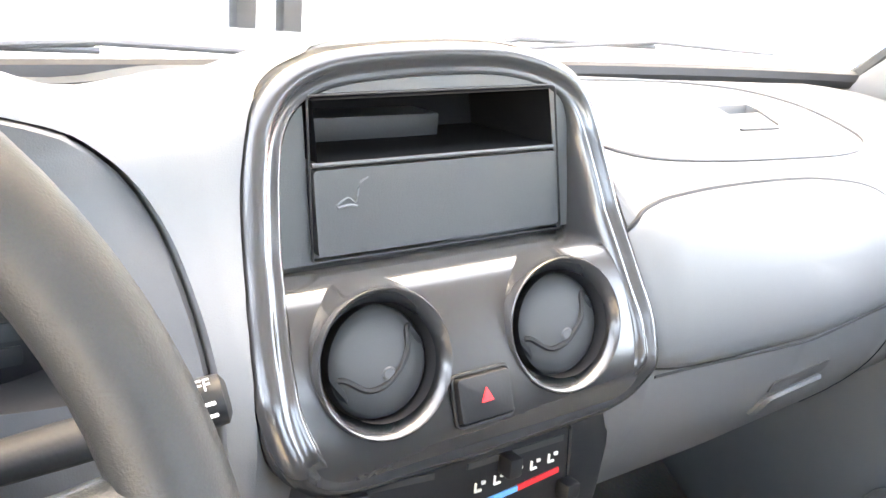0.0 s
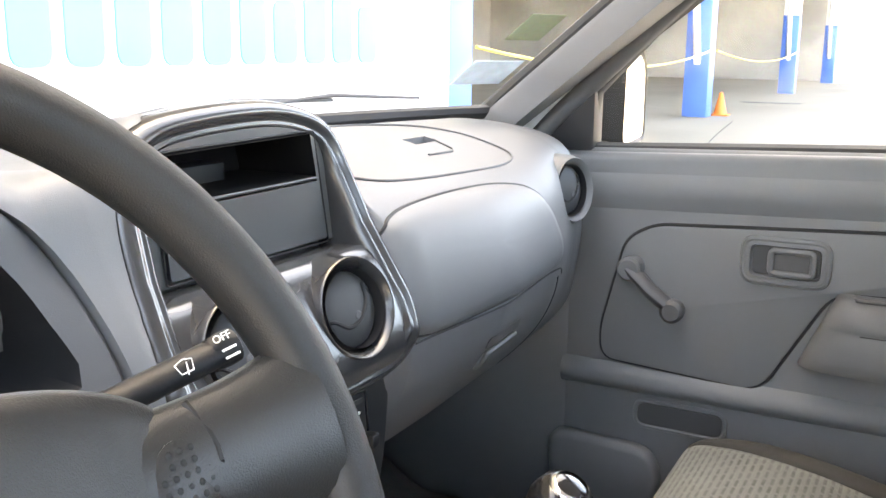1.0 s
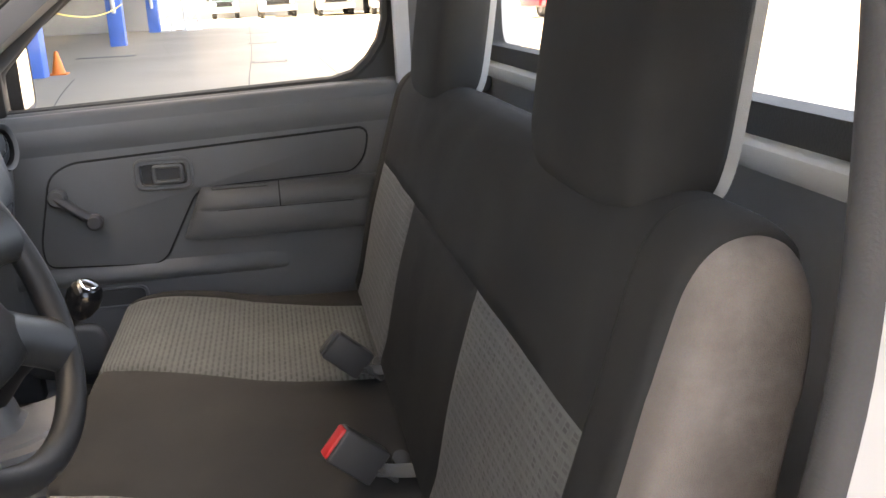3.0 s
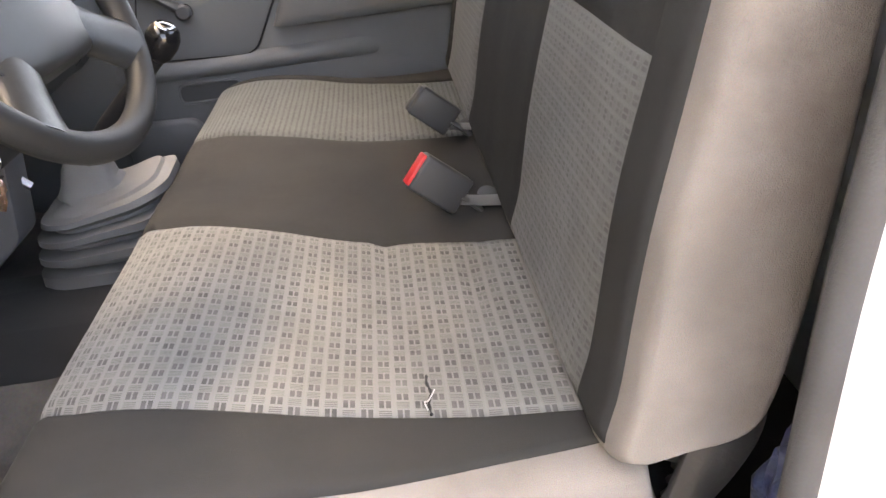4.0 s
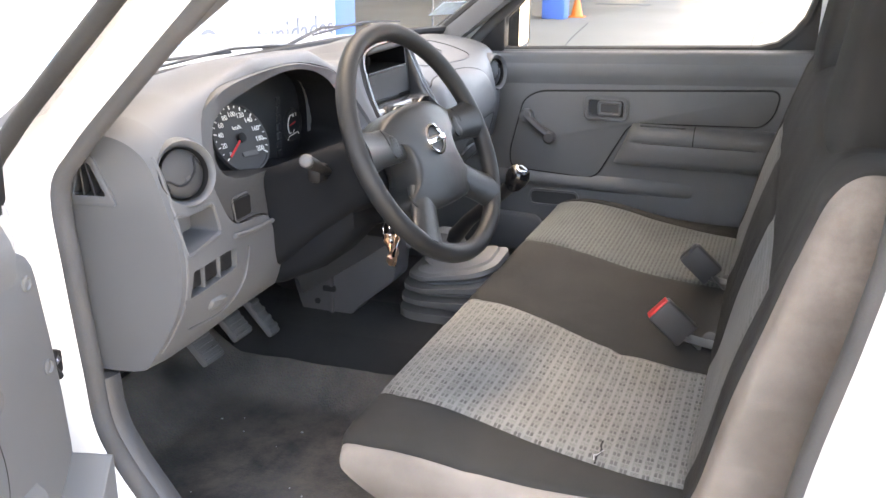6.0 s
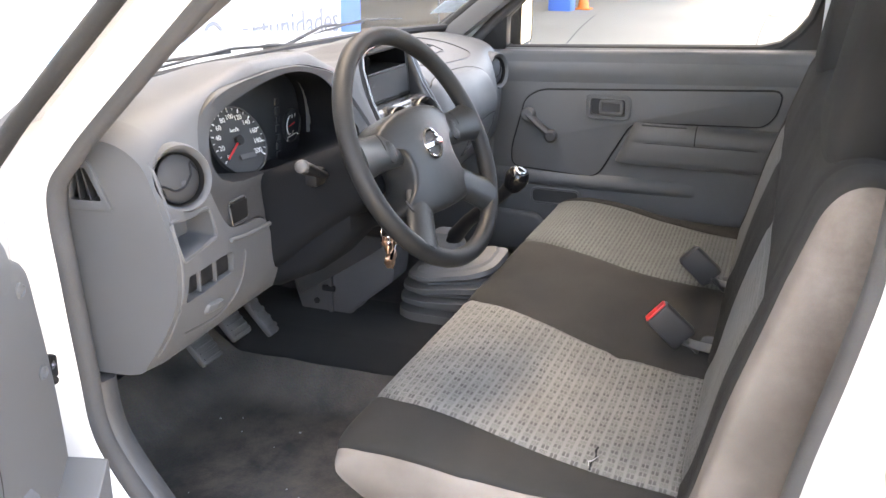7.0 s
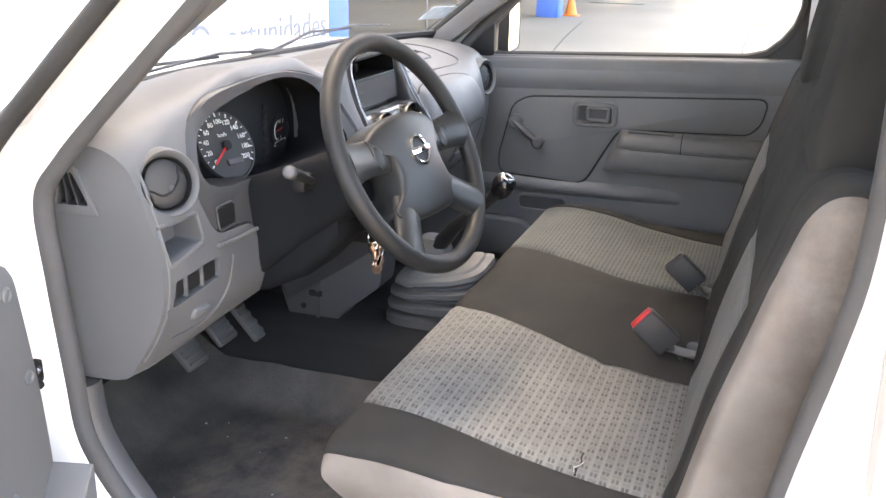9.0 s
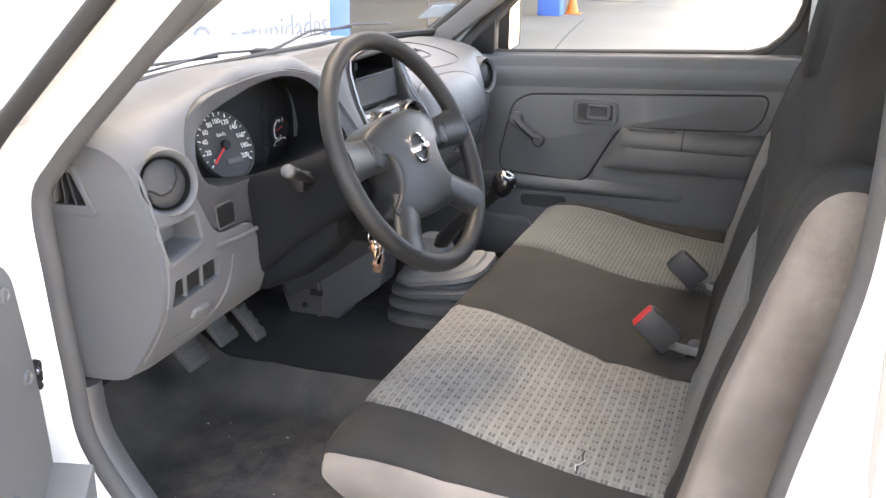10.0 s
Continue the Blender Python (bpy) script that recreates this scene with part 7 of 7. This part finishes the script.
def headrest(x, label):
    t = thing("headrest", label, "headrest", "bench headrests", (x, -0.165, 1.12))
    w, h, th = (0.280 if x < 0 else 0.262), 0.225, 0.086
    secs = []
    for s in np.linspace(-1, 1, 21):
        k = math.sqrt(max(0.0, 1 - abs(s) ** 3.4)) ** 0.9
        ky_ = 0.55 + 0.45 * k
        row = []
        for a in np.linspace(0, 2 * math.pi, 40, endpoint=False):
            ca, sa = math.cos(a), math.sin(a)
            py = math.copysign(abs(ca) ** 0.55, ca) * th / 2 * ky_
            pz = math.copysign(abs(sa) ** 0.40, sa) * h / 2 * (0.74 + 0.26 * k)
            row.append((x + s * w / 2, -0.173 + py - pz * 0.16, 1.235 + pz))
        secs.append(row)
    part("pad", loft(secs), CLOTH_BLACK, t, smooth=80)
    cover = [[(px + (px - x) * 0.012, py - 0.008 * min(1.0, min(k, 18 - k) / 4), 1.235 + (pz - 1.235) * 1.012) for k, (px, py, pz) in enumerate(row[11:30])] for row in secs[1:-1]]
    bm = loft(cover)
    part("rear_cover", bm, HEADLINER, t, "pale rear cover")
    for s in (-1, 1):
        part("post", sweep([(x + s * 0.06, -0.155, 1.10), (x + s * 0.06, -0.158, 1.17)], 0.006, 8), STEEL, t)


headrest(-0.404, "black cloth headrest on the driver side of the bench")
headrest(0.345, "black cloth headrest on the passenger side of the bench")


# buckles
def buckle(base, tip, red, label):
    t = thing("seatbelt_buckle", label, "seatbelt buckle", "seatbelt buckles", base)
    b, p = Vector(base), Vector(tip)
    d = (p - b).normalized()
    m = aim(b, d, (0, 0.2, 1) if abs(d.z) < 0.9 else (0, 1, 0))
    part("body", moved(box((0, 0, 0.030), (0.024, 0.044, 0.064), 0.004, 3), m), BUCKLE_GREY, t, "dark grey plastic body")
    part("release_button", moved(box((0, 0, 0.0625), (0.018, 0.039, 0.006), 0.002), m), RED if red else DASH_DARK, t, "red release button" if red else "")
    part("strap", sweep([b - d * 0.045 + Vector((0, 0, -0.004)), b - d * 0.02, b + d * 0.002], 0.014, 10, flat=0.25), BOOT_GREY, t, "grey webbing")


buckle((-0.150, 0.028, 0.770), (-0.158, 0.074, 0.812), True, "dark seatbelt buckle with a red release button")
buckle((0.150, 0.012, 0.772), (0.148, 0.056, 0.812), False, "dark seatbelt buckle lying on the bench")

for bx, by in ((-0.146, -0.010), (0.158, -0.020)):
    an = thing("belt_anchor", "pale grey belt webbing coming out between cushion and backrest", "seatbelt", "belt anchors", (bx, by, 0.757))
    part("webbing", sweep(spline([(bx, by - 0.02, 0.756), (bx - 0.002, by + 0.012, 0.760), (bx - 0.004, by + 0.040, 0.766)], 10), 0.017, 12, flat=0.16), BOOT_GREY, an)
    # black disc drawn for the shade in the opening beside the webbing
    part("slot_shadow", lathe([(0.020, 0.0), (0.018, 0.004), (0.010, 0.005), (0, 0.005)], Matrix.Translation((bx + 0.035, by + 0.004, 0.752)) @ Matrix.Diagonal((1.2, 0.6, 1, 1)), 20), BLACK, an, "black disc put in for the shade of the belt opening")
for k in range(6):
    part("recliner_link", sweep(spline([(-0.618 + 0.006 * k, -0.062 - 0.006 * (k % 3), 0.700 + 0.008 * k), (-0.622, -0.080, 0.722 + 0.004 * k), (-0.610 + 0.005 * k, -0.072 - 0.004 * k, 0.752)], 8), 0.0035, 6), STEEL, seat, "greasy dark steel link")
part("rear_plate", prism([(-0.070, 0.590), (-0.150, 0.588), (-0.150, 0.612), (-0.085, 0.624)], "x", -0.585, -0.580, 0.001), BOOT_GREY, seat, "pale pressed steel side plate")
# hinge bracket, rail and feet on the seat's side
arm = [(0.052, 0.690), (0.045, 0.702), (0.0, 0.700), (-0.035, 0.706), (-0.055, 0.722), (-0.078, 0.772), (-0.120, 0.790), (-0.118, 0.760), (-0.090, 0.720), (-0.055, 0.691), (-0.02, 0.678), (0.045, 0.677)]
part("hinge_bracket", prism([tuple(p) for p in spline(arm, 44, closed=True)], "x", -0.650, -0.641, 0.002), DARK_STEEL, seat, "bent flat black steel hinge arm")
part("bolt", lathe([(0.0085, 0), (0.0085, 0.007), (0.007, 0.0085), (0, 0.0085)], aim((-0.650, 0.036, 0.687), (-1, 0, 0)), 6), STEEL, seat, "hexagonal bolt head")
part("rail", span(-0.612, -0.590, -0.02, 0.300, 0.615, 0.631, 0.004), DARK_STEEL, seat)
part("foot", joined(prism([(0.000, 0.607), (0.000, 0.600), (-0.022, 0.598), (-0.045, 0.579), (-0.080, 0.577), (-0.080, 0.583), (-0.048, 0.585), (-0.024, 0.606)], "x", -0.622, -0.586, 0.0015), lathe([(0.011, 0), (0.011, 0.003), (0.006, 0.003), (0.006, 0.006), (0, 0.006)], pose(-0.604, -0.064, 0.583), 16)), DASH_DARK, seat, "pressed grey steel foot")
part("foot", joined(prism([(0.305, 0.622), (0.305, 0.600), (0.298, 0.600), (0.296, 0.615), (0.262, 0.614), (0.250, 0.606), (0.238, 0.606), (0.238, 0.613), (0.252, 0.622)], "x", -0.622, -0.590, 0.0015)), DASH_DARK, seat, "pressed grey steel foot")
for y0 in (-0.06, 0.29):
    part("foot_riser", span(-0.610, -0.596, y0 - 0.015, y0 + 0.015, 0.546, 0.600, 0.002), BLACK, seat)
part("cross_rail", span(-0.58, 0.58, -0.02, 0.02, 0.58, 0.61, 0.004), STEEL, seat)
part("rail", span(0.585, 0.606, -0.04, 0.305, 0.55, 0.622, 0.004), STEEL, seat)
part("spring_base", span(-0.56, 0.56, -0.05, 0.28, 0.585, 0.635, 0.01), BLACK, seat)
for x in (-0.4, 0.4):
    part("stand", span(x - 0.02, x + 0.02, -0.02, 0.25, 0.548, 0.586), BLACK, seat)

# mat and bag
mt = [[(x, y, 0.553 + max(0, x + 0.205) * 1.10 + 0.008 * noise.noise(Vector((x * 7, y * 7, 0))) + 0.002 * noise.noise(Vector((x * 25, y * 25, 1))) + max(0, y - 0.84) * 0.65) for x in np.linspace(-0.69, -0.148, 34)] for y in np.linspace(0.375, 0.95, 36)]
bm = loft(mt, cap=False, closed=False)
bmesh.ops.solidify(bm, geom=bm.faces[:], thickness=0.005)
single("floor_mat", bm, MAT, "dusty dark rubber floor mat in the driver footwell", "floor mat", smooth=70)
mt = [[(x, y, 0.553 + 0.003 * noise.noise(Vector((x * 8, y * 8, 4))) + max(0, y - 0.84) * 0.65) for x in np.linspace(0.19, 0.69, 20)] for y in np.linspace(0.24, 0.95, 24)]
bm = loft(mt, cap=False, closed=False)
bmesh.ops.solidify(bm, geom=bm.faces[:], thickness=0.005)
single("floor_mat", bm, MAT, "dark rubber floor mat in the passenger footwell", "floor mat", smooth=70)
grit = random.Random(4)
bits = []
for k in range(24):
    gx, gy, r = grit.uniform(-0.66, -0.26), grit.uniform(0.40, 0.80), grit.uniform(0.0006, 0.0015)
    bits.append(box((gx, gy, 0.5585 + r * 0.5), (r * 2, r * grit.uniform(1, 3), r), 0.0))
single("grit", joined(*bits), LIGHT_TRIM, "pale crumbs of grit scattered on the floor mat", "grit", kind="stuff")
BLUE_BAG = material("crumpled_blue_plastic", (0.008, 0.014, 0.05), 0.32, var=0.5, scale=18, fine=90, bump=0.5, dist=0.008, second=(0.030, 0.042, 0.095))
bm = bmesh.new()
bmesh.ops.create_icosphere(bm, subdivisions=4, radius=1)
for v in bm.verts:
    n1 = noise.noise(v.co * 2.2) * 0.25 + noise.noise(v.co * 6) * 0.12
    v.co = Vector((v.co.x * 0.024, v.co.y * 0.055, v.co.z * 0.10)) * (1 + n1)
moved(bm, pose(-0.682, -0.150, 0.690))
single("plastic_bag", bm, BLUE_BAG, "crumpled blue plastic bag stuffed behind the seat", "bag", smooth=50)
